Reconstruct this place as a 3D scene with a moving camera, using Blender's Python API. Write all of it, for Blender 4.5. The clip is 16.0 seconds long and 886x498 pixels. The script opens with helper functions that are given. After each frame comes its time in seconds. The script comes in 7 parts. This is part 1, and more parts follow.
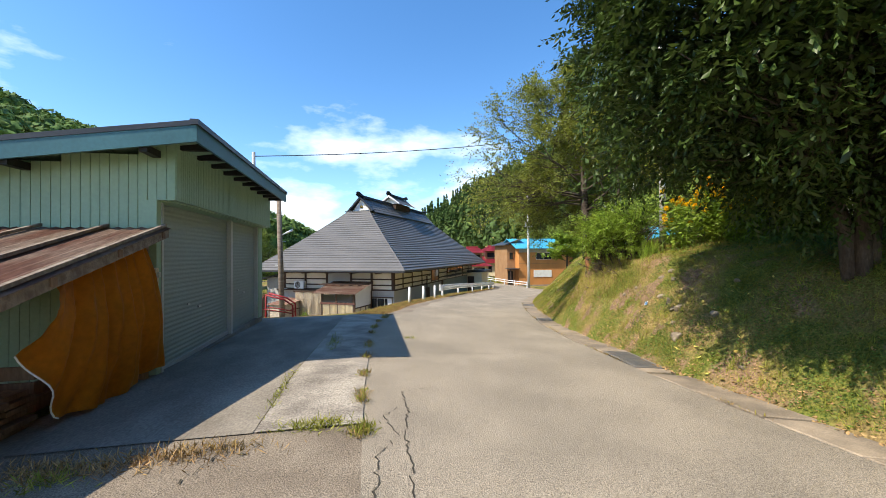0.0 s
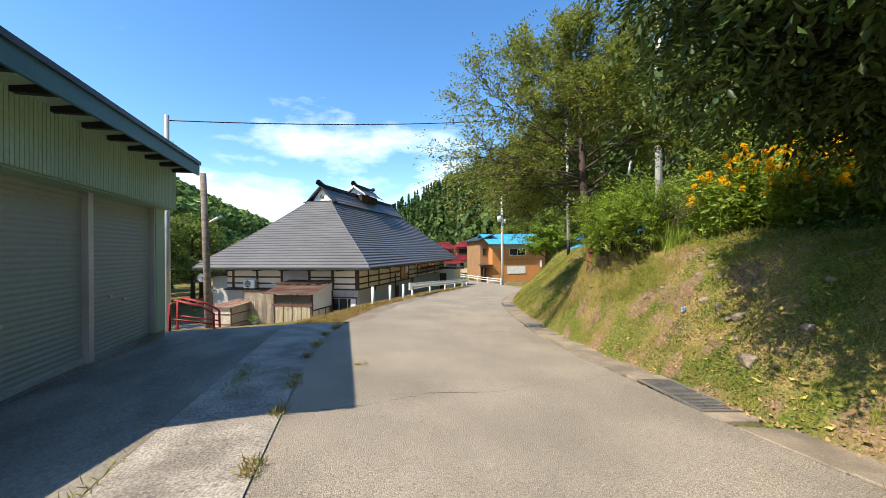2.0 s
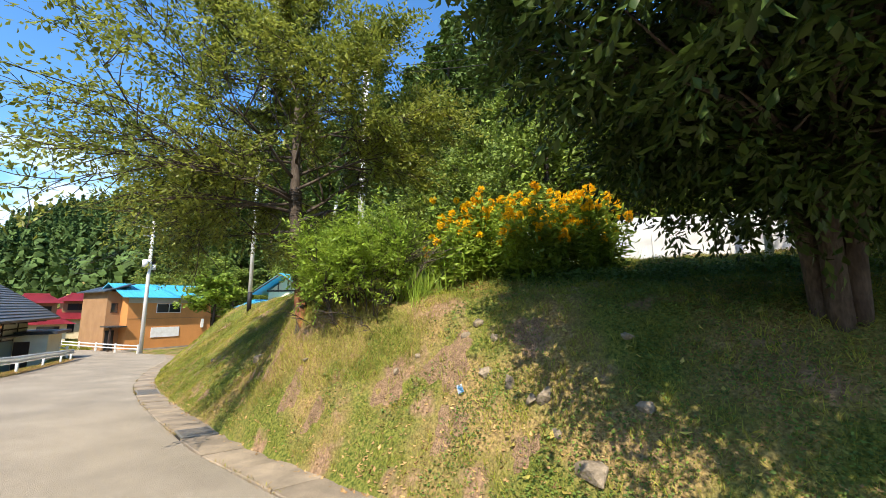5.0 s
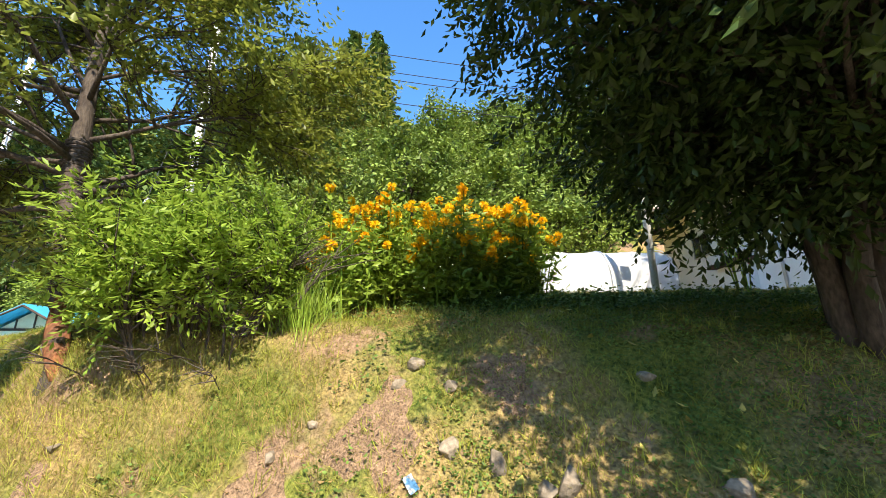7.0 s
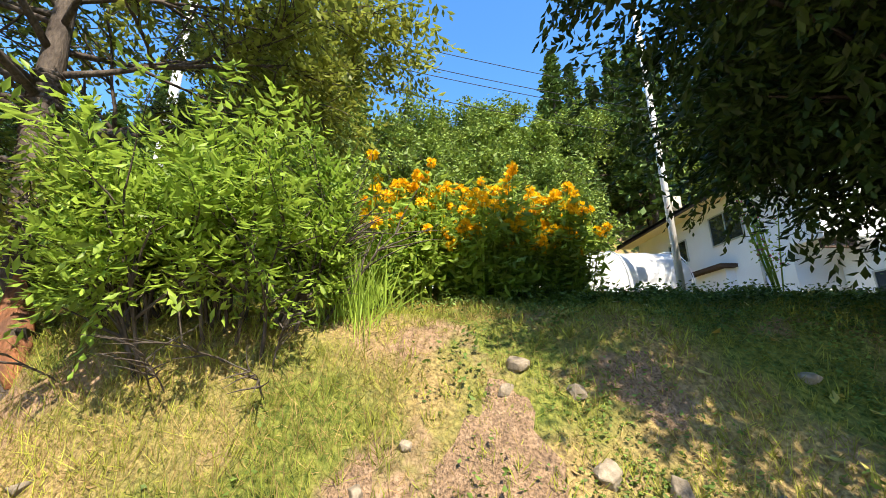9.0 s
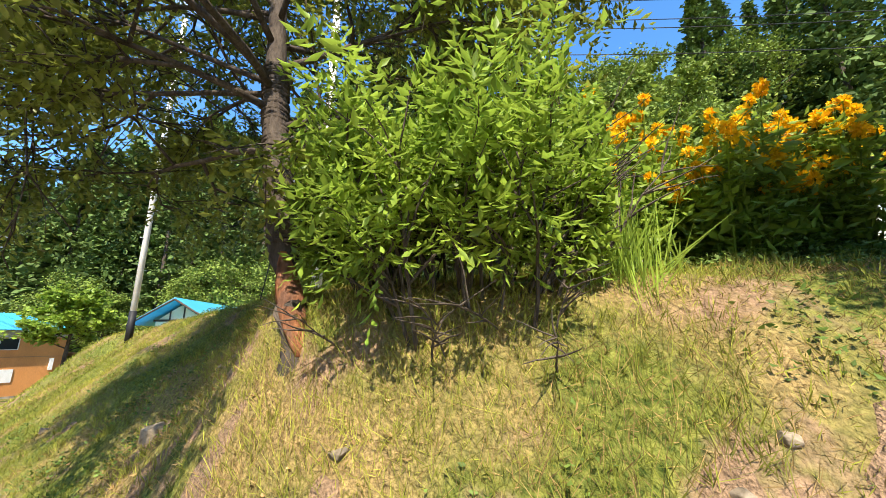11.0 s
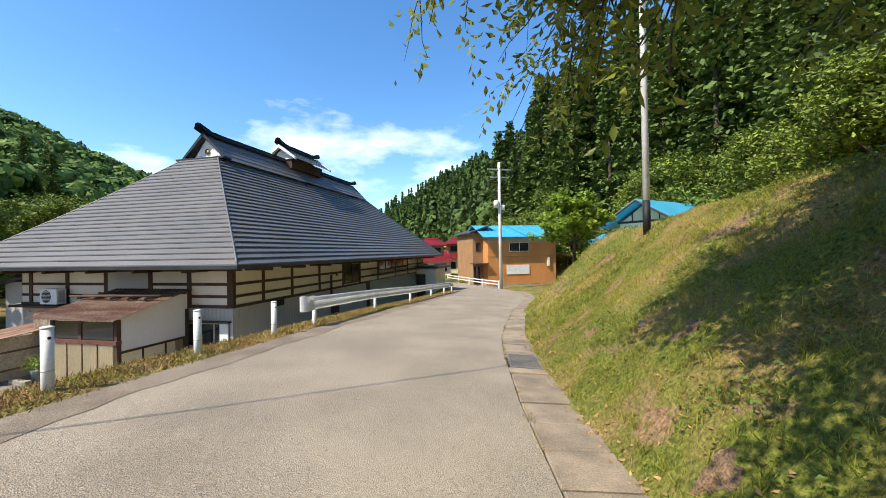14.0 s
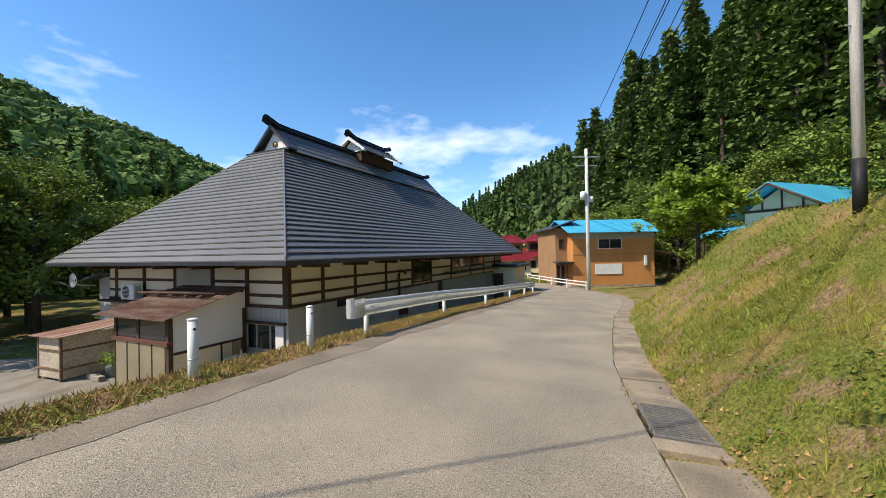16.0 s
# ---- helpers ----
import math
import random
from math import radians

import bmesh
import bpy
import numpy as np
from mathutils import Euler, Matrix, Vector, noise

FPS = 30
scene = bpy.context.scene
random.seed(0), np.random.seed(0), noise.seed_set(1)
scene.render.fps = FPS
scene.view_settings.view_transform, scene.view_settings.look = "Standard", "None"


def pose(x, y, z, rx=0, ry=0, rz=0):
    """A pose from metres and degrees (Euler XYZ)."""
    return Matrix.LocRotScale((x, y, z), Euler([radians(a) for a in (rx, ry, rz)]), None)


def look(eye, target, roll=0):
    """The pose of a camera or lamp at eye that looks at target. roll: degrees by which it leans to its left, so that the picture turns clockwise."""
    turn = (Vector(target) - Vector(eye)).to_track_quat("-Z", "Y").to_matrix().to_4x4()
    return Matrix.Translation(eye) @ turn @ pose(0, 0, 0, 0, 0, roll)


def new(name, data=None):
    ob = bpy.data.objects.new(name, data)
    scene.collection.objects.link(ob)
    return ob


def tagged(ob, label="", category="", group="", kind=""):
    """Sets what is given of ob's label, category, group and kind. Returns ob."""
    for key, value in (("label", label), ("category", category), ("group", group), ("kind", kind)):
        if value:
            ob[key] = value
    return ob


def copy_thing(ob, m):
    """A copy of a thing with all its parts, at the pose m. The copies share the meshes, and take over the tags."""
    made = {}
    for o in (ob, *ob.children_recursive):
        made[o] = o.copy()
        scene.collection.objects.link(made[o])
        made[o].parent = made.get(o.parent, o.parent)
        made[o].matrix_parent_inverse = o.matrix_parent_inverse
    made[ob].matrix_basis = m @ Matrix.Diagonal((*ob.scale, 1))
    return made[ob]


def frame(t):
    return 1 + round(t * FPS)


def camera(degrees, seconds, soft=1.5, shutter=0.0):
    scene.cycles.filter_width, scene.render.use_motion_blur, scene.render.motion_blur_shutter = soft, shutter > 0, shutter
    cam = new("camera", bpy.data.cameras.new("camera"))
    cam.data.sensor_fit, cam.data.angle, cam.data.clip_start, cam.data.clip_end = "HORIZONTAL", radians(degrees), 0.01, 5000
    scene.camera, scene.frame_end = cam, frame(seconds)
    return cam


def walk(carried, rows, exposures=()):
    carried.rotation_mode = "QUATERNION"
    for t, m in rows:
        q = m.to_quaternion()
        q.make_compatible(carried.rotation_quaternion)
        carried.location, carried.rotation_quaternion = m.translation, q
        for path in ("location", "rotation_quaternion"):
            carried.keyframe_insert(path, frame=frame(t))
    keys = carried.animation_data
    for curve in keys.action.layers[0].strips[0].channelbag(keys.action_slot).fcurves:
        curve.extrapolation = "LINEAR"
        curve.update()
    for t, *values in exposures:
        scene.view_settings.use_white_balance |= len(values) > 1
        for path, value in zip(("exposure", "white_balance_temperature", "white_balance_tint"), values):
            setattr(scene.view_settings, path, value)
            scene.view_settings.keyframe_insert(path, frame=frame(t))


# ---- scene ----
cam = camera(97.1, 16.0, soft=0.9)
METRES, EYE, TILT, LEAN, TURN = 17.0, 1.57, 0.0, 0.0, -11.5
ROWS = [
    (0.0, 0.0, 0.0, 0.0, 0.01, 0.75, 0.53),
    (0.5, 0.001, 0.0408, -0.0019, -1.33, 0.61, 0.57),
    (1.0, 0.0053, 0.08, -0.0038, -2.42, 0.46, 0.59),
    (1.5, 0.0028, 0.1174, -0.0052, -3.32, 0.31, 0.6),
    (2.0, 0.0031, 0.1551, -0.0074, -4.25, 0.24, 0.59),
    (2.5, 0.0012, 0.1928, -0.0084, -5.85, 0.31, 0.59),
    (3.0, 0.0021, 0.2304, -0.0106, -8.88, 0.59, 0.62),
    (3.5, 0.0062, 0.2659, -0.011, -14.19, 1.22, 0.66),
    (4.0, 0.0186, 0.3002, -0.0131, -25.01, 2.73, 0.39),
    (4.5, 0.0358, 0.3325, -0.0137, -38.04, 5.27, 0.19),
    (5.0, 0.0539, 0.363, -0.0129, -49.79, 8.27, 0.1),
    (5.2, 0.0608, 0.3752, -0.0134, -54.1, 9.4, 0.1),
    (7.3, 0.1256, 0.4925, -0.0213, -75.4, 15.0, 0.4),
    (7.5, 0.1295, 0.5022, -0.0217, -76.31, 15.22, 0.41),
    (8.0, 0.1368, 0.524, -0.0218, -78.16, 15.5, 0.44),
    (9.2, 0.1492, 0.5545, -0.0245, -79.9, 15.5, 0.3),
    (10.3, 0.157, 0.5785, -0.0271, -78.1, 14.8, 0.18),
    (10.5, 0.1582, 0.5878, -0.0277, -74.74, 14.26, 0.14),
    (11.0, 0.1587, 0.6167, -0.0296, -62.16, 13.48, 0.27),
    (11.5, 0.1577, 0.6471, -0.0326, -46.12, 11.8, 0.35),
    (12.0, 0.1536, 0.6796, -0.0358, -31.15, 9.31, 0.4),
    (12.5, 0.1522, 0.7128, -0.0396, -19.86, 6.29, 0.61),
    (13.0, 0.1499, 0.7479, -0.0416, -12.4, 3.6, 0.8),
    (13.5, 0.1514, 0.7836, -0.0446, -7.65, 1.6, 0.93),
    (14.0, 0.1503, 0.8172, -0.0461, -4.61, 0.36, 1.0),
    (14.5, 0.1503, 0.8517, -0.0485, -2.65, -0.27, 1.0),
    (15.0, 0.1525, 0.8874, -0.0503, -0.61, -0.45, 1.03),
    (15.5, 0.1554, 0.9252, -0.0518, 2.07, -0.26, 1.03),
    (16.0, 0.1547, 0.9598, -0.0543, 6.69, 0.4, 1.1),
]
EXPOSURES = [(0, 0.7), (3.0, 0.73), (4.0, 0.72), (5.0, 0.93), (7.5, 1.4), (8.0, 1.42), (10.5, 1.38), (11.5, 1.08), (12.5, 1.0), (14.0, 0.65), (16.0, 0.36)]
walk(cam, [(t, pose(0, 0, EYE, TILT, LEAN, TURN) @ pose(METRES * x, METRES * y, METRES * z, 90 + pitch, roll, yaw)) for t, x, y, z, yaw, pitch, roll in ROWS],
     exposures=EXPOSURES)

SUN_DIR = Vector((-3.2, -0.95, 3.9)).normalized()
world = bpy.data.worlds.new("world")
scene.world = world
world.use_nodes = True
wt = world.node_tree
wt.nodes.clear()
w_out = wt.nodes.new("ShaderNodeOutputWorld")
w_bg = wt.nodes.new("ShaderNodeBackground")
w_sky = wt.nodes.new("ShaderNodeTexSky")
w_sky.sky_type = "NISHITA"
w_sky.sun_disc = False
w_sky.sun_elevation = math.asin(SUN_DIR.z)
w_sky.sun_rotation = math.atan2(SUN_DIR.x, SUN_DIR.y)
w_sky.air_density, w_sky.dust_density, w_sky.ozone_density = 1.0, 0.3, 3.2
w_bg.inputs["Strength"].default_value = 0.165
# clouds: soft banks low over the valley and a few puffs higher up
w_tc = wt.nodes.new("ShaderNodeTexCoord")
w_map = wt.nodes.new("ShaderNodeMapping")
w_map.inputs["Scale"].default_value = (1.0, 1.0, 2.6)
w_n = wt.nodes.new("ShaderNodeTexNoise")
w_n.inputs["Scale"].default_value = 2.4
w_n.inputs["Detail"].default_value = 7
w_n.inputs["Roughness"].default_value = 0.55
w_sep = wt.nodes.new("ShaderNodeSeparateXYZ")
w_low = wt.nodes.new("ShaderNodeMapRange")
w_low.inputs["From Min"].default_value, w_low.inputs["From Max"].default_value = 0.02, 0.36
w_low.inputs["To Min"].default_value, w_low.inputs["To Max"].default_value = 0.2, -0.055
w_add = wt.nodes.new("ShaderNodeMath")
w_add.operation = "ADD"
w_ramp = wt.nodes.new("ShaderNodeValToRGB")
w_ramp.color_ramp.elements[0].position, w_ramp.color_ramp.elements[1].position = 0.56, 0.78
w_mix = wt.nodes.new("ShaderNodeMixRGB")
w_mix.inputs["Color2"].default_value = (7.6, 7.9, 8.4, 1)
wt.links.new(w_tc.outputs["Generated"], w_map.inputs["Vector"])
wt.links.new(w_map.outputs["Vector"], w_n.inputs["Vector"])
wt.links.new(w_tc.outputs["Generated"], w_sep.inputs["Vector"])
wt.links.new(w_sep.outputs["Z"], w_low.inputs["Value"])
wt.links.new(w_n.outputs["Fac"], w_add.inputs[0])
wt.links.new(w_low.outputs["Result"], w_add.inputs[1])
wt.links.new(w_add.outputs["Value"], w_ramp.inputs["Fac"])
wt.links.new(w_ramp.outputs["Color"], w_mix.inputs["Fac"])
w_hs = wt.nodes.new("ShaderNodeHueSaturation")
w_hs.inputs["Saturation"].default_value, w_hs.inputs["Value"].default_value = 1.22, 1.0
wt.links.new(w_sky.outputs["Color"], w_hs.inputs["Color"])
wt.links.new(w_hs.outputs["Color"], w_mix.inputs["Color1"])
wt.links.new(w_mix.outputs["Color"], w_bg.inputs["Color"])
wt.links.new(w_bg.outputs["Background"], w_out.inputs["Surface"])
sun = new("sun", bpy.data.lights.new("sun", "SUN"))
sun.data.energy, sun.data.angle, sun.data.color = 4.7, radians(0.53), (1.0, 0.885, 0.73)
sun.matrix_world = look(SUN_DIR * 60, (0, 0, 0))

# ---- materials ----


def material(name, col, col2=None, rough=0.8, metal=0.0, scale=3.0, fine=40.0, bump=0.3, mixpos=(0.35, 0.65), spec=0.35,
             stretch=(1, 1, 1), vary=0.0, island=0.0, grain=0.25, translucent=0.0, dist=0.02):
    """A surface with patches of col2 at a broad scale, grain at a fine one and a fine relief."""
    m = bpy.data.materials.new(name)
    m.use_nodes = True
    nt = m.node_tree
    n, l = nt.nodes, nt.links
    b = n["Principled BSDF"]
    out = n["Material Output"]
    b.inputs["Roughness"].default_value, b.inputs["Metallic"].default_value = rough, metal
    b.inputs["Specular IOR Level"].default_value = spec
    tc = n.new("ShaderNodeTexCoord")
    mp = n.new("ShaderNodeMapping")
    mp.inputs["Scale"].default_value = stretch
    l.new(tc.outputs["Object"], mp.inputs["Vector"])
    n1 = n.new("ShaderNodeTexNoise")
    n1.inputs["Scale"].default_value, n1.inputs["Detail"].default_value = scale, 5
    l.new(mp.outputs["Vector"], n1.inputs["Vector"])
    ramp = n.new("ShaderNodeValToRGB")
    e = ramp.color_ramp.elements
    e[0].position, e[1].position = mixpos
    c2 = col2 or tuple(c * 0.75 for c in col)
    e[0].color, e[1].color = (*col, 1), (*c2, 1)
    l.new(n1.outputs["Fac"], ramp.inputs["Fac"])
    n2 = n.new("ShaderNodeTexNoise")
    n2.inputs["Scale"].default_value, n2.inputs["Detail"].default_value = fine, 3
    l.new(mp.outputs["Vector"], n2.inputs["Vector"])
    mr = n.new("ShaderNodeMapRange")
    mr.inputs["From Min"].default_value, mr.inputs["From Max"].default_value = 0.3, 0.7
    mr.inputs["To Min"].default_value, mr.inputs["To Max"].default_value = 1 - grain, 1 + grain
    l.new(n2.outputs["Fac"], mr.inputs["Value"])
    mul = n.new("ShaderNodeMixRGB")
    mul.blend_type = "MULTIPLY"
    mul.inputs["Fac"].default_value = 1
    l.new(ramp.outputs["Color"], mul.inputs["Color1"])
    l.new(mr.outputs["Result"], mul.inputs["Color2"])
    colour = mul.outputs["Color"]
    if vary or island:
        rnd = n.new("ShaderNodeObjectInfo") if vary else n.new("ShaderNodeNewGeometry")
        sock = rnd.outputs["Random"] if vary else rnd.outputs["Random Per Island"]
        amount = vary or island
        vr = n.new("ShaderNodeMapRange")
        vr.inputs["To Min"].default_value, vr.inputs["To Max"].default_value = 1 - amount, 1 + amount
        l.new(sock, vr.inputs["Value"])
        mu2 = n.new("ShaderNodeMixRGB")
        mu2.blend_type = "MULTIPLY"
        mu2.inputs["Fac"].default_value = 1
        l.new(colour, mu2.inputs["Color1"])
        l.new(vr.outputs["Result"], mu2.inputs["Color2"])
        colour = mu2.outputs["Color"]
    l.new(colour, b.inputs["Base Color"])
    if bump:
        bp = n.new("ShaderNodeBump")
        bp.inputs["Strength"].default_value, bp.inputs["Distance"].default_value = bump, dist
        l.new(n2.outputs["Fac"], bp.inputs["Height"])
        l.new(bp.outputs["Normal"], b.inputs["Normal"])
    if translucent:
        tr = n.new("ShaderNodeBsdfTranslucent")
        l.new(colour, tr.inputs["Color"])
        mx = n.new("ShaderNodeMixShader")
        mx.inputs["Fac"].default_value = translucent
        l.new(b.outputs["BSDF"], mx.inputs[1])
        l.new(tr.outputs["BSDF"], mx.inputs[2])
        l.new(mx.outputs["Shader"], out.inputs["Surface"])
    return m


def glass_material(name, tint=(0.02, 0.025, 0.03)):
    m = bpy.data.materials.new(name)
    m.use_nodes = True
    b = m.node_tree.nodes["Principled BSDF"]
    b.inputs["Base Color"].default_value = (*tint, 1)
    b.inputs["Roughness"].default_value = 0.06
    b.inputs["Specular IOR Level"].default_value = 0.8
    return m


M = {
    "asphalt": material("asphalt", (0.35, 0.3, 0.225), (0.26, 0.225, 0.17), 0.92, scale=0.7, fine=105, bump=0.9, grain=0.75, dist=0.012),
    "asphalt_edge": material("asphalt_edge", (0.18, 0.145, 0.105), (0.27, 0.225, 0.165), 0.95, scale=1.5, fine=80, bump=0.7, grain=0.5),
    "concrete": material("concrete", (0.38, 0.34, 0.275), (0.21, 0.185, 0.15), 0.9, scale=2.2, fine=45, bump=0.6, grain=0.45),
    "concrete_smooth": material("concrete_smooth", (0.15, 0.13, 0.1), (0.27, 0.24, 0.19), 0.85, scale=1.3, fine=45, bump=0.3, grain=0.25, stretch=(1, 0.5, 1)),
    "gutter": material("gutter", (0.34, 0.275, 0.195), (0.2, 0.165, 0.12), 0.92, scale=2.2, fine=70, bump=0.4, vary=0.12),
    "dark_gap": material("dark_gap", (0.03, 0.028, 0.022), (0.06, 0.05, 0.035), 0.95, scale=6, fine=60),
    "soil": material("soil", (0.19, 0.122, 0.07), (0.29, 0.19, 0.11), 0.95, scale=9, fine=55, bump=1.0, grain=0.5, dist=0.04),
    "roof_metal": material("roof_metal", (0.155, 0.153, 0.15), (0.13, 0.13, 0.128), 0.5, metal=0.1, scale=0.5, fine=8, bump=0.05, grain=0.08, spec=0.45),
    "roof_dark": material("roof_dark", (0.035, 0.04, 0.047), (0.055, 0.06, 0.068), 0.4, metal=0.2, scale=1, fine=12, bump=0.05, grain=0.08),
    "plaster": material("plaster", (0.78, 0.72, 0.6), (0.7, 0.63, 0.5), 0.85, scale=0.8, fine=30, bump=0.08, grain=0.06),
    "timber": material("timber", (0.085, 0.05, 0.032), (0.05, 0.03, 0.02), 0.75, scale=2, fine=30, stretch=(1, 1, 0.2), bump=0.3),
    "siding": material("siding", (0.44, 0.43, 0.4), (0.36, 0.35, 0.32), 0.6, scale=0.7, fine=20, bump=0.08, grain=0.07),
    "green_siding": material("green_siding", (0.31, 0.45, 0.31), (0.26, 0.39, 0.275), 0.55, scale=0.6, fine=18, bump=0.06, grain=0.06),
    "shutter": material("shutter", (0.28, 0.335, 0.29), (0.24, 0.29, 0.255), 0.5, scale=0.6, fine=16, bump=0.03, grain=0.05),
    "alu": material("alu", (0.5, 0.52, 0.5), (0.42, 0.44, 0.43), 0.42, metal=0.5, scale=1.5, fine=30, bump=0.05, grain=0.08),
    "blue_trim": material("blue_trim", (0.055, 0.17, 0.2), (0.045, 0.14, 0.165), 0.45, scale=1, fine=20, bump=0.05, grain=0.08),
    "rust": material("rust", (0.19, 0.09, 0.06), (0.33, 0.24, 0.18), 0.75, metal=0.1, scale=1.3, fine=18, stretch=(2.5, 0.5, 1), bump=0.15, grain=0.25, mixpos=(0.42, 0.6)),
    "weathered": material("weathered", (0.28, 0.24, 0.19), (0.16, 0.12, 0.09), 0.85, scale=3, fine=40, stretch=(0.4, 4, 4), bump=0.4),
    "old_wood": material("old_wood", (0.24, 0.16, 0.1), (0.14, 0.09, 0.06), 0.85, scale=3, fine=30, stretch=(1, 1, 0.25), bump=0.3, vary=0.18),
    "tarp": material("tarp", (0.62, 0.25, 0.014), (0.5, 0.19, 0.012), 0.55, scale=1.2, fine=14, bump=0.12, grain=0.12, translucent=0.2),
    "white_paint": material("white_paint", (0.78, 0.79, 0.77), (0.66, 0.66, 0.62), 0.5, scale=3, fine=30, bump=0.06, grain=0.07, mixpos=(0.45, 0.75)),
    "grate_steel": material("grate_steel", (0.2, 0.2, 0.19), (0.28, 0.25, 0.21), 0.6, metal=0.4, scale=6, fine=40, bump=0.1, grain=0.2),
    "galvanised": material("galvanised", (0.55, 0.57, 0.56), (0.46, 0.48, 0.47), 0.4, metal=0.45, scale=4, fine=40, bump=0.05, grain=0.08),
    "pole_concrete": material("pole_concrete", (0.7, 0.69, 0.65), (0.56, 0.55, 0.51), 0.85, scale=2, fine=60, bump=0.15, grain=0.12, stretch=(1, 1, 0.3)),
    "black": material("black", (0.012, 0.012, 0.013), (0.02, 0.02, 0.02), 0.6, scale=3, fine=30, bump=0.1),
    "red_paint": material("red_paint", (0.35, 0.025, 0.035), (0.2, 0.03, 0.03), 0.5, scale=5, fine=40, bump=0.1),
    "red_brown": material("red_brown", (0.15, 0.065, 0.045), (0.1, 0.045, 0.035), 0.7, scale=4, fine=30, bump=0.2),
    "red_roof": material("red_roof", (0.36, 0.04, 0.055), (0.29, 0.035, 0.05), 0.5, scale=0.7, fine=12, bump=0.06, grain=0.08),
    "blue_roof": material("blue_roof", (0.07, 0.42, 0.62), (0.055, 0.35, 0.54), 0.42, scale=0.5, fine=10, bump=0.04, grain=0.06),
    "orange_wall": material("orange_wall", (0.6, 0.27, 0.085), (0.5, 0.22, 0.07), 0.75, scale=0.8, fine=14, bump=0.06, grain=0.07, stretch=(1, 1, 0.4)),
    "brown_wall": material("brown_wall", (0.36, 0.21, 0.1), (0.3, 0.17, 0.08), 0.75, scale=0.8, fine=14, bump=0.06, grain=0.07),
    "cream": material("cream", (0.84, 0.74, 0.5), (0.75, 0.65, 0.43), 0.6, scale=1, fine=20, bump=0.06, grain=0.07),
    "beige_sheet": material("beige_sheet", (0.72, 0.64, 0.49), (0.6, 0.52, 0.4), 0.5, scale=1.5, fine=12, bump=0.1, translucent=0.3),
    "glass": glass_material("glass"),
    "white_wall": material("white_wall", (0.8, 0.8, 0.78), (0.72, 0.72, 0.7), 0.8, scale=0.6, fine=25, bump=0.06, grain=0.05),
    "vinyl": material("vinyl", (0.85, 0.86, 0.85), (0.76, 0.78, 0.78), 0.4, scale=1.2, fine=6, bump=0.15, grain=0.05, translucent=0.35, stretch=(1, 1, 0.3)),
    "bark": material("bark", (0.05, 0.037, 0.028), (0.1, 0.08, 0.062), 0.9, scale=7, fine=40, stretch=(1, 1, 0.35), bump=0.8, grain=0.35),
    "bare_wood": material("bare_wood", (0.42, 0.17, 0.07), (0.2, 0.1, 0.06), 0.85, scale=9, fine=40, stretch=(1, 1, 0.3), bump=0.6, grain=0.3),
    "leaf_dark": material("leaf_dark", (0.062, 0.1, 0.02), (0.038, 0.068, 0.014), 0.42, scale=1.5, fine=20, bump=0, island=0.4, grain=0.1, translucent=0.28, spec=0.3),
    "leaf_cherry": material("leaf_cherry", (0.27, 0.3, 0.05), (0.17, 0.21, 0.035), 0.45, scale=1.2, fine=20, bump=0, island=0.4, grain=0.1, translucent=0.4, spec=0.35),
    "leaf_shrub": material("leaf_shrub", (0.31, 0.42, 0.055), (0.2, 0.31, 0.04), 0.45, scale=1.5, fine=20, bump=0, island=0.35, grain=0.1, translucent=0.48, spec=0.35),
    "leaf_broad": material("leaf_broad", (0.22, 0.29, 0.045), (0.13, 0.19, 0.033), 0.6, scale=0.35, fine=6, bump=0, island=0.4, grain=0.15, translucent=0.2, spec=0.25),
    "leaf_far": material("leaf_far", (0.15, 0.24, 0.055), (0.085, 0.15, 0.04), 0.75, scale=0.06, fine=2, bump=0, island=0.4, grain=0.15, translucent=0.1, spec=0.15),
    "needles": material("needles", (0.11, 0.17, 0.038), (0.07, 0.115, 0.03), 0.7, scale=0.4, fine=5, bump=0, island=0.45, grain=0.15, translucent=0.12, spec=0.2),
    "needles_far": material("needles_far", (0.085, 0.14, 0.036), (0.06, 0.105, 0.03), 0.75, scale=0.2, fine=4, bump=0, island=0.4, grain=0.15, translucent=0.08, spec=0.15),
    "leaf_yellow": material("leaf_yellow", (0.5, 0.46, 0.1), (0.42, 0.3, 0.08), 0.6, scale=4, fine=30, bump=0, island=0.35, translucent=0.2),
    "wrapper": material("wrapper", (0.12, 0.3, 0.5), (0.6, 0.65, 0.68), 0.3, scale=9, fine=40, bump=0.1, mixpos=(0.45, 0.55)),
    "leaf_clover": material("leaf_clover", (0.15, 0.22, 0.04), (0.1, 0.16, 0.03), 0.6, scale=1.5, fine=20, bump=0, island=0.4, grain=0.1, translucent=0.25, spec=0.25),
    "petal": material("petal", (0.96, 0.68, 0.015), (0.95, 0.57, 0.012), 0.55, scale=4, fine=30, bump=0, island=0.15, grain=0.06, translucent=0.45),
    "petal_pink": material("petal_pink", (0.6, 0.12, 0.2), (0.5, 0.08, 0.14), 0.55, scale=4, fine=30, bump=0, island=0.2, translucent=0.3),
    "grass_green": material("grass_green", (0.18, 0.205, 0.03), (0.33, 0.325, 0.05), 0.65, scale=0.9, fine=8, bump=0, island=0.45, grain=0.15, translucent=0.22, spec=0.2),
    "grass_dry": material("grass_dry", (0.37, 0.255, 0.095), (0.23, 0.155, 0.06), 0.75, scale=1.1, fine=8, bump=0, island=0.5, grain=0.15, translucent=0.15, spec=0.15),
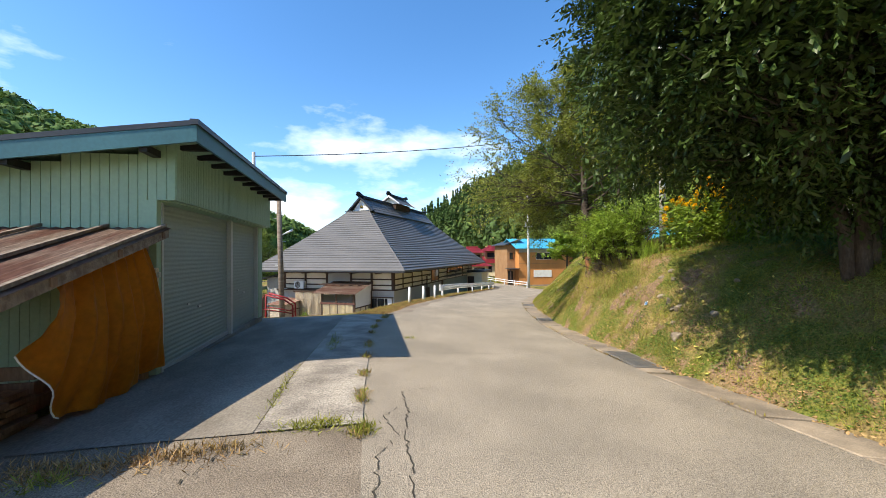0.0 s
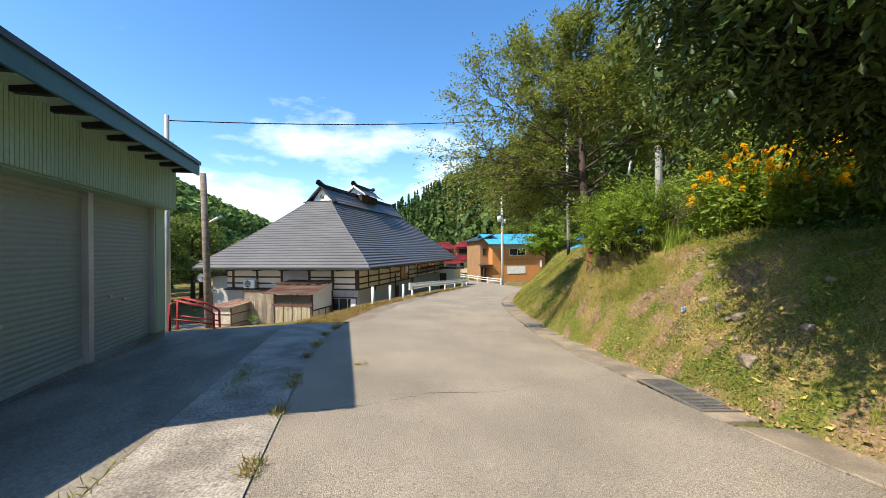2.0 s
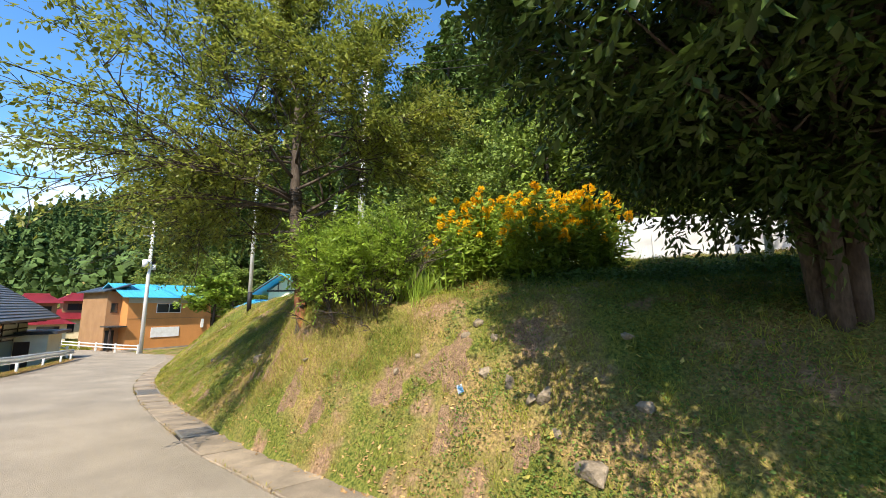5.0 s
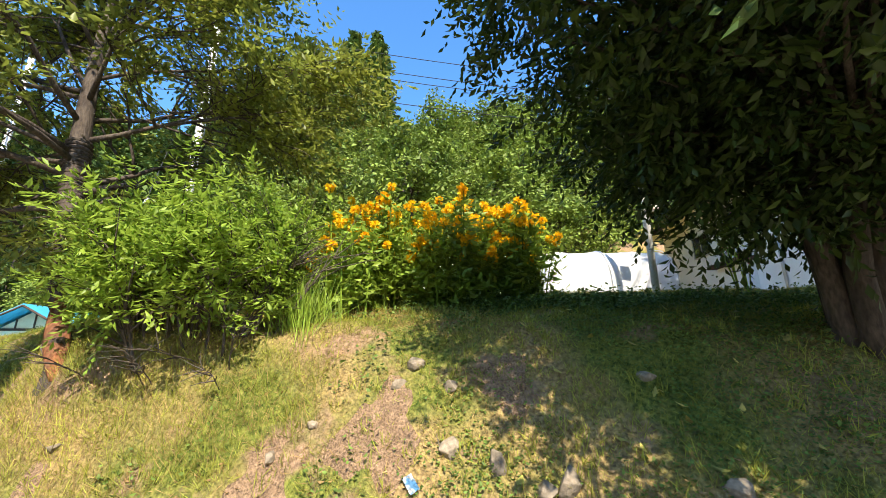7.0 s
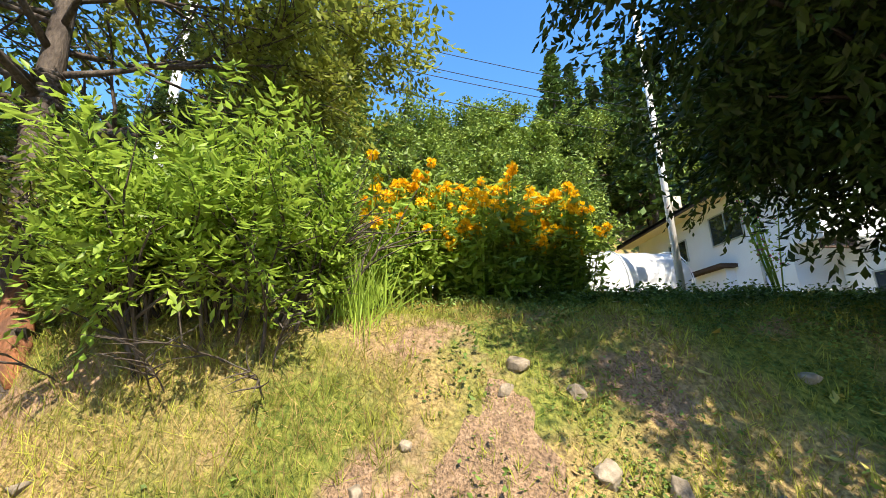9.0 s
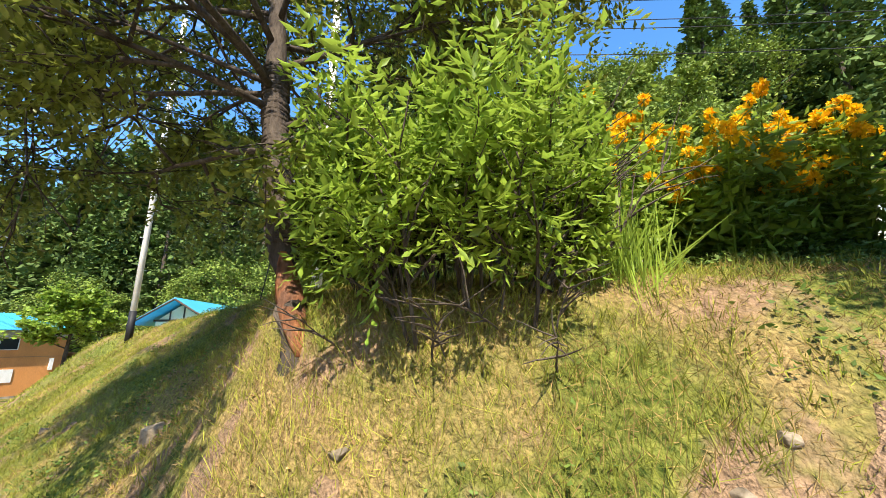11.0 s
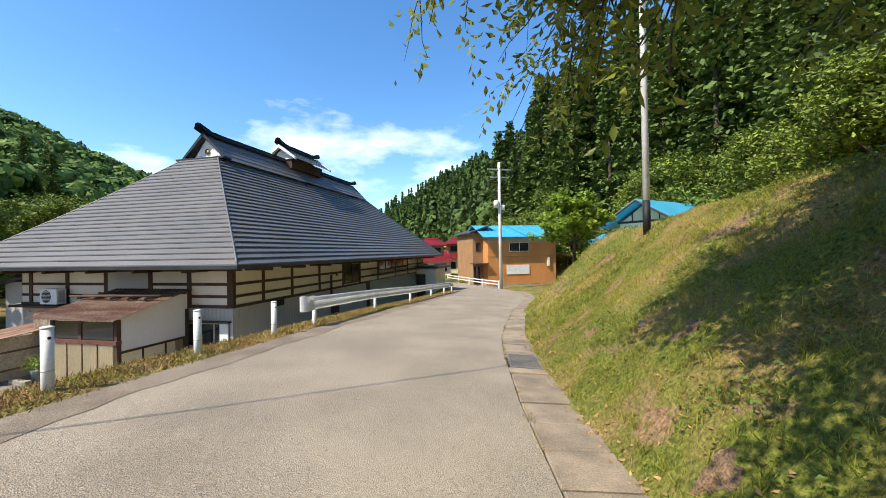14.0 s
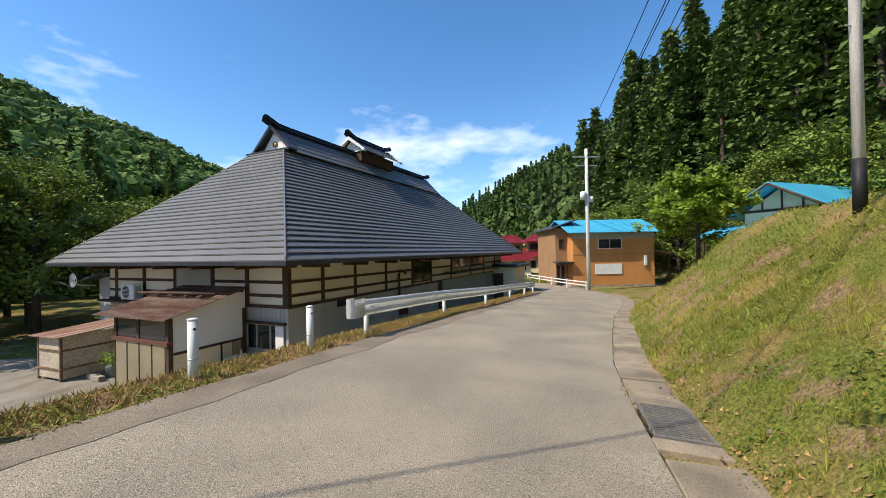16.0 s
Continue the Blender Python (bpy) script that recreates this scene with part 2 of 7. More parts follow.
    "straw": material("straw", (0.42, 0.28, 0.12), (0.27, 0.16, 0.07), 0.85, scale=2, fine=12, bump=0, island=0.4, grain=0.15, spec=0.15),
    "rock": material("rock", (0.26, 0.21, 0.145), (0.14, 0.115, 0.08), 0.9, scale=5, fine=30, bump=0.6, grain=0.3, vary=0.25),
    "cable": material("cable", (0.012, 0.012, 0.013), (0.02, 0.02, 0.02), 0.6, scale=3, fine=30, bump=0),
    "paper": material("paper", (0.6, 0.52, 0.36), (0.5, 0.43, 0.3), 0.8, scale=4, fine=30, bump=0.1),
    "pot": material("pot", (0.28, 0.33, 0.33), (0.2, 0.24, 0.24), 0.6, scale=4, fine=30, bump=0.1),
    "tank": material("tank", (0.66, 0.62, 0.52), (0.55, 0.5, 0.42), 0.45, scale=3, fine=20, bump=0.05),
    "gold": material("gold", (0.55, 0.38, 0.1), (0.4, 0.27, 0.07), 0.4, metal=0.6, scale=5, fine=30, bump=0.05),
}


def ground_material():
    """Mown bank: straw, green patches and bare soil, mixed at two scales."""
    m = bpy.data.materials.new("ground")
    m.use_nodes = True
    nt = m.node_tree
    n, l = nt.nodes, nt.links
    b = n["Principled BSDF"]
    b.inputs["Roughness"].default_value = 0.95
    b.inputs["Specular IOR Level"].default_value = 0.1
    tc = n.new("ShaderNodeTexCoord")

    def noise_tex(scale, detail):
        t = n.new("ShaderNodeTexNoise")
        t.inputs["Scale"].default_value, t.inputs["Detail"].default_value = scale, detail
        l.new(tc.outputs["Object"], t.inputs["Vector"])
        return t.outputs["Fac"]

    def ramp(fac, a, bb, ca, cb):
        r = n.new("ShaderNodeValToRGB")
        r.color_ramp.elements[0].position, r.color_ramp.elements[1].position = a, bb
        r.color_ramp.elements[0].color, r.color_ramp.elements[1].color = (*ca, 1), (*cb, 1)
        l.new(fac, r.inputs["Fac"])
        return r.outputs["Color"]

    def mix(fac, a, c, kind="MIX"):
        x = n.new("ShaderNodeMixRGB")
        x.blend_type = kind
        l.new(fac, x.inputs["Fac"]) if not isinstance(fac, float) else setattr(x.inputs["Fac"], "default_value", fac)
        l.new(a, x.inputs["Color1"])
        l.new(c, x.inputs["Color2"])
        return x.outputs["Color"]

    green = ramp(noise_tex(26, 6), 0.35, 0.65, (0.06, 0.09, 0.016), (0.23, 0.24, 0.05))
    dry = ramp(noise_tex(34, 6), 0.35, 0.65, (0.4, 0.29, 0.115), (0.17, 0.12, 0.055))
    soil = ramp(noise_tex(20, 7), 0.35, 0.65, (0.38, 0.25, 0.15), (0.19, 0.125, 0.075))
    where = ramp(noise_tex(0.9, 8), 0.43, 0.6, (0, 0, 0), (1, 1, 1))
    bare = ramp(noise_tex(1.3, 9), 0.56, 0.63, (0, 0, 0), (1, 1, 1))
    colour = mix(bare, mix(where, green, dry), soil)
    l.new(colour, b.inputs["Base Color"])
    bp = n.new("ShaderNodeBump")
    bp.inputs["Strength"].default_value, bp.inputs["Distance"].default_value = 1.0, 0.06
    l.new(noise_tex(30, 6), bp.inputs["Height"])
    l.new(bp.outputs["Normal"], b.inputs["Normal"])
    return m


M["ground"] = ground_material()

# ---- building helpers ----


def link_mesh(name, verts, faces, mat, parent=None, label="", smooth=False):
    me = bpy.data.meshes.new(name)
    me.from_pydata([tuple(v) for v in verts], [], faces)
    me.materials.append(mat)
    if smooth:
        me.polygons.foreach_set("use_smooth", [True] * len(me.polygons))
    me.update()
    ob = new(name, me)
    if parent:
        ob.parent = parent
    if label:
        ob["label"] = label
    return ob


def part(name, bm, mat, parent=None, label="", smooth=False):
    """Links a bmesh as one mesh object, under a thing or a part."""
    bmesh.ops.recalc_face_normals(bm, faces=bm.faces)
    me = bpy.data.meshes.new(name)
    bm.to_mesh(me)
    bm.free()
    me.materials.append(mat)
    if smooth:
        me.polygons.foreach_set("use_smooth", [True] * len(me.polygons))
    ob = new(name, me)
    if parent:
        ob.parent = parent
    if label:
        ob["label"] = label
    return ob


def thing(name, m, label, category, group="", kind=""):
    e = new(name)
    e.empty_display_size = 0.2
    e.matrix_basis = m
    return tagged(e, label, category, group, kind)


def box(bm, lo, hi, bevel=0.0):
    """A box from corner to corner."""
    x0, y0, z0 = lo
    x1, y1, z1 = hi
    made = bmesh.ops.create_cube(bm, size=1, matrix=Matrix.LocRotScale(((x0 + x1) / 2, (y0 + y1) / 2, (z0 + z1) / 2), None, (abs(x1 - x0), abs(y1 - y0), abs(z1 - z0))))
    if bevel:
        edges = list({e for v in made["verts"] for e in v.link_edges})
        bmesh.ops.bevel(bm, geom=edges, offset=bevel, segments=2, affect="EDGES", profile=0.5)
    return bm


def boxed(name, lo, hi, mat, parent=None, label="", bevel=0.0):
    return part(name, box(bmesh.new(), lo, hi, bevel), mat, parent, label)


def tube(bm, pts, radii, sides=8, cap=True):
    """A tube of changing radius along points."""
    pts = [Vector(p) for p in pts]
    if not hasattr(radii, "__len__"):
        radii = [radii] * len(pts)
    rings = []
    for i, p in enumerate(pts):
        way = (pts[min(i + 1, len(pts) - 1)] - pts[max(i - 1, 0)]).normalized()
        side = way.cross(Vector((0, 0, 1)) if abs(way.z) < 0.9 else Vector((1, 0, 0))).normalized()
        up = side.cross(way)
        rings.append([bm.verts.new(p + radii[i] * (math.cos(a) * side + math.sin(a) * up)) for a in [2 * math.pi * k / sides for k in range(sides)]])
    for a, b in zip(rings, rings[1:]):
        for k in range(sides):
            bm.faces.new((a[k], a[(k + 1) % sides], b[(k + 1) % sides], b[k]))
    if cap:
        bm.faces.new(rings[0][::-1])
        bm.faces.new(rings[-1])
    return bm


def tubed(name, pts, radii, mat, parent=None, label="", sides=10):
    return part(name, tube(bmesh.new(), pts, radii, sides), mat, parent, label, smooth=True)


def prism(bm, outline, y0, y1, axis="y"):
    """An outline in two axes, drawn out along the third."""
    def put(a, b, c):
        return {"y": (a, c, b), "x": (c, a, b), "z": (a, b, c)}[axis]
    lo = [bm.verts.new(put(a, b, y0)) for a, b in outline]
    hi = [bm.verts.new(put(a, b, y1)) for a, b in outline]
    bm.faces.new(lo)
    bm.faces.new(hi[::-1])
    k = len(outline)
    for i in range(k):
        bm.faces.new((lo[i], lo[(i + 1) % k], hi[(i + 1) % k], hi[i]))
    return bm


def sheet(bm, grid, thick=0.0):
    """A surface from rows of points, with thickness downwards where given."""
    vs = [[bm.verts.new(p) for p in row] for row in grid]
    for a, b in zip(vs, vs[1:]):
        for i in range(len(a) - 1):
            bm.faces.new((a[i], a[i + 1], b[i + 1], b[i]))
    if thick:
        bmesh.ops.solidify(bm, geom=list(bm.faces), thickness=thick)
    return bm


def card_mesh(name, centre, tip, side, mat, parent=None, label="", fold=0.25):
    """Many small leaves: each a folded four-sided blade. centre, tip and side are arrays of vectors."""
    k = len(centre)
    nrm = np.cross(tip, side)
    nrm /= np.linalg.norm(nrm, axis=1, keepdims=True) + 1e-9
    wid = np.linalg.norm(side, axis=1, keepdims=True)
    v = np.empty((k, 4, 3))
    v[:, 0] = centre - tip * 0.5
    v[:, 1] = centre + side * 0.5 + nrm * wid * fold
    v[:, 2] = centre + tip * 0.5
    v[:, 3] = centre - side * 0.5 + nrm * wid * fold
    idx = np.arange(k)[:, None] * 4
    tri = np.concatenate([idx + [0, 1, 2], idx + [0, 2, 3]], 1).reshape(-1)
    me = bpy.data.meshes.new(name)
    me.vertices.add(k * 4)
    me.vertices.foreach_set("co", v.ravel())
    me.loops.add(k * 6)
    me.loops.foreach_set("vertex_index", tri.astype(np.int32))
    me.polygons.add(k * 2)
    me.polygons.foreach_set("loop_start", np.arange(0, k * 6, 3, dtype=np.int32))
    me.update(calc_edges=True)
    me.materials.append(mat)
    ob = new(name, me)
    if parent:
        ob.parent = parent
    if label:
        ob["label"] = label
    return ob


def unit(v):
    return v / (np.linalg.norm(v, axis=-1, keepdims=True) + 1e-9)


def leaf_axes(rng, k, length, width, droop=0.35, flat=0.6):
    """Tips and sides for k leaves that hang a little and face the sky."""
    tip = rng.normal(size=(k, 3)) * (1, 1, 0.45) - (0, 0, droop)
    tip = unit(tip)
    up = unit(rng.normal(size=(k, 3)) * (1 - flat) + (0, 0, flat))
    side = unit(np.cross(tip, up))
    s = rng.uniform(0.65, 1.25, (k, 1))
    return tip * length * s, side * width * s

# ---- lie of the land ----

RIGHT_Y = [-40, 0, 2.7, 4.2, 6.0, 8.9, 12, 14.6, 17.3, 19.9, 22, 25.2, 29, 32.9, 37.5, 42, 47, 52, 60, 75, 400]
RIGHT_X = [4.3, 4.5, 4.55, 4.6, 4.68, 5.05, 5.68, 6.5, 7.4, 8.4, 9.3, 11.0, 13.1, 15.55, 18.2, 20.3, 21.7, 22.4, 23, 24, 30]
LEFT_Y = [-40, 0, 4, 5.2, 7.5, 9.5, 11.3, 12.8, 14.6, 16.5, 18.5, 19.7, 21, 23, 26.8, 32.6, 39.8, 45, 50, 60, 75, 400]
LEFT_X = [-0.3, -0.05, -0.02, 0.0, 0.1, 0.2, 0.45, 0.8, 1.45, 2.1, 2.9, 3.4, 4.1, 5.0, 7.0, 10.0, 13.7, 15.8, 17.0, 18.0, 19, 25]
POST_Y = [-40, 12, 14, 18.69, 20.6, 22.5, 23.9, 28.5, 32.1, 36.4, 39.4, 42.3, 60, 400]
POST_X = [-1.0, 0.0, 0.6, 2.14, 3.11, 4.08, 4.73, 6.93, 9.04, 11.2, 12.9, 14.3, 17.2, 24]
FOOT_Y = [-400, -10, 8, 22, 34, 48, 60, 100, 200, 500]
FOOT_X = [26, 22, 21, 25, 34, 36, 35, 37, 30, 0]
STEEP_Y = [4, 6, 7.3, 8, 9, 10.2, 11.2, 11.8, 12.4, 13, 13.8, 16, 19, 22, 26, 32]
STEEP = [1.0, 1.02, 1.08, 1.13, 1.24, 1.65, 2.15, 2.05, 1.6, 1.28, 1.0, 0.88, 0.8, 0.78, 1.05, 1.2]
TOP_Y = [4, 9, 11, 13, 15, 17, 19, 21, 23, 27]
TOP = [1.42, 1.42, 1.4, 1.36, 1.15, 1.0, 0.92, 0.88, 0.85, 0.85]
RISE = [0.2, 0.2, 0.2, 0.19, 0.18, 0.16, 0.14, 0.12, 0.11, 0.12]
YARD = -3.3


def ramp01(a, b, x):
    s = np.clip((x - a) / (b - a), 0, 1)
    return s * s * (3 - 2 * s)


def road_z(x, y):
    y = np.asarray(y, float)
    return 0.055 - 0.0707 * np.clip(x, 0, 24) - 0.0325 * np.where(y > 50, 50 + (y - 50) * 0.15, np.maximum(y, -20))


def wave(x, y, s, seed):
    return np.sin(x / s + seed) * np.cos(y / s * 1.31 + seed * 2.1) + 0.5 * np.sin(x / s * 2.3 + y / s * 1.7 + seed * 3.3)


def land(x, y):
    """Height of the ground sheet."""
    x, y = np.asarray(x, float), np.asarray(y, float)
    xr = np.interp(y, RIGHT_Y, RIGHT_X) + 0.62
    xl = np.interp(y, LEFT_Y, LEFT_X)
    xp = np.interp(y, POST_Y, POST_X)
    base = road_z(x, y)
    z = base - 0.06
    # bank to the right
    d = np.maximum(x - xr, 0) * 0.92
    foot = road_z(xr, y)
    steep = np.interp(y, STEEP_Y, STEEP)
    top = np.interp(y, TOP_Y, TOP) + np.interp(y, TOP_Y, RISE) * np.clip(x - 7.4, 0, 5.2)
    high = 1 - ramp01(23, 36, y)
    top = foot + (top - foot) * high
    climb = foot + steep * d * (0.35 + 0.65 * high) + 0.05 * wave(x, y, 0.8, 1) * ramp01(0.15, 0.8, d)
    k = 0.16
    h = np.clip(0.5 + 0.5 * (top - climb) / (k * 2), 0, 1)
    bank = top + (climb - top) * h - k * h * (1 - h)
    bank = bank + 0.04 * wave(x, y, 0.33, 4) * ramp01(0.1, 0.6, d)
    z = np.where(x > xr, bank, z)
    # yard below, to the left
    drop = ramp01(0.25, 2.9, xp - x) * ramp01(13.3, 20.5, y)
    left = base - 0.03 + (YARD - base) * drop
    left = left + (YARD - left) * ramp01(13, 18, -x) * ramp01(-60, 0, y)
    z = np.where(x < xl, np.where(y > 13.0, left, np.where(x < -13, left, base - 0.06)), z)
    # hills
    fx = np.interp(y, FOOT_Y, FOOT_X)
    up = np.maximum(x - fx, 0)
    z = z + 0.78 * up * ramp01(0, 12, up) * (1 - 0.35 * ramp01(60, 160, up)) * (1 - 0.2 * ramp01(60, 220, y)) + 1.2 * wave(x, y, 17, 2) * ramp01(5, 40, up)
    away = np.maximum(-x - 40 + 0.18 * y, 0)
    lh = np.minimum(0.52 * away, 56 + 12 * wave(x, y, 60, 5)) * ramp01(0, 25, away) * (1 - 0.75 * ramp01(170, 330, y)) * ramp01(-120, 20, y)
    z = z + lh
    far = ramp01(240, 420, y)
    z = z + far * (9 + 5 * wave(x, y, 90, 3))
    return z

# ---- ground, road, apron, gutter ----


def spaced(*runs):
    out = []
    for a, b, step in runs:
        out += list(np.arange(a, b, step))
    return np.array(out + [runs[-1][1]])


def ground_sheet():
    xs = spaced((-600, -200, 50), (-200, -60, 8), (-60, -14, 2.0), (-14, -4, 0.8), (-4, 14.5, 0.16), (14.5, 26, 0.6), (26, 120, 3), (120, 600, 40))
    ys = spaced((-500, -60, 55), (-60, -8, 4), (-8, 27, 0.17), (27, 60, 0.8), (60, 140, 4), (140, 420, 10), (420, 900, 60))
    gx, gy = np.meshgrid(xs, ys)
    gz = land(gx, gy)
    v = np.stack([gx, gy, gz], -1).reshape(-1, 3)
    w, h = len(xs), len(ys)
    i = (np.arange(h - 1)[:, None] * w + np.arange(w - 1)).reshape(-1)
    f = np.stack([i, i + 1, i + w + 1, i + w], 1)
    ob = link_mesh("ground", v, f.tolist(), M["ground"], smooth=True)
    tagged(ob, "mown grassy ground with straw, green patches and bare soil", "ground", kind="structure")


ground_sheet()


def ribbon(name, ys, left, right, cols, lift, mat, label, edge=0.0):
    v, f = [], []
    for j, y in enumerate(ys):
        a, b = left(y), right(y)
        for i in range(cols + 1):
            x = a + (b - a) * i / cols
            z = float(road_z(x, y)) + lift + 0.008 * float(wave(x, y, 1.7, 2.0))
            if edge and i in (0, cols):
                x += edge * float(wave(y * 3.1, x, 0.4, 1.0))
            v.append((x, y, z))
    w = cols + 1
    for j in range(len(ys) - 1):
        for i in range(cols):
            k = j * w + i
            f.append((k, k + 1, k + w + 1, k + w))
    ob = link_mesh(name, v, f, mat, smooth=True)
    return tagged(ob, label, name, kind="structure")


def xl(y):
    return float(np.interp(y, LEFT_Y, LEFT_X))


def xr(y):
    return float(np.interp(y, RIGHT_Y, RIGHT_X))


def xp(y):
    return float(np.interp(y, POST_Y, POST_X))


ribbon("road", list(np.arange(-12, 75, 0.3)), xl, xr, 14, 0.0, M["asphalt"], "worn grey-beige asphalt lane bending downhill")
ribbon("pavement", list(np.arange(3.9, 13.0, 0.3)) + [13.05], lambda y: -1.0 + 0.06 * max(0, y - 6), lambda y: xl(y) + 0.004, 4, 0.012, M["concrete"], "rough pale concrete strip beside the lane")
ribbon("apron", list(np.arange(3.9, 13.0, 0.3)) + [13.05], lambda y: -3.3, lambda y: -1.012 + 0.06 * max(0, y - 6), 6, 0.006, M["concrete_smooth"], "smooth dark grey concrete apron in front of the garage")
ribbon("old_asphalt", list(np.arange(-9, 4.4, 0.3)), lambda y: -3.0, lambda y: xl(y) + 0.05, 6, -0.006, M["asphalt_edge"], "patchy older dark asphalt beside the lane")
ribbon("road_shoulder", list(np.arange(13.4, 60, 0.3)), lambda y: xl(y) - 0.24, lambda y: xl(y) + 0.3 + 0.06 * math.sin(y * 2.3) + 0.03 * math.sin(y * 7.1), 4, 0.005, M["asphalt_edge"], "dark crumbling asphalt edge of the lane")


def gutter():
    """Concrete lids over the drain, with steel gratings at three places."""
    base = thing("drain_gutter", Matrix(), "row of worn concrete drain lids along the lane", "gutter", kind="structure")
    gratings = [(6.15, 7.35), (12.7, 13.3), (18.85, 19.75)]
    y = -6.0
    rng = random.Random(3)
    while y < 46:
        step = 0.6 if y > 15 else 0.98
        mid = y + step / 2
        if not any(a - 0.25 < mid < b + 0.25 for a, b in gratings):
            x0, x1 = xr(y) + 0.015, xr(y + step) + 0.015
            wide = 0.6
            g = 0.014
            ts = rng.uniform(-0.012, 0.012)
            bm = bmesh.new()
            corners = [(x0, y + g), (x0 + wide, y + g - 0.18), (x1 + wide, y + step - g - 0.18), (x1, y + step - g)]
            top = [bm.verts.new((px, py, float(road_z(px, py)) + 0.012 + ts)) for px, py in corners]
            low = [bm.verts.new((px, py, float(road_z(px, py)) - 0.12)) for px, py in corners]
            bm.faces.new(top)
            bm.faces.new(low[::-1])
            for k in range(4):
                bm.faces.new((top[k], low[k], low[(k + 1) % 4], top[(k + 1) % 4]))
            bmesh.ops.bevel(bm, geom=[e for e in bm.edges if e.verts[0] in top and e.verts[1] in top], offset=0.012, segments=1, affect="EDGES")
            part("lid", bm, M["gutter"], base)
        y += step
    for a, b in gratings:
        x0, x1 = xr(a), xr(b)
        ang = math.atan2(x1 - x0, b - a)
        ym, xm = (a + b) / 2, (x0 + x1) / 2 + 0.33
        tilt = Matrix.Rotation(-ang, 4, "Z")
        g = thing("drain_grating", Matrix.Translation((xm, ym, float(road_z(xm, ym)))) @ Matrix.Rotation(math.atan(0.0707), 4, "Y") @ tilt, "galvanised steel grating over the roadside drain", "grating", "drain gratings")
        half, wd = (b - a) / 2, 0.27
        fr = bmesh.new()
        for lo, hi in (((-wd, -half, 0), (-wd + 0.03, half, 0.03)), ((wd - 0.03, -half, 0), (wd, half, 0.03)), ((-wd + 0.03, -half, 0), (wd - 0.03, -half + 0.03, 0.03)), ((-wd + 0.03, half - 0.03, 0), (wd - 0.03, half, 0.03))):
            box(fr, lo, hi)
        part("frame", fr, M["grate_steel"], g)
        k = int(half * 2 / 0.05)
        for i in range(k):
            yy = -half + 0.04 + i * (2 * half - 0.08) / k
            boxed("bar", (-wd + 0.03, yy, 0.004), (wd - 0.03, yy + 0.018, 0.027), M["grate_steel"], g)
        for xx in (-0.12, 0, 0.12):
            boxed("cross_bar", (xx - 0.006, -half + 0.03, 0.002), (xx + 0.006, half - 0.03, 0.022), M["grate_steel"], g)
        boxed("pit", (-wd, -half, -0.25), (wd, half, -0.03), M["dark_gap"], g, "dark drain pit")
        for sgn in (-1, 1):
            boxed("kerb_block", (-0.3, sgn * (half + 0.13) - 0.12, -0.1), (0.3, sgn * (half + 0.13) + 0.12, 0.018), M["gutter"], g, bevel=0.012)


gutter()


def yard():
    xs, ys = np.arange(-16, 6.1, 0.5), np.arange(14.0, 33, 0.5)
    v, f = [], []
    for y in ys:
        for x in xs:
            v.append((x, y, float(land(x, y)) + 0.02))
    w = len(xs)
    for j in range(len(ys) - 1):
        for i in range(w - 1):
            k = j * w + i
            if xs[i + 1] < np.interp(ys[j], POST_Y, POST_X) - 1.6:
                f.append((k, k + 1, k + w + 1, k + w))
    tagged(link_mesh("yard", v, f, M["concrete_smooth"], smooth=True), "grey concrete yard sloping down to the farmhouse", "yard", kind="structure")


yard()


def cracks():
    rng = random.Random(17)

    def crack(pts, w):
        path = []
        for (ax, ay), (bx, by) in zip(pts, pts[1:]):
            k = max(2, int(math.hypot(bx - ax, by - ay) / 0.06))
            path += [(ax + (bx - ax) * i / k + rng.uniform(-0.022, 0.022), ay + (by - ay) * i / k + rng.uniform(-0.022, 0.022)) for i in range(k)]
        rows = []
        for x, y in path:
            z = float(road_z(x, y)) + 0.008 * float(wave(x, y, 1.7, 2.0)) + 0.004
            ww = w * rng.uniform(0.4, 1.3)
            rows.append([(x - ww, y - ww * 0.6, z), (x + ww, y + ww * 0.6, z)])
        tagged(part("road_crack", sheet(bmesh.new(), rows), M["dark_gap"]), "dark jagged crack in the asphalt", "crack", "road cracks")

    crack([(0.28, 2.3), (0.35, 3.0), (0.38, 3.7), (0.47, 4.3), (0.45, 4.9), (0.9, 5.1)], 0.008)
    crack([(0.05, 2.4), (0.1, 3.2), (0.3, 3.6), (0.2, 4.1), (0.4, 4.4)], 0.006)
    crack([(0.1, 6.75), (1.0, 6.95), (1.7, 7.25), (2.6, 7.2), (3.4, 7.5)], 0.007)
    crack([(-1.6, 2.6), (-1.3, 3.1), (-1.1, 3.7)], 0.006)


cracks()

# ---- guard rail ----


def post(m, height, r, label, cap=M["white_paint"]):
    t = thing("guard_post", m, label, "post", "white guard posts")
    tubed("tube", [(0, 0, -0.3), (0, 0, height - 0.01)], r, M["white_paint"], t, sides=16)
    tubed("cap", [(0, 0, height - 0.012), (0, 0, height + 0.004), (0, 0, height + 0.012)], [r + 0.004, r + 0.004, r * 0.6], cap, t, "grey cap", sides=16)
    tubed("reflector", [(r * 0.7, -r * 0.7, height - 0.12), (r * 0.76, -r * 0.76, height - 0.12)], 0.018, M["black"], t, "small dark bolt hole", sides=10)
    tubed("band", [(0, 0, 0.22), (0, 0, 0.235)], r + 0.003, M["galvanised"], t, sides=16)
    return t


for px, py in ((2.14, 18.69), (3.11, 20.6), (4.06, 22.5)):
    post(Matrix.Translation((px, py, float(road_z(px, py)) - 0.02)), 0.72, 0.06, "white steel guard post standing in dry grass")


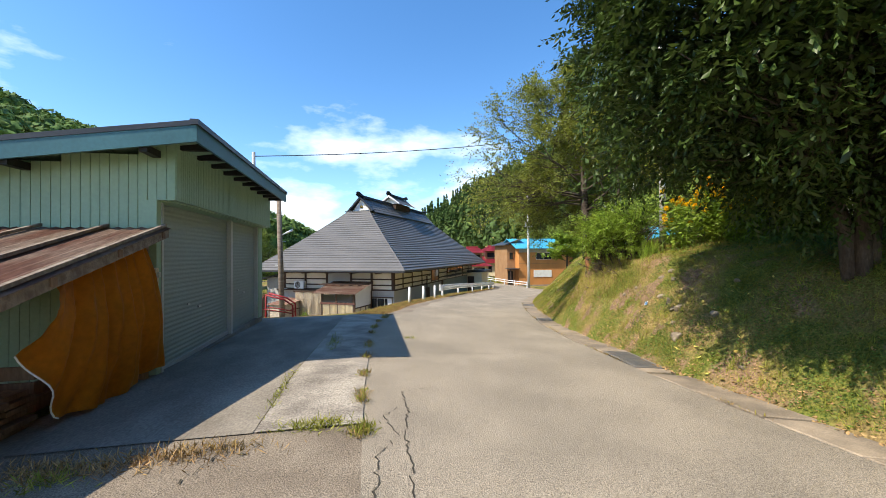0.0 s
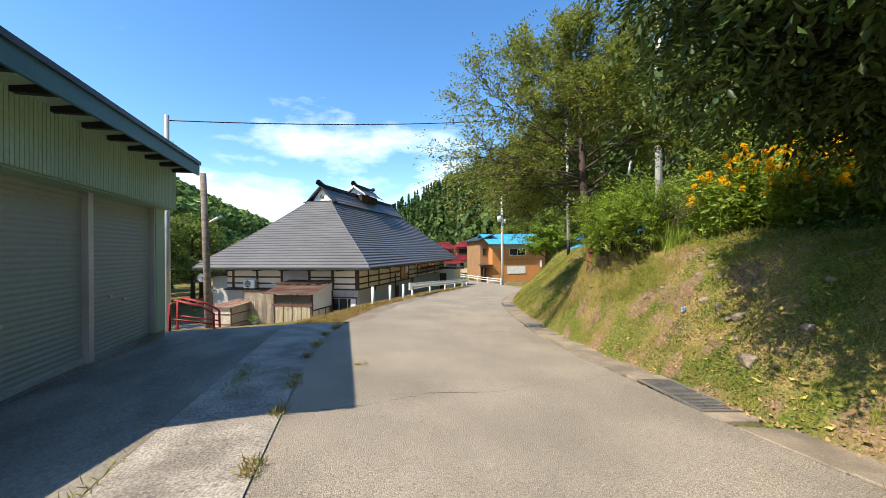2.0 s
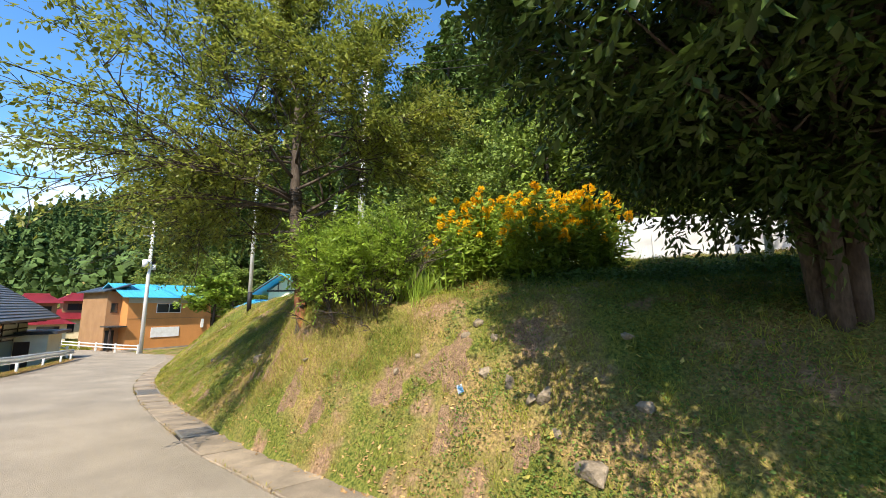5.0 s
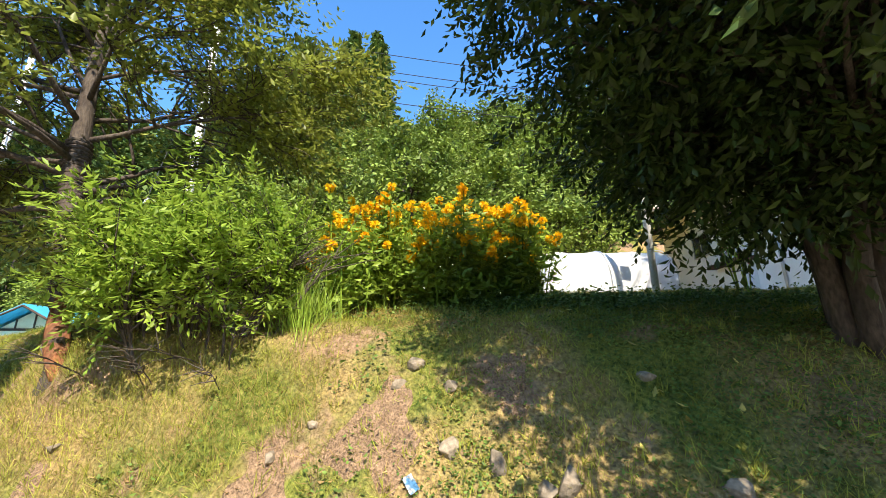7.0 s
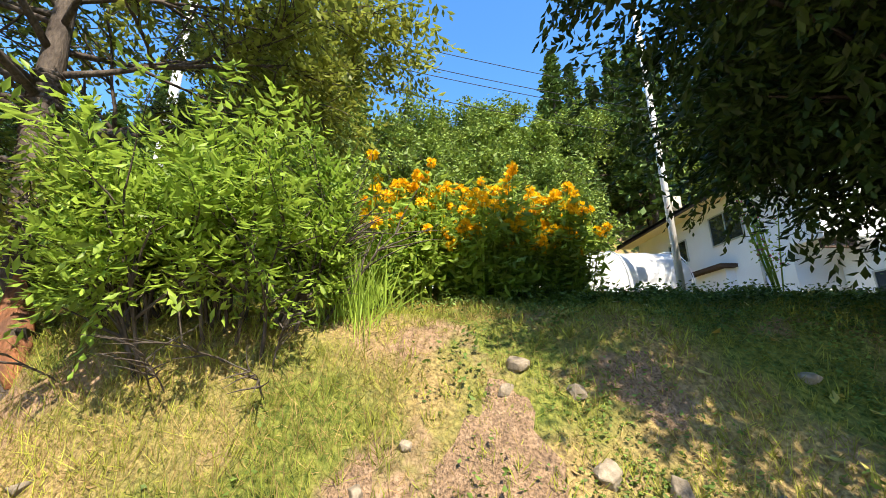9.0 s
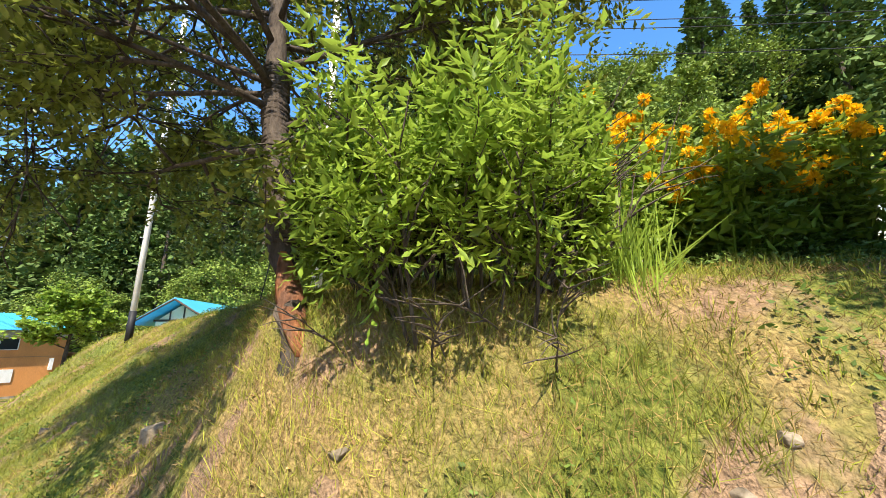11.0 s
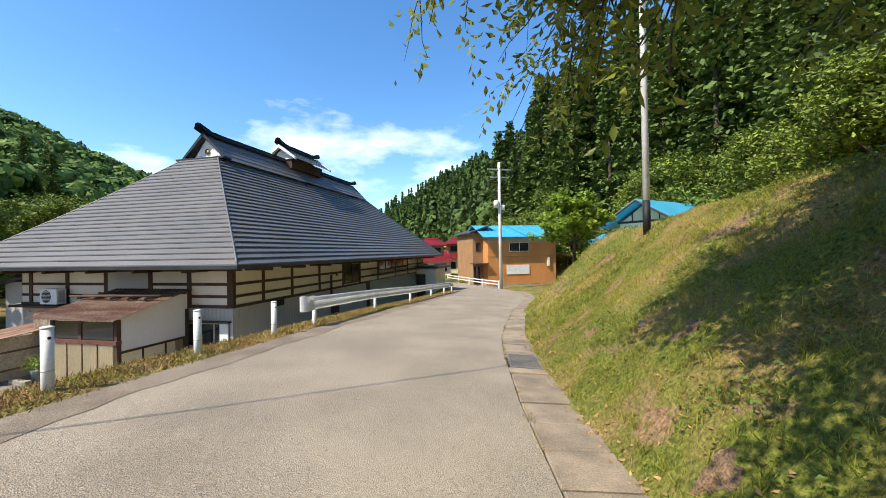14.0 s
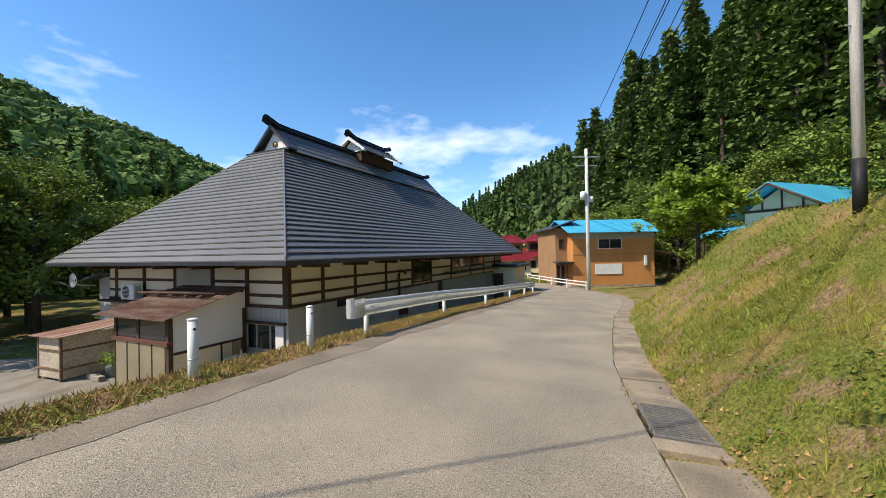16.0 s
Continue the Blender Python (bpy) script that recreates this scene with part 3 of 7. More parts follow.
def guard_rail():
    g = thing("guard_rail", Matrix(), "white steel beam guard rail along the downhill edge", "guard rail")
    pts = [(4.6, 23.55), (6.93, 28.5), (9.04, 32.1), (11.2, 36.4), (12.9, 39.4), (14.35, 42.3)]
    path = []
    for (ax, ay), (bx, by) in zip(pts, pts[1:]):
        for i in range(6):
            s = i / 6
            path.append((ax + (bx - ax) * s, ay + (by - ay) * s))
    path.append(pts[-1])
    prof = [(0.0, -0.17), (0.035, -0.15), (0.07, -0.1), (0.07, -0.06), (0.0, -0.03), (0.0, 0.03), (0.07, 0.06), (0.07, 0.1), (0.035, 0.15), (0.0, 0.17)]
    grid = []
    for i, (x, y) in enumerate(path):
        a, b = path[max(i - 1, 0)], path[min(i + 1, len(path) - 1)]
        way = Vector((b[0] - a[0], b[1] - a[1], 0)).normalized()
        out = Vector((way.y, -way.x, 0))
        z = float(road_z(x, y)) + 0.56
        grid.append([tuple(Vector((x, y, z + q)) + out * (0.09 + o)) for o, q in prof])
    part("beam", sheet(bmesh.new(), grid, 0.006), M["white_paint"], g)
    # rounded end piece
    x, y = path[0]
    way = Vector((path[1][0] - x, path[1][1] - y, 0)).normalized()
    out = Vector((way.y, -way.x, 0))
    z = float(road_z(x, y)) + 0.56
    rows = []
    for k in range(9):
        a = math.pi * k / 8
        c = Vector((x, y, z)) - way * (0.12 * math.sin(a)) + out * (0.045 + 0.115 * math.cos(a))
        rows.append([(c.x, c.y, z - 0.19), (c.x, c.y, z + 0.19)])
    rows = [[tuple(Vector(p) + way * 0.3) for p in rows[0]]] + rows + [[tuple(Vector(p) + way * 0.25) for p in rows[-1]]]
    part("end_cap", sheet(bmesh.new(), rows, 0.008), M["white_paint"], g, "rounded white end piece")
    for px, py in [(4.85, 24.15)] + pts[1:]:
        zz = float(road_z(px, py))
        tubed("post", [(px, py, zz - 0.4), (px, py, zz + 0.62)], 0.057, M["white_paint"], g, sides=14)
        boxed("bracket", (px - 0.02, py - 0.05, zz + 0.5), (px + 0.1, py + 0.05, zz + 0.62), M["galvanised"], g)
    for k in (6, 12):
        x, y = path[k]
        for dz in (-0.06, 0.06):
            for dy in (-0.08, 0.08):
                boxed("bolt", (x + 0.13 + 0.35 * dy, y + dy - 0.012, float(road_z(x, y)) + 0.56 + dz - 0.012), (x + 0.165 + 0.35 * dy, y + dy + 0.012, float(road_z(x, y)) + 0.56 + dz + 0.012), M["galvanised"], g)


guard_rail()


def pipe_fence(points, label):
    g = thing("pipe_fence", Matrix(), label, "fence", "white pipe fences")
    for x, y in points:
        z = float(road_z(x, y))
        boxed("post", (x - 0.06, y - 0.06, z - 0.2), (x + 0.06, y + 0.06, z + 0.85), M["white_paint"], g)
    for (ax, ay), (bx, by) in zip(points, points[1:]):
        for h in (0.42, 0.72):
            tubed("rail", [(ax, ay, float(road_z(ax, ay)) + h), (bx, by, float(road_z(bx, by)) + h)], 0.055, M["white_paint"], g, sides=8)


pipe_fence([(21.6, 49.5), (21.0, 52.5), (20.6, 55.5), (20.3, 58.5), (20.0, 62)], "white painted pipe fence beside the road")
pipe_fence([(15.3, 46), (15.2, 48.5), (15.1, 51)], "short white pipe fence at the bend")

# ---- farmhouse with the great hipped roof ----

HU = radians(29.5)
HOUSE = Matrix(((math.sin(HU), -math.cos(HU), 0, 2.65), (math.cos(HU), math.sin(HU), 0, 25.8), (0, 0, 1, 0), (0, 0, 0, 1)))
ZE, LW, LL = 0.47, 12.65, 25.8   # eave height, width, length of the roof
G = YARD


def farmhouse():
    h = thing("farmhouse", HOUSE, "large old farmhouse with grey metal-clad hipped roof and timbered plaster walls", "house")
    mid = LW / 2
    # roof levels: inset and height, slightly flared at the eave
    n = 27
    levels = []
    for i in range(n + 1):
        s = i / n
        inset = 5.45 * s
        z = ZE + 4.62 * (s - 0.035 * math.sin(math.pi * s) - 0.04 * (1 - s) ** 6 + 0.04)
        levels.append((inset, z))
    end_in = 5.15 / 5.45

    def course(side):
        for (i0, z0), (i1, z1) in zip(levels, levels[1:]):
            bm = bmesh.new()
            lip = 0.05
            if side in ("front", "back"):
                rows = []
                for ins, zz in ((i0 + 0.05, z0), (i0 - 0.02, z0 + 0.012), (i0 - 0.02, z0 + lip), (i1, z1 + 0.004)):
                    uu = ins * end_in
                    uu = uu if side == "front" else LL - uu * 1.0
                    rows.append([(uu, ins, zz), (uu, LW - ins, zz)])
            else:
                rows = []
                for ins, zz in ((i0 + 0.05, z0), (i0 - 0.02, z0 + 0.012), (i0 - 0.02, z0 + lip), (i1, z1 + 0.004)):
                    vv = ins if side == "right" else LW - ins
                    rows.append([(ins * end_in, vv, zz), (LL - ins * end_in, vv, zz)])
            sheet(bm, rows)
            part("roof_course", bm, M["roof_metal"], h)

    for side in ("front", "back", "right", "left"):
        course(side)
    # eave edge and underside
    ev = bmesh.new()
    for lo, hi in (((-0.02, -0.02, ZE - 0.1), (0.05, LW + 0.02, ZE + 0.01)), ((LL - 0.05, -0.02, ZE - 0.1), (LL + 0.02, LW + 0.02, ZE + 0.01)), ((0.05, -0.02, ZE - 0.1), (LL - 0.05, 0.05, ZE + 0.01)), ((0.05, LW - 0.05, ZE - 0.1), (LL - 0.05, LW + 0.02, ZE + 0.01))):
        box(ev, lo, hi)
    part("eave_edge", ev, M["roof_dark"], h, "dark metal eave edge")
    boxed("soffit", (0.05, 0.05, ZE - 0.09), (LL - 0.05, LW - 0.05, ZE - 0.05), M["old_wood"], h, "weathered board soffit")
    for su, sv in ((0, 0), (0, 1), (1, 0), (1, 1)):
        pts = []
        for ins, z in levels:
            uu = ins * end_in
            pts.append((LL - uu if su else uu, LW - ins if sv else ins, z + 0.03))
        tubed("hip_ridge", pts, 0.032, M["roof_metal"], h, sides=6)
    # upper gabled roof
    zt = levels[-1][1]
    u0, u1 = 5.3, 20.4
    za = 6.42
    for sgn in (-1, 1):
        for i in range(5):
            up = bmesh.new()
            s0, s1 = i / 5, (i + 1) / 5
            a = (1.2 * (1 - s0), zt - 0.12 + (za - zt + 0.12) * s0)
            b = (1.2 * (1 - s1), zt - 0.12 + (za - zt + 0.12) * s1)
            sheet(up, [[(u0, mid + sgn * a[0], a[1]), (u1, mid + sgn * a[0], a[1])], [(u0, mid + sgn * a[0], a[1] + 0.03), (u1, mid + sgn * a[0], a[1] + 0.03)], [(u0, mid + sgn * b[0], b[1]), (u1, mid + sgn * b[0], b[1])]])
            part("upper_course", up, M["roof_metal"], h)
    for uu, face in ((5.5, -1), (20.15, 1)):
        gb = bmesh.new()
        prism(gb, [(mid - 0.85, zt - 0.02), (mid + 0.85, zt - 0.02), (mid, za - 0.1)], uu, uu + 0.06, "x")
        part("gable", gb, M["white_wall"], h, "white plastered gable")
    boxed("gable_sill", (5.0, mid - 1.3, zt - 0.1), (5.5, mid + 1.3, zt - 0.02), M["roof_dark"], h)
    bb = bmesh.new()
    for sgn in (-1, 1):
        prism(bb, [(mid + sgn * 1.25, zt - 0.14), (mid + sgn * 1.2, zt + 0.02), (mid, za + 0.06), (mid, za - 0.13)], u0 - 0.1, u0 + 0.1, "x")
    part("bargeboard", bb, M["roof_dark"], h)
    tubed("crest", [(5.45, mid, zt + 0.36), (5.49, mid, zt + 0.36)], [0.13, 0.13], M["gold"], h, "small gilt gable ornament", sides=12)

    def ridge(a, b, z, name):
        rows = []
        for i in range(25):
            s = i / 24
            uu = a + (b - a) * s
            lift = 0.22 * max(0, 1 - (uu - a) / 0.9) ** 2 + 0.22 * max(0, 1 - (b - uu) / 0.9) ** 2
            rows.append([(uu, mid - 0.22, z - 0.06 + lift), (uu, mid - 0.15, z + 0.1 + lift), (uu, mid - 0.16, z + 0.16 + lift), (uu, mid, z + 0.22 + lift), (uu, mid + 0.16, z + 0.16 + lift), (uu, mid + 0.15, z + 0.1 + lift), (uu, mid + 0.22, z - 0.06 + lift)])
        return part(name, sheet(bmesh.new(), rows, -0.03), M["roof_dark"], h, "dark upturned ridge cap")

    ridge(u0 - 0.35, u1 + 0.3, za, "ridge_cap")
    # smoke vent on the ridge
    a, b, zv = 10.75, 14.85, 7.32
    for sgn in (-1, 1):
        for i in range(5):
            sv = bmesh.new()
            s0, s1 = i / 5, (i + 1) / 5
            p = (1.05 * (1 - s0), 6.5 + (zv - 6.5) * s0)
            q = (1.05 * (1 - s1), 6.5 + (zv - 6.5) * s1)
            sheet(sv, [[(a, mid + sgn * p[0], p[1]), (b, mid + sgn * p[0], p[1])], [(a, mid + sgn * p[0], p[1] + 0.03), (b, mid + sgn * p[0], p[1] + 0.03)], [(a, mid + sgn * q[0], q[1]), (b, mid + sgn * q[0], q[1])]])
            part("vent_course", sv, M["roof_metal"], h)
    boxed("vent_body", (a + 0.35, mid - 0.62, 6.0), (b - 0.35, mid + 0.62, 6.6), M["timber"], h, "dark louvred vent body")
    vg = bmesh.new()
    prism(vg, [(mid - 0.75, 6.53), (mid + 0.75, 6.53), (mid, zv - 0.12)], a + 0.28, a + 0.34, "x")
    part("vent_gable", vg, M["white_wall"], h)
    for sgn in (-1, 1):
        vb = bmesh.new()
        prism(vb, [(mid + sgn * 1.1, 6.41), (mid + sgn * 1.06, 6.58), (mid, zv + 0.05), (mid, zv - 0.14)], a - 0.06, a + 0.12, "x")
        part("vent_bargeboard", vb, M["white_paint"], h)
        vb = bmesh.new()
        prism(vb, [(mid + sgn * 1.1, 6.41), (mid + sgn * 1.06, 6.58), (mid, zv + 0.05), (mid, zv - 0.14)], b - 0.12, b + 0.06, "x")
        part("vent_bargeboard", vb, M["white_paint"], h)
    ridge(a - 0.15, b + 0.15, zv, "vent_ridge")

    # walls, set in under the eaves
    o = 1.43
    x0, y0, x1, y1 = o, o, LL - o, LW - o
    zb = -0.92

    def wall(name, lo, hi, mat, label):
        return boxed(name, lo, hi, mat, h, label)

    t = 0.12
    wall("wall", (x0, y0, zb), (x0 + t, y1, ZE - 0.09), M["plaster"], "cream plaster infill")
    wall("wall", (x0 + t, y0, zb), (x1, y0 + t, ZE - 0.09), M["plaster"], "cream plaster infill")
    wall("wall", (x0 + t, y1 - t, G), (x1, y1, ZE - 0.09), M["plaster"], "cream plaster infill")
    wall("wall", (x1 - t, y0 + t, G), (x1, y1 - t, ZE - 0.09), M["plaster"], "cream plaster infill")

    def siding(a, b, fixed, axis, z0, z1, mat):
        """Vertical metal siding with narrow ribs."""
        bm = bmesh.new()
        k = max(1, int((b - a) / 0.16))
        w = (b - a) / k
        for i in range(k):
            q0, q1 = a + i * w, a + (i + 1) * w - 0.012
            if axis == "y":
                box(bm, (fixed - 0.018, q0, z0), (fixed + t, q1, z1))
            else:
                box(bm, (q0, fixed - 0.018, z0), (q1, fixed + t, z1))
        return part("siding", bm, mat, h, "grey vertical metal siding")

    siding(y0, y0 + 1.95, x0, "y", -1.5, zb - 0.05, M["siding"])
    siding(y0 + 1.95, y1, x0, "y", G, zb - 0.05, M["siding"])
    siding(x0 + t, x0 + 6.2, y0, "x", G, zb - 0.05, M["siding"])
    siding(y0, y0 + 0.12, x0, "y", G, -1.5, M["siding"])
    wall("wall", (x0 + 6.2, y0, G), (x1, y0 + t, zb - 0.05), M["siding"], "pale grey lower wall")
    wall("wall", (x0, y0 + 0.12, G), (x0 + 0.05, y0 + 1.95, -2.35), M["siding"], "grey wall under the window")
    for vv in (0.0, 1.72, 3.4, 5.45, 7.35, 9.25):
        wide = 0.2 if vv == 0 else 0.13
        boxed("timber_post", (x0 - 0.035, y0 - 0.035 + vv, zb), (x0 + 0.1, y0 + vv + wide, ZE - 0.1), M["timber"], h, "dark timber post")
    for uu in (1.5, 3.27, 5.4, 7.7, 9.75, 12.4, 15.6, 18.4, 21):
        boxed("timber_post", (x0 + uu - 0.07, y0 - 0.035, zb), (x0 + uu + 0.07, y0 + 0.1, ZE - 0.1), M["timber"], h, "dark timber post")
    for zz, hh in ((-0.2, 0.1), (-0.62, 0.1), (zb - 0.04, 0.1)):
        out = 0.05 if zz < -0.8 else 0.025
        boxed("timber_rail", (x0 - out, y0 - out, zz - hh / 2), (x0 + 0.05, y1, zz + hh / 2), M["timber"], h, "dark timber rail")
        boxed("timber_rail", (x0 + 0.05, y0 - out, zz - hh / 2), (x1, y0 + 0.05, zz + hh / 2), M["timber"], h, "dark timber rail")
    boxed("eave_beam", (x0 - 0.12, y0 - 0.3, ZE - 0.22), (x0 + 0.08, y1, ZE - 0.09), M["timber"], h, "dark timber eave beam")
    for uu in np.arange(x0 + 0.6, x1, 2.0):
        boxed("rafter", (uu - 0.07, 0.35, ZE - 0.23), (uu + 0.07, y0 - 0.03, ZE - 0.09), M["timber"], h, bevel=0.02)
    for vv in np.arange(y0 + 0.9, y1, 2.0):
        boxed("rafter", (0.35, vv - 0.07, ZE - 0.23), (x0 - 0.13, vv + 0.07, ZE - 0.09), M["timber"], h, bevel=0.02)

    def window(name, axis, a, b, z0, z1, fixed, panes=2, mat=M["alu"], open_first=False):
        fr = bmesh.new()
        d0, d1 = fixed - 0.06, fixed + 0.02

        def bar(p, q, zz0, zz1):
            if axis == "x":
                box(fr, (p, d0, zz0), (q, d1, zz1))
            else:
                box(fr, (d0, p, zz0), (d1, q, zz1))
        bar(a, b, z0, z0 + 0.05)
        bar(a, b, z1 - 0.05, z1)
        for i in range(panes + 1):
            p = a + (b - a) * i / panes
            bar(max(a, p - 0.025), min(b, p + 0.025), z0 + 0.05, z1 - 0.05)
        w = part(name, fr, mat, h, "window frame with dark glass")
        for i in range(panes):
            p, q = a + (b - a) * i / panes + 0.025, a + (b - a) * (i + 1) / panes - 0.025
            if axis == "x":
                boxed("pane", (p, fixed - 0.03, z0 + 0.05), (q, fixed - 0.022, z1 - 0.05), M["glass"], w)
            else:
                boxed("pane", (fixed - 0.03, p, z0 + 0.05), (fixed - 0.022, q, z1 - 0.05), M["glass"], w)
        return w

    window("window", "y", y0 + 0.15, y0 + 1.9, -2.35, -1.5, x0, 3)
    boxed("window_hood", (x0 - 0.16, y0 + 0.05, -1.5), (x0 - 0.02, y0 + 2.0, -1.44), M["timber"], h)
    boxed("curtain_panel", (x0 - 0.062, y0 + 0.17, -2.3), (x0 - 0.055, y0 + 0.5, -1.55), M["white_wall"], h, "white panel in the open window")
    window("window", "x", x0 + 7.8, x0 + 9.7, -0.85, 0.2, y0, 2, M["timber"])
    window("window", "x", x0 + 12.5, x0 + 18.3, -0.35, 0.25, y0, 5, M["timber"])
    boxed("canopy", (x0 + 11.3, y0 - 0.75, -0.62), (x0 + 20.0, y0 - 0.03, -0.55), M["roof_dark"], h, "thin dark lean-to canopy")
    boxed("porch_roof", (x0 + 20.2, y0 - 2.3, -0.62), (x0 + 24.0, y0 - 0.05, -0.42), M["roof_dark"], h, "dark porch roof")
    boxed("porch_wall", (x0 + 20.4, y0 - 1.8, G), (x0 + 23.8, y0 - 0.04, -0.65), M["cream"], h, "cream porch wall")
    boxed("porch_door", (x0 + 20.34, y0 - 0.9, G), (x0 + 20.39, y0 - 0.1, -1.1), M["timber"], h, "dark wooden door")
    boxed("lower_panel", (x0 + 11.0, y0 - 0.1, G), (x0 + 20.0, y0 - 0.03, -0.95), M["shutter"], h, "pale blue-grey sheet panels")
    boxed("door", (x0 + 6.4, y0 - 0.05, G), (x0 + 7.2, y0 - 0.01, -1.3), M["timber"], h, "dark recessed doorway")
    boxed("door", (x0 + 10.6, y0 - 0.05, G), (x0 + 11.0, y0 - 0.01, -1.0), M["timber"], h, "dark recessed doorway")
    boxed("vent_hole", (x0 + 2.2, y0 - 0.04, -1.25), (x0 + 2.7, y0 - 0.015, -0.97), M["black"], h)
    boxed("air_vent", (x0 + 6.0, y0 - 0.25, -2.3), (x0 + 6.9, y0 - 0.04, -2.2), M["alu"], h)
    tubed("flue_pipe", [(x0 + 6.3, y0 - 0.12, -1.6), (x0 + 6.3, y0 - 0.12, -0.3), (x0 + 6.42, y0 - 0.14, -0.2), (x0 + 6.75, y0 - 0.14, -0.2), (x0 + 6.82, y0 - 0.14, -0.32)], 0.055, M["timber"], h, "brown metal flue pipe")
    # small gabled outbuilding joined at the far end
    boxed("annex_wall", (x0 + 0.3, y1 + 0.02, G), (x0 + 2.6, y1 + 1.5, -0.15), M["siding"], h, "grey annex wall")
    an = bmesh.new()
    prism(an, [(y1 + 0.02, 0.15), (y1 + 1.75, -0.2), (y1 + 1.75, -0.3), (y1 + 0.02, 0.05)], x0 - 0.2, x0 + 2.8, "x")
    part("annex_roof", an, M["roof_dark"], h)
    # old pergola of dark poles above the shed
    for vv in (2.0, 2.7, 3.4, 4.1, 4.8):
        tubed("pole", [(x0 - 0.05, y0 + vv, -0.48), (x0 - 1.35, y0 + vv + 0.1, -0.55)], 0.04, M["timber"], h, sides=6)
    for uu in (-0.4, -0.9, -1.3):
        tubed("pole", [(x0 + uu, y0 + 1.5, -0.46), (x0 + uu, y0 + 5.3, -0.5)], 0.04, M["timber"], h, sides=6)
    boxed("dark_panel", (x0 - 0.03, y0 + 3.5, -0.55), (x0 - 0.012, y0 + 5.4, ZE - 0.1), M["siding"], h, "weathered grey board")
    boxed("ledge", (x0 - 0.5, y0 + 5.9, -1.05), (x0 - 0.06, y1 - 0.1, -0.98), M["timber"], h, "dark ledge under the air conditioner")


farmhouse()


def air_conditioner():
    m = HOUSE @ Matrix.Translation((0.98, 8.7, -0.975))
    a = thing("air_conditioner", m, "white outdoor air-conditioner unit on a dark ledge", "air conditioner")
    boxed("casing", (0, 0, 0.05), (0.32, 0.85, 0.62), M["white_paint"], a, bevel=0.015)
    ring = bmesh.new()
    for r in (0.06, 0.12, 0.18, 0.235):
        bmesh.ops.create_circle(ring, segments=20, radius=r, matrix=Matrix.Translation((-0.012, 0.52, 0.335)) @ Matrix.Rotation(math.pi / 2, 4, "Y"))
    bmesh.ops.solidify(ring, geom=list(ring.faces), thickness=0.01)
    k = tubed("fan_hole", [(-0.004, 0.52, 0.335), (0.004, 0.52, 0.335)], 0.24, M["dark_gap"], a, "dark round fan opening", sides=24)
    ring.free()
    g = bmesh.new()
    for i in range(9):
        z = 0.13 + i * 0.05
        box(g, (-0.014, 0.29, z), (-0.008, 0.76, z + 0.012))
    part("fan_grille", g, M["white_paint"], a)
    for vv in (0.1, 0.65):
        boxed("foot", (0.02, vv, 0), (0.3, vv + 0.1, 0.05), M["black"], a)
    boxed("side_panel", (0.06, -0.006, 0.12), (0.26, -0.001, 0.55), M["alu"], a)


air_conditioner()


def wood_shed():
    s = thing("wood_shed", HOUSE @ Matrix.Translation((-1.05, 3.2, YARD)), "small shed with rusty tin roof and cream corrugated panels", "shed")
    w, d = 2.45, 2.35
    roof = []
    for i in range(41):
        v = -0.25 + (w + 0.95) * i / 40
        c = 0.014 * (1 if i % 2 else -1)
        roof.append([(-0.3, v, 2.3 + c), (0.6, v, 2.52 + c), (1.5, v, 2.74 + c), (d + 0.02, v, 2.95 + c)])
    part("roof", sheet(bmesh.new(), roof, 0.006), M["rust"], s, "rusty corrugated tin roof")
    for u, v in ((0, 0), (0, w), (d - 0.1, 0), (d - 0.1, w), (0, w * 0.55)):
        boxed("post", (u, v - 0.06, 0), (u + 0.12, v + 0.06, 2.28), M["timber"], s)
    boxed("sill_beam", (-0.06, -0.1, 1.58), (0.1, w + 0.1, 1.68), M["red_brown"], s, "reddish brown sill beam")
    for k in range(4):
        bm = bmesh.new()
        a, b = 0.08 + k * (w - 0.1) / 4, 0.06 + (k + 1) * (w - 0.1) / 4 - 0.03
        rows = []
        for i in range(25):
            v = a + (b - a) * i / 24
            off = 0.012 * math.sin(i * math.pi / 2)
            rows.append([(-0.02 + off, v, 0.03), (-0.02 + off, v, 1.58)])
        part("panel", sheet(bm, rows, 0.004), M["cream"], s, "cream corrugated plastic panel")
        boxed("batten", (-0.04, b, 0.0), (0.02, b + 0.03, 1.6), M["timber"], s)
    boxed("window_sheet", (0.02, 0.1, 1.7), (0.03, w - 0.05, 2.22), M["glass"], s, "dark dusty window band")
    side = bmesh.new()
    prism(side, [(0.1, 1.35), (d, 1.35), (d, 2.86), (0.1, 2.3)], -0.03, 0.0, "y")
    part("side_wall", side, M["white_wall"], s, "off-white corrugated side wall")
    boxed("side_lower", (0.1, -0.02, 0.05), (d * 0.8, 0.0, 1.3), M["cream"], s, "faded yellow lower panel")
    boxed("side_rail", (0.05, -0.05, 1.29), (d, 0.0, 1.36), M["timber"], s)
    for u in (0.75, 1.5):
        boxed("side_batten", (u, -0.045, 0), (u + 0.05, -0.022, 1.29), M["timber"], s)


wood_shed()


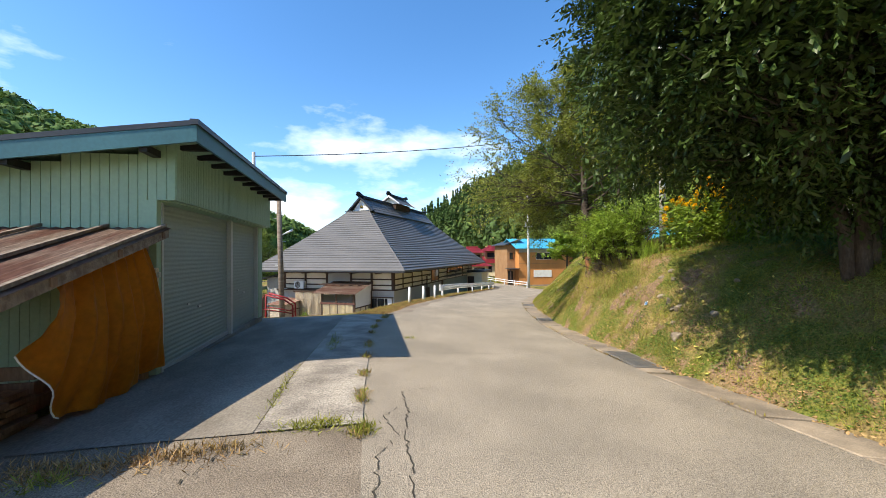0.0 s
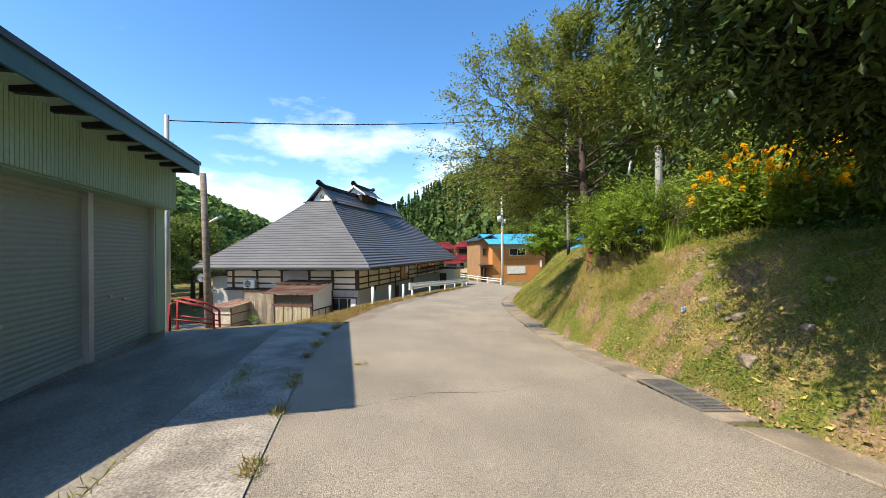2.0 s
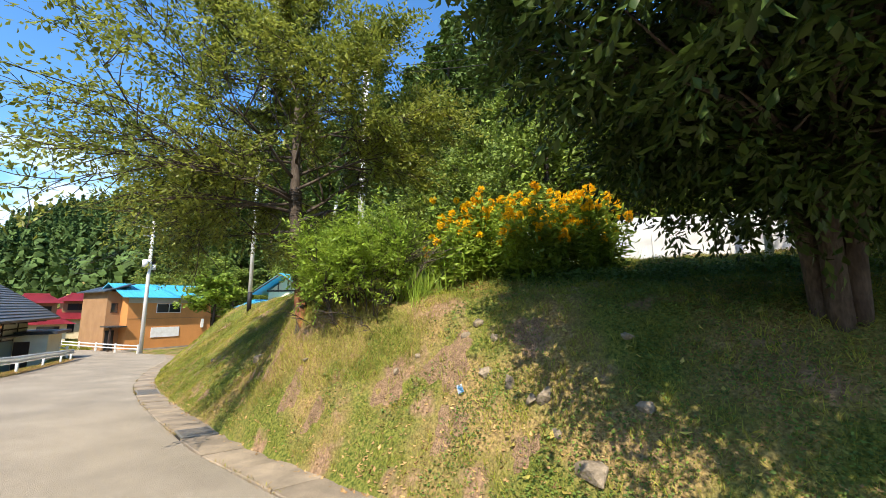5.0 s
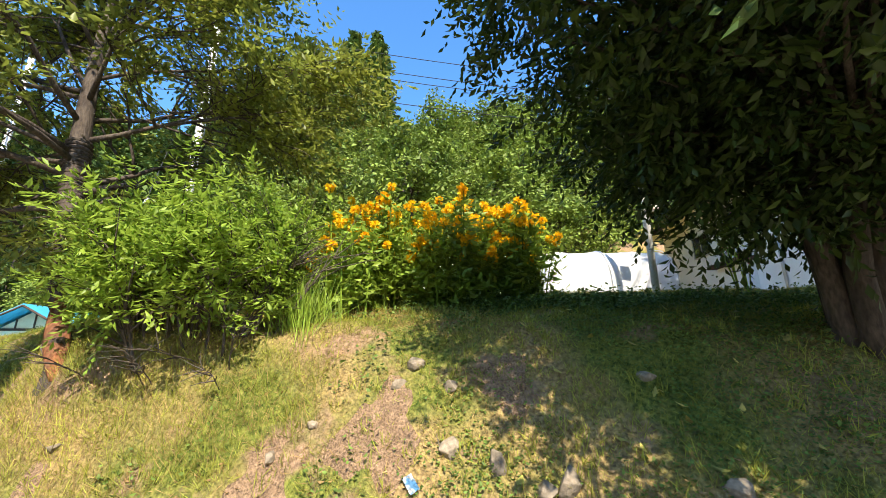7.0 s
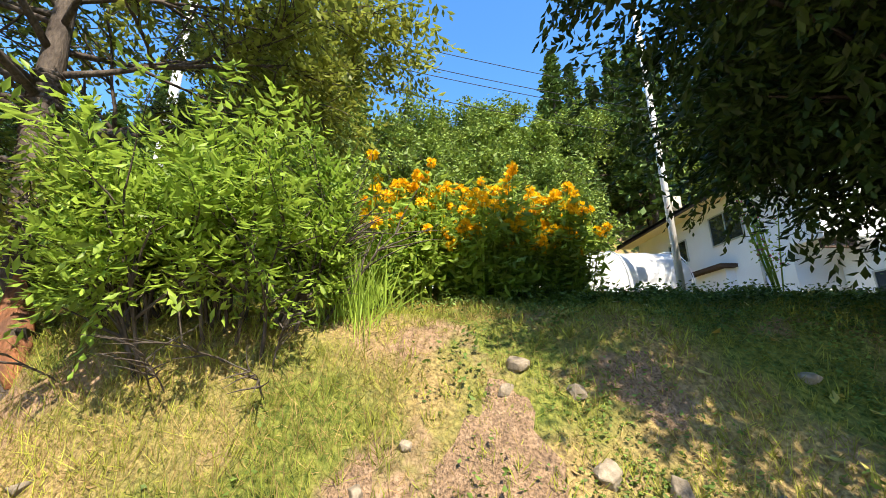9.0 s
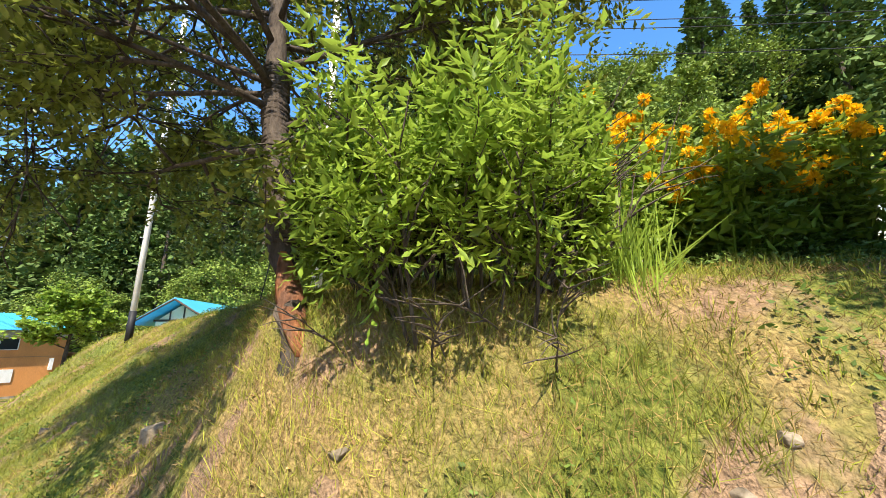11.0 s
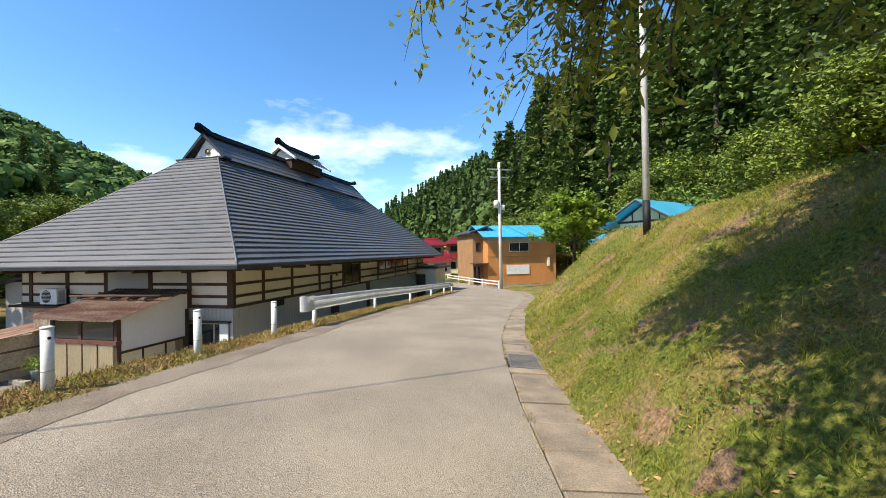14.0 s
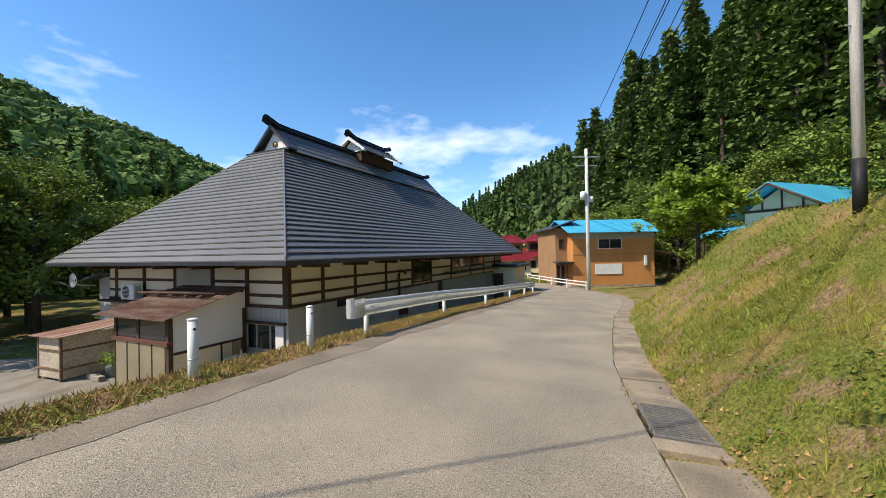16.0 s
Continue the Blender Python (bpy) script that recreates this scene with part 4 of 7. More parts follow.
def plastic_shelter():
    s = thing("plastic_shelter", Matrix.Translation((-6.6, 29.6, YARD)) @ Matrix.Rotation(radians(-26), 4, "Z"), "low shelter of weathered translucent plastic sheets", "shelter")
    for x in (0, 1.25):
        for y in (0, 2.3):
            boxed("post", (x, y, 0), (x + 0.07, y + 0.07, 1.45 + (0.12 if y else 0)), M["old_wood"], s)
    boxed("front_sheet", (0.05, 0.02, 0.08), (1.28, 0.035, 1.42), M["beige_sheet"], s, "cloudy plastic sheet")
    boxed("side_sheet", (1.29, 0.05, 0.05), (1.305, 2.3, 1.45), M["beige_sheet"], s, "cloudy plastic sheet")
    for z in (0.35, 0.95):
        boxed("rail", (0.0, -0.01, z), (1.32, 0.018, z + 0.06), M["old_wood"], s)
        boxed("rail", (1.31, 0.0, z), (1.335, 2.3, z + 0.06), M["old_wood"], s)
    r = bmesh.new()
    prism(r, [(-0.15, 1.42), (2.5, 1.62), (2.5, 1.64), (-0.15, 1.45)], -0.15, 1.5, "x")
    part("roof", r, M["rust"], s, "faded sheet roof")
    for i, (x, y) in enumerate(((1.7, 0.1), (2.15, 0.0))):
        b = thing("concrete_block", s.matrix_basis @ Matrix.Translation((x, y + 0.4, 0)), "grey hollow concrete block on the yard", "block", "concrete blocks")
        boxed("block", (0, 0, 0), (0.39, 0.19, 0.15), M["concrete"], b, bevel=0.01)
    p = thing("plant_pot", s.matrix_basis @ Matrix.Translation((2.3, 0.9, 0)), "green plant in a grey plastic bucket", "pot plant")
    tubed("bucket", [(0, 0, 0), (0, 0, 0.34), (0, 0, 0.36)], [0.13, 0.17, 0.18], M["pot"], p, sides=14)
    rng = np.random.default_rng(5)
    c = rng.normal(size=(160, 3)) * (0.16, 0.16, 0.16) + (0, 0, 0.6)
    a, b = leaf_axes(rng, 160, 0.13, 0.05)
    card_mesh("leaves", c, a, b, M["leaf_shrub"], p)


plastic_shelter()
# hanging sheets between shed and wall
hs = thing("hanging_sheets", HOUSE @ Matrix.Translation((0.5, 6.1, YARD)), "pale plastic sheets hung against the house wall", "sheet")
for i in range(4):
    rows = []
    for k in range(9):
        v = i * 0.75 + k * 0.72 / 8
        rows.append([(0.05 * math.sin(k * 1.1 + i), v, 0.1), (0.06 * math.sin(k * 1.1 + i + 1), v, 1.1), (0.02 * math.sin(k), v, 2.2)])
    part("sheet", sheet(bmesh.new(), rows, 0.004), M["beige_sheet"], hs)
boxed("top_rail", (-0.05, -0.05, 2.19), (0.05, 3.1, 2.25), M["timber"], hs)
tk = thing("fuel_tank", HOUSE @ Matrix.Translation((0.15, 1.5, YARD)), "cream plastic fuel tank under the window", "tank")
boxed("body", (0, 0, 0.2), (0.75, 1.25, 1.0), M["tank"], tk, bevel=0.12)
tubed("filler", [(0.35, 0.5, 0.98), (0.35, 0.5, 1.12)], 0.05, M["black"], tk)
tubed("valve", [(0.35, 0.85, 0.98), (0.35, 0.85, 1.2)], 0.025, M["galvanised"], tk)
boxed("stand", (0.05, 0.05, 0), (0.7, 1.2, 0.2), M["concrete"], tk)
dish = thing("satellite_dish", HOUSE @ Matrix.Translation((0.9, 12.9, -0.25)), "white satellite dish on a short arm", "satellite dish")
bm = bmesh.new()
rings = []
for i in range(6):
    r = 0.3 * i / 5
    rings.append([(0.25 * (r / 0.3) ** 2 * 0.4 - 0.1, r * math.cos(a), r * math.sin(a)) for a in [2 * math.pi * k / 20 for k in range(21)]])
sheet(bm, [[(-p[0], p[1], p[2]) for p in row] for row in rings[1:]], 0.008)
part("reflector", bm, M["white_paint"], dish, smooth=True)
tubed("arm", [(0.0, 0, -0.05), (0.15, -0.05, -0.2), (0.55, -0.5, -0.25)], 0.025, M["galvanised"], dish)
tubed("feed", [(-0.05, 0, -0.28), (-0.4, 0, -0.05)], 0.015, M["galvanised"], dish)

# ---- garage with roller shutters ----


def garage():
    g = thing("garage", Matrix(), "green metal-clad garage with two roller shutters and a blue-green fascia", "garage")
    xs, xf, xe = -2.98, -2.7, -2.28       # shutter, lintel face and eave
    y0, y1 = 6.42, 12.1
    zf = lambda y: 0.13 - 0.0325 * y     # floor line at the shutters

    def ribs(name, lo, hi, axis, mat, label, step=0.115):
        bm = bmesh.new()
        a, b = (lo[0], hi[0]) if axis == "x" else (lo[1], hi[1])
        k = max(1, int((b - a) / step))
        w = (b - a) / k
        for i in range(k):
            p, q = a + i * w, a + (i + 1) * w - 0.012
            if axis == "x":
                box(bm, (p, lo[1], lo[2]), (q, hi[1], hi[2]))
                box(bm, (q, lo[1] + 0.012, lo[2]), (q + 0.012, hi[1], hi[2]))
            else:
                box(bm, (lo[0], p, lo[2]), (hi[0], q, hi[2]))
                box(bm, (lo[0], q, lo[2]), (hi[0] - 0.012, q + 0.012, hi[2]))
        return part(name, bm, mat, g, label)

    # front wall, stepping under the sloping roof
    n = 7
    for i in range(n):
        a, b = -3.19 - (i + 1) * 0.95, -3.19 - i * 0.95
        ribs("front_siding", (a, y0, -0.3), (b, y0 + 0.1, 3.33 + 0.147 * (b - xe) - 0.14), "x", M["green_siding"], "pale green vertical siding")
    ribs("lintel_siding", (xs - 0.21, y0 + 0.004, 2.4), (xf, y0 + 0.1, 3.26), "x", M["green_siding"], "pale green vertical siding")
    ribs("lintel_siding", (xf - 0.08, y0 + 0.1, 2.4), (xf, y1 + 0.28, 3.28), "y", M["green_siding"], "pale green vertical siding", 0.07)
    boxed("soffit", (xs - 0.12, y0 + 0.1, 2.38), (xf - 0.08, y1 + 0.28, 2.42), M["green_siding"], g)
    boxed("far_wall", (-9.8, y1, -0.6), (xs - 0.1, y1 + 0.12, 2.3), M["green_siding"], g)
    boxed("rear_wall", (-9.84, y0 + 0.1, -0.6), (-9.72, y1, 2.25), M["green_siding"], g)
    boxed("end_post", (xs - 0.1, y1 - 0.14, -0.4), (xs + 0.05, y1 + 0.28, 2.4), M["green_siding"], g, "pale green end post")
    boxed("corner_post", (-3.19, y0 + 0.01, -0.2), (xs + 0.02, y0 + 0.14, 2.4), M["green_siding"], g)
    # shutters of curved slats
    for a, b in ((y0 + 0.14, 9.66), (9.79, y1 - 0.14)):
        bm = bmesh.new()
        z = -0.16 if a < 8 else -0.24
        rows = []
        while z < 2.4:
            for k in range(4):
                zz = z + 0.075 * k / 4
                off = 0.006 * math.sin(math.pi * k / 3.0)
                rows.append([(xs - 0.06 + off, a, zz), (xs - 0.06 + off, b, zz)])
            z += 0.075
        boxed("backing", (xs - 0.12, a, -0.3), (xs - 0.09, b, 2.42), M["alu"], g)
        sh = part("roller_shutter", sheet(bm, rows), M["shutter"], g, "grey-green roller shutter, closed")
        boxed("bottom_bar", (xs - 0.075, a, -0.3), (xs - 0.035, b, -0.12 if a < 8 else -0.2), M["alu"], sh)
        boxed("lock", (xs - 0.05, (a + b) / 2 - 0.06, 0.62), (xs - 0.03, (a + b) / 2 + 0.06, 0.66), M["alu"], sh)
        boxed("handle", (xs - 0.05, (a + b) / 2 - 0.5, 0.72), (xs - 0.028, (a + b) / 2 - 0.42, 0.75), M["alu"], sh)
    for yy in (9.66, y0 + 0.14, y1 - 0.19):
        boxed("guide_rail", (xs - 0.1, yy, -0.35), (xs + 0.035, yy + (0.13 if yy == 9.66 else 0.05), 2.4), M["alu"], g, "aluminium shutter guide")
    boxed("threshold", (xs - 0.3, y0, -0.6), (xs + 0.06, y1 + 0.2, -0.19), M["concrete_smooth"], g)
    # roof: high eave to the road, falling away behind
    r = bmesh.new()
    prism(r, [(xe, 3.47), (-10.2, 3.47 - 0.147 * 7.9), (-10.2, 3.4 - 0.147 * 7.9), (xe, 3.4)], 5.98, 12.42, "y")
    part("roof", r, M["roof_dark"], g, "dark metal roof sheet")
    f = bmesh.new()
    prism(f, [(xe + 0.02, 3.4), (xe + 0.02, 3.17), (-10.2, 3.17 - 0.147 * 7.9), (-10.2, 3.4 - 0.147 * 7.9)], 5.99, 6.03, "y")
    part("fascia", f, M["blue_trim"], g, "blue-green painted fascia")
    boxed("fascia", (xe - 0.02, 6.03, 3.17), (xe + 0.02, 12.42, 3.398), M["blue_trim"], g, "blue-green painted fascia")
    boxed("drip_edge", (xe - 0.06, 5.96, 3.4), (xe + 0.05, 12.44, 3.475), M["roof_dark"], g)
    us = bmesh.new()
    prism(us, [(xe - 0.03, 3.33), (-10.1, 3.33 - 0.147 * 7.8), (-10.1, 3.3 - 0.147 * 7.8), (xe - 0.03, 3.3)], 6.04, 12.4, "y")
    part("underside", us, M["green_siding"], g)
    for yy in np.arange(6.55, 12.3, 0.62):
        boxed("rafter_end", (xf - 0.02, yy, 3.18), (xe - 0.03, yy + 0.09, 3.29), M["black"], g)
    for xx in (-3.0, -4.6, -6.2):
        boxed("purlin_end", (xx, 6.05, 3.12 + 0.147 * (xx - xe)), (xx + 0.1, y0, 3.22 + 0.147 * (xx - xe)), M["black"], g)
    b = thing("meter_box", Matrix.Translation((-3.02, 6.42, 1.15)), "small tan paper notice box on the wall corner", "box")
    boxed("case", (-0.12, -0.09, 0), (0.1, -0.005, 0.26), M["paper"], b, bevel=0.008)
    boxed("switch", (0.105, -0.07, 0.12), (0.135, -0.03, 0.2), M["galvanised"], b)


garage()


def lean_to():
    s = thing("lean_to", Matrix(), "old lean-to shed with rusty tin roof against the garage", "shed")
    x0, x1 = -7.4, -2.74
    zt = lambda y: 1.96 - 0.262 * (6.36 - y)
    k = 62
    rows = []
    for i in range(k + 1):
        x = x0 + (x1 - x0) * i / k
        c = 0.011 * (1 if i % 2 else -1)
        rows.append([(x, y, zt(y) + c + 0.03) for y in (6.36, 5.5, 4.5, 3.5, 2.6)])
    part("roof", sheet(bmesh.new(), rows, 0.005), M["rust"], s, "rusty corrugated tin roof")
    for x in (-2.82, -3.55, -4.35, -5.2, -6.1, -7.0):
        bm = bmesh.new()
        prism(bm, [(6.36, zt(6.36) + 0.045), (6.36, zt(6.36) + 0.085), (2.6, zt(2.6) + 0.085), (2.6, zt(2.6) + 0.045)], x - 0.02, x + 0.03, "x")
        part("roof_batten", bm, M["weathered"], s, "grey weathered batten")
    for y in (6.2, 5.2, 4.2, 3.2):
        boxed("purlin", (x0, y - 0.04, zt(y) - 0.09), (x1 - 0.02, y + 0.04, zt(y) - 0.005), M["old_wood"], s)
    bm = bmesh.new()
    prism(bm, [(6.36, zt(6.36) + 0.01), (6.36, zt(6.36) - 0.11), (2.6, zt(2.6) - 0.11), (2.6, zt(2.6) + 0.01)], x1 - 0.06, x1 - 0.03, "x")
    part("rake_board", bm, M["weathered"], s, "weathered rake board")
    for x, y in ((-3.0, 3.0), (-3.05, 6.25), (-5.2, 3.0), (-7.2, 3.0)):
        boxed("post", (x - 0.05, y - 0.05, -0.25), (x + 0.05, y + 0.05, zt(y) - 0.09), M["old_wood"], s)
    boxed("back_wall", (x0, 2.7, -0.2), (x0 + 0.05, 6.3, 1.0), M["weathered"], s)
    # stacked boards inside
    rng = random.Random(8)
    for j in range(6):
        for i in range(3):
            st = thing("plank", Matrix.Translation((-4.9 + rng.uniform(-0.08, 0.08), 3.4 + i * 0.42, -0.08 + j * 0.065)) @ Matrix.Rotation(rng.uniform(-0.03, 0.03), 4, "Z"), "weathered brown board in a stack under the lean-to", "plank", "stacked boards")
            boxed("board", (0, 0, 0), (1.75, 0.36, 0.05), M["old_wood"], st, bevel=0.006)
    cr = thing("wooden_crate", Matrix.Translation((-4.3, 4.9, -0.05)), "brown wooden crate under the lean-to", "crate")
    for z in (0.0, 0.17, 0.34):
        boxed("slat", (0, 0, z), (0.9, 0.03, z + 0.14), M["old_wood"], cr)
        boxed("slat", (0.87, 0.03, z), (0.9, 0.7, z + 0.14), M["old_wood"], cr)
    boxed("base", (0, 0.03, 0), (0.87, 0.7, 0.03), M["old_wood"], cr)
    # hanging tarpaulin with folds
    t = thing("tarpaulin", Matrix(), "orange tarpaulin hanging in folds from the lean-to roof", "tarpaulin")
    rows = []
    ny, nz = 60, 26
    for j in range(nz + 1):
        v = j / nz
        row = []
        for i in range(ny + 1):
            s_ = i / ny
            yt = 4.42 + 1.62 * s_
            yb = 4.05 + 2.5 * s_
            cut = 0.72 - 2.1 * max(0, min(1, s_ / 0.2)) * 0.37 if s_ < 0.2 else -0.06 + 0.05 * math.sin(s_ * 9)
            if s_ < 0.2:
                cut = 0.72 + (-0.05 - 0.72) * (s_ / 0.2)
            ztop = zt(yt) - 0.06 - 0.05 * abs(math.sin(s_ * 11))
            z = ztop + (cut - ztop) * v
            y = yt + (yb - yt) * v
            fold = 0.06 * math.sin(s_ * 23 + 0.7 * math.sin(v * 4)) * (0.35 + 0.65 * v) + 0.03 * math.sin(s_ * 51 + v * 3)
            row.append((-2.93 + fold + 0.12 * math.sin(v * 3.1) + 0.02 * float(noise.noise(Vector((s_ * 9, v * 7, 0)))), y, z))
        rows.append(row)
    part("sheet", sheet(bmesh.new(), rows, 0.004), M["tarp"], t, smooth=True)
    part("hem", tube(bmesh.new(), [Vector(p) + Vector((0.003, 0, 0)) for p in rows[-1][0:13]], 0.008, 5), M["white_paint"], t, "pale worn hem")


lean_to()


def railing():
    r = thing("hand_railing", Matrix.Translation((-2.75, 13.25, -0.4)), "short red-painted pipe railing at the edge of the apron", "railing")
    for k, y in ((0, 0.0), (1, 0.5)):
        pts = [(-0.4, y, -0.6), (-0.4, y, 0.62), (-0.3, y, 0.74), (0.25, y + 0.05, 0.56), (0.5, y + 0.1, 0.36), (0.52, y + 0.1, -0.6)]
        tubed("pipe", pts, 0.03, M["red_paint"], r, sides=8)
        tubed("brace", [(-0.4, y, 0.3), (0.5, y + 0.1, 0.1)], 0.02, M["red_paint"], r, sides=6)


railing()

# ---- poles and cables ----


def bowed(a, b, sag, n=14):
    a, b = Vector(a), Vector(b)
    return [a.lerp(b, i / n) - Vector((0, 0, 4 * sag * (i / n) * (1 - i / n))) for i in range(n + 1)]


def pole(name, x, y, z0, z1, r0, r1, mat, label, lean=(0, 0), wrap=0.0):
    p = thing(name, Matrix.Translation((x, y, z0)), label, "utility pole")
    h = z1 - z0
    tubed("shaft", [(0, 0, -0.5), (lean[0] * 0.5, lean[1] * 0.5, h / 2), (lean[0], lean[1], h)], [r0, (r0 + r1) / 2, r1], mat, p, sides=14)
    if wrap:
        tubed("wrap", [(0, 0, -0.1), (lean[0] * wrap / h, lean[1] * wrap / h, wrap)], r0 + 0.008, M["black"], p, "dark protective wrap", sides=14)
    for z in np.arange(min(1.9, h * 0.4), h - 0.5, 0.9):
        s = 1 if int(z * 10) % 2 else -1
        tubed("step_bolt", [(lean[0] * z / h, lean[1] * z / h, z), (lean[0] * z / h + s * (r0 + 0.1), lean[1] * z / h, z)], 0.012, M["galvanised"], p, sides=5)
    return p


wp = pole("wooden_pole", -3.05, 16.0, -1.6, 3.85, 0.11, 0.085, M["weathered"], "leaning weathered wooden pole with a small lamp", lean=(-0.12, -0.1))
tubed("lamp_arm", [(-0.1, -0.05, 3.9), (0.18, -0.2, 4.05)], 0.02, M["galvanised"], wp)
tubed("lamp", [(0.15, -0.18, 4.03), (0.42, -0.32, 4.14)], [0.03, 0.045], M["white_paint"], wp, "small pale lamp head")
pole("steel_pole", -3.9, 15.3, -0.9, 5.35, 0.07, 0.06, M["galvanised"], "slender grey steel pole behind the garage")
pole("concrete_pole", 12.72, 20.9, 1.2, 11.5, 0.08, 0.07, M["pole_concrete"], "pale concrete utility pole on the grassy bank", lean=(0.0, 0.0), wrap=0.75)
tp = pole("concrete_pole", 13.75, 15.9, 2.2, 13.0, 0.15, 0.11, M["pole_concrete"], "tall white concrete utility pole on the bank", lean=(0.1, 0.0))
bp = pole("steel_pole", 11.6, 3.95, 2.3, 9.0, 0.07, 0.06, M["pole_concrete"], "slim pale pole with a small box near the white building")
boxed("junction_box", (-0.02, -0.28, 1.75), (0.16, -0.08, 2.0), M["tank"], bp, "cream junction box", bevel=0.01)
up2 = pole("concrete_pole", 22.2, 50.3, -3.1, 9.9, 0.19, 0.14, M["pole_concrete"], "concrete utility pole with transformer at the bend")
boxed("crossarm", (-1.3, -0.05, 12.2), (1.3, 0.05, 12.32), M["galvanised"], up2)
boxed("crossarm", (-1.0, -0.05, 11.4), (1.0, 0.05, 11.5), M["galvanised"], up2)
tubed("transformer", [(-0.42, -0.1, 8.3), (-0.42, -0.1, 8.95), (-0.42, -0.1, 9.05)], [0.27, 0.27, 0.16], M["white_paint"], up2, "pale grey transformer can", sides=16)
tubed("transformer", [(0.42, 0.1, 8.1), (0.42, 0.1, 8.6)], [0.2, 0.2], M["white_paint"], up2, "pale grey transformer can", sides=16)


def cable(a, b, sag, r=0.013, label="black overhead cable sagging between poles"):
    c = thing("cable", Matrix(), label, "cable", "overhead cables")
    tubed("strand", bowed(a, b, sag), r, M["cable"], c, sides=5)


cable((-3.9, 15.3, 5.2), (12.72, 20.9, 8.7), 0.3, 0.017, "black twisted cable strung over the lane")
for dz, dx in ((0, -1.2), (0, 0), (0, 1.2), (-0.9, -0.6), (-1.6, 0.2), (-2.2, 0.0)):
    cable((22.2 + dx, 50.3, 9.2 + dz), (13.05 + dx * 0.4, 21.0, 11.2 + dz), 0.7, 0.018)
    cable((13.05 + dx * 0.4, 21.0, 11.2 + dz), (13.75 + dx * 0.4, 15.9, 12.4 + dz), 0.1, 0.014)
    cable((22.2 + dx, 50.3, 9.2 + dz), (30 + dx, 95, 9.5 + dz), 1.2, 0.02)
for dz in (0, -0.7, -1.0, -1.9):
    cable((13.75, 15.9, 11.8 + dz), (19.0, -8.0, 11.2 + dz), 0.5, 0.013)
cable((13.6, 15.85, 10.5), (11.4, 15.6, 1.9), 0.0, 0.012, "thin guy wire beside the pole")
gs = thing("guy_sleeve", Matrix(), "grey plastic sleeve on the guy wire", "sleeve")
tubed("sleeve", [(12.05, 15.67, 4.4), (12.2, 15.69, 5.0)], 0.05, M["galvanised"], gs)

# ---- houses beyond ----


def seam_roof(name, parent, a, b, low, high, x0, x1, mat, step=0.45, thick=0.05):
    """A sloping metal roof along x, from y=a at z=low to y=b at z=high, with standing seams."""
    bm = bmesh.new()
    prism(bm, [(a, low), (b, high), (b, high + thick), (a, low + thick)], x0, x1, "x")
    x = x0
    while x <= x1:
        x += step
    roof = part(name, bm, mat, parent)
    x = x0 + 0.02
    while x <= x1:
        sm = bmesh.new()
        prism(sm, [(a, low + thick + 0.002), (b, high + thick + 0.002), (b, high + thick + 0.045), (a, low + thick + 0.045)], x - 0.02, x + 0.02, "x")
        part("seam", sm, mat, roof)
        x += step
    return roof


def framed_window(parent, lo, hi, mat=M["alu"], panes=2, mullion=0.05):
    """A window in a wall that faces -y."""
    x0, y, z0 = lo
    x1, _, z1 = hi
    bm = bmesh.new()
    box(bm, (x0, y - 0.06, z0), (x1, y, z0 + mullion))
    box(bm, (x0, y - 0.06, z1 - mullion), (x1, y, z1))
    for i in range(panes + 1):
        x = x0 + (x1 - x0 - mullion) * i / panes
        box(bm, (x, y - 0.06, z0 + mullion), (x + mullion, y, z1 - mullion))
    w = part("window", bm, mat, parent, "window with dark glass")
    boxed("pane", (x0 + mullion, y - 0.03, z0 + mullion), (x1 - mullion, y - 0.02, z1 - mullion), M["glass"], w)
    return w


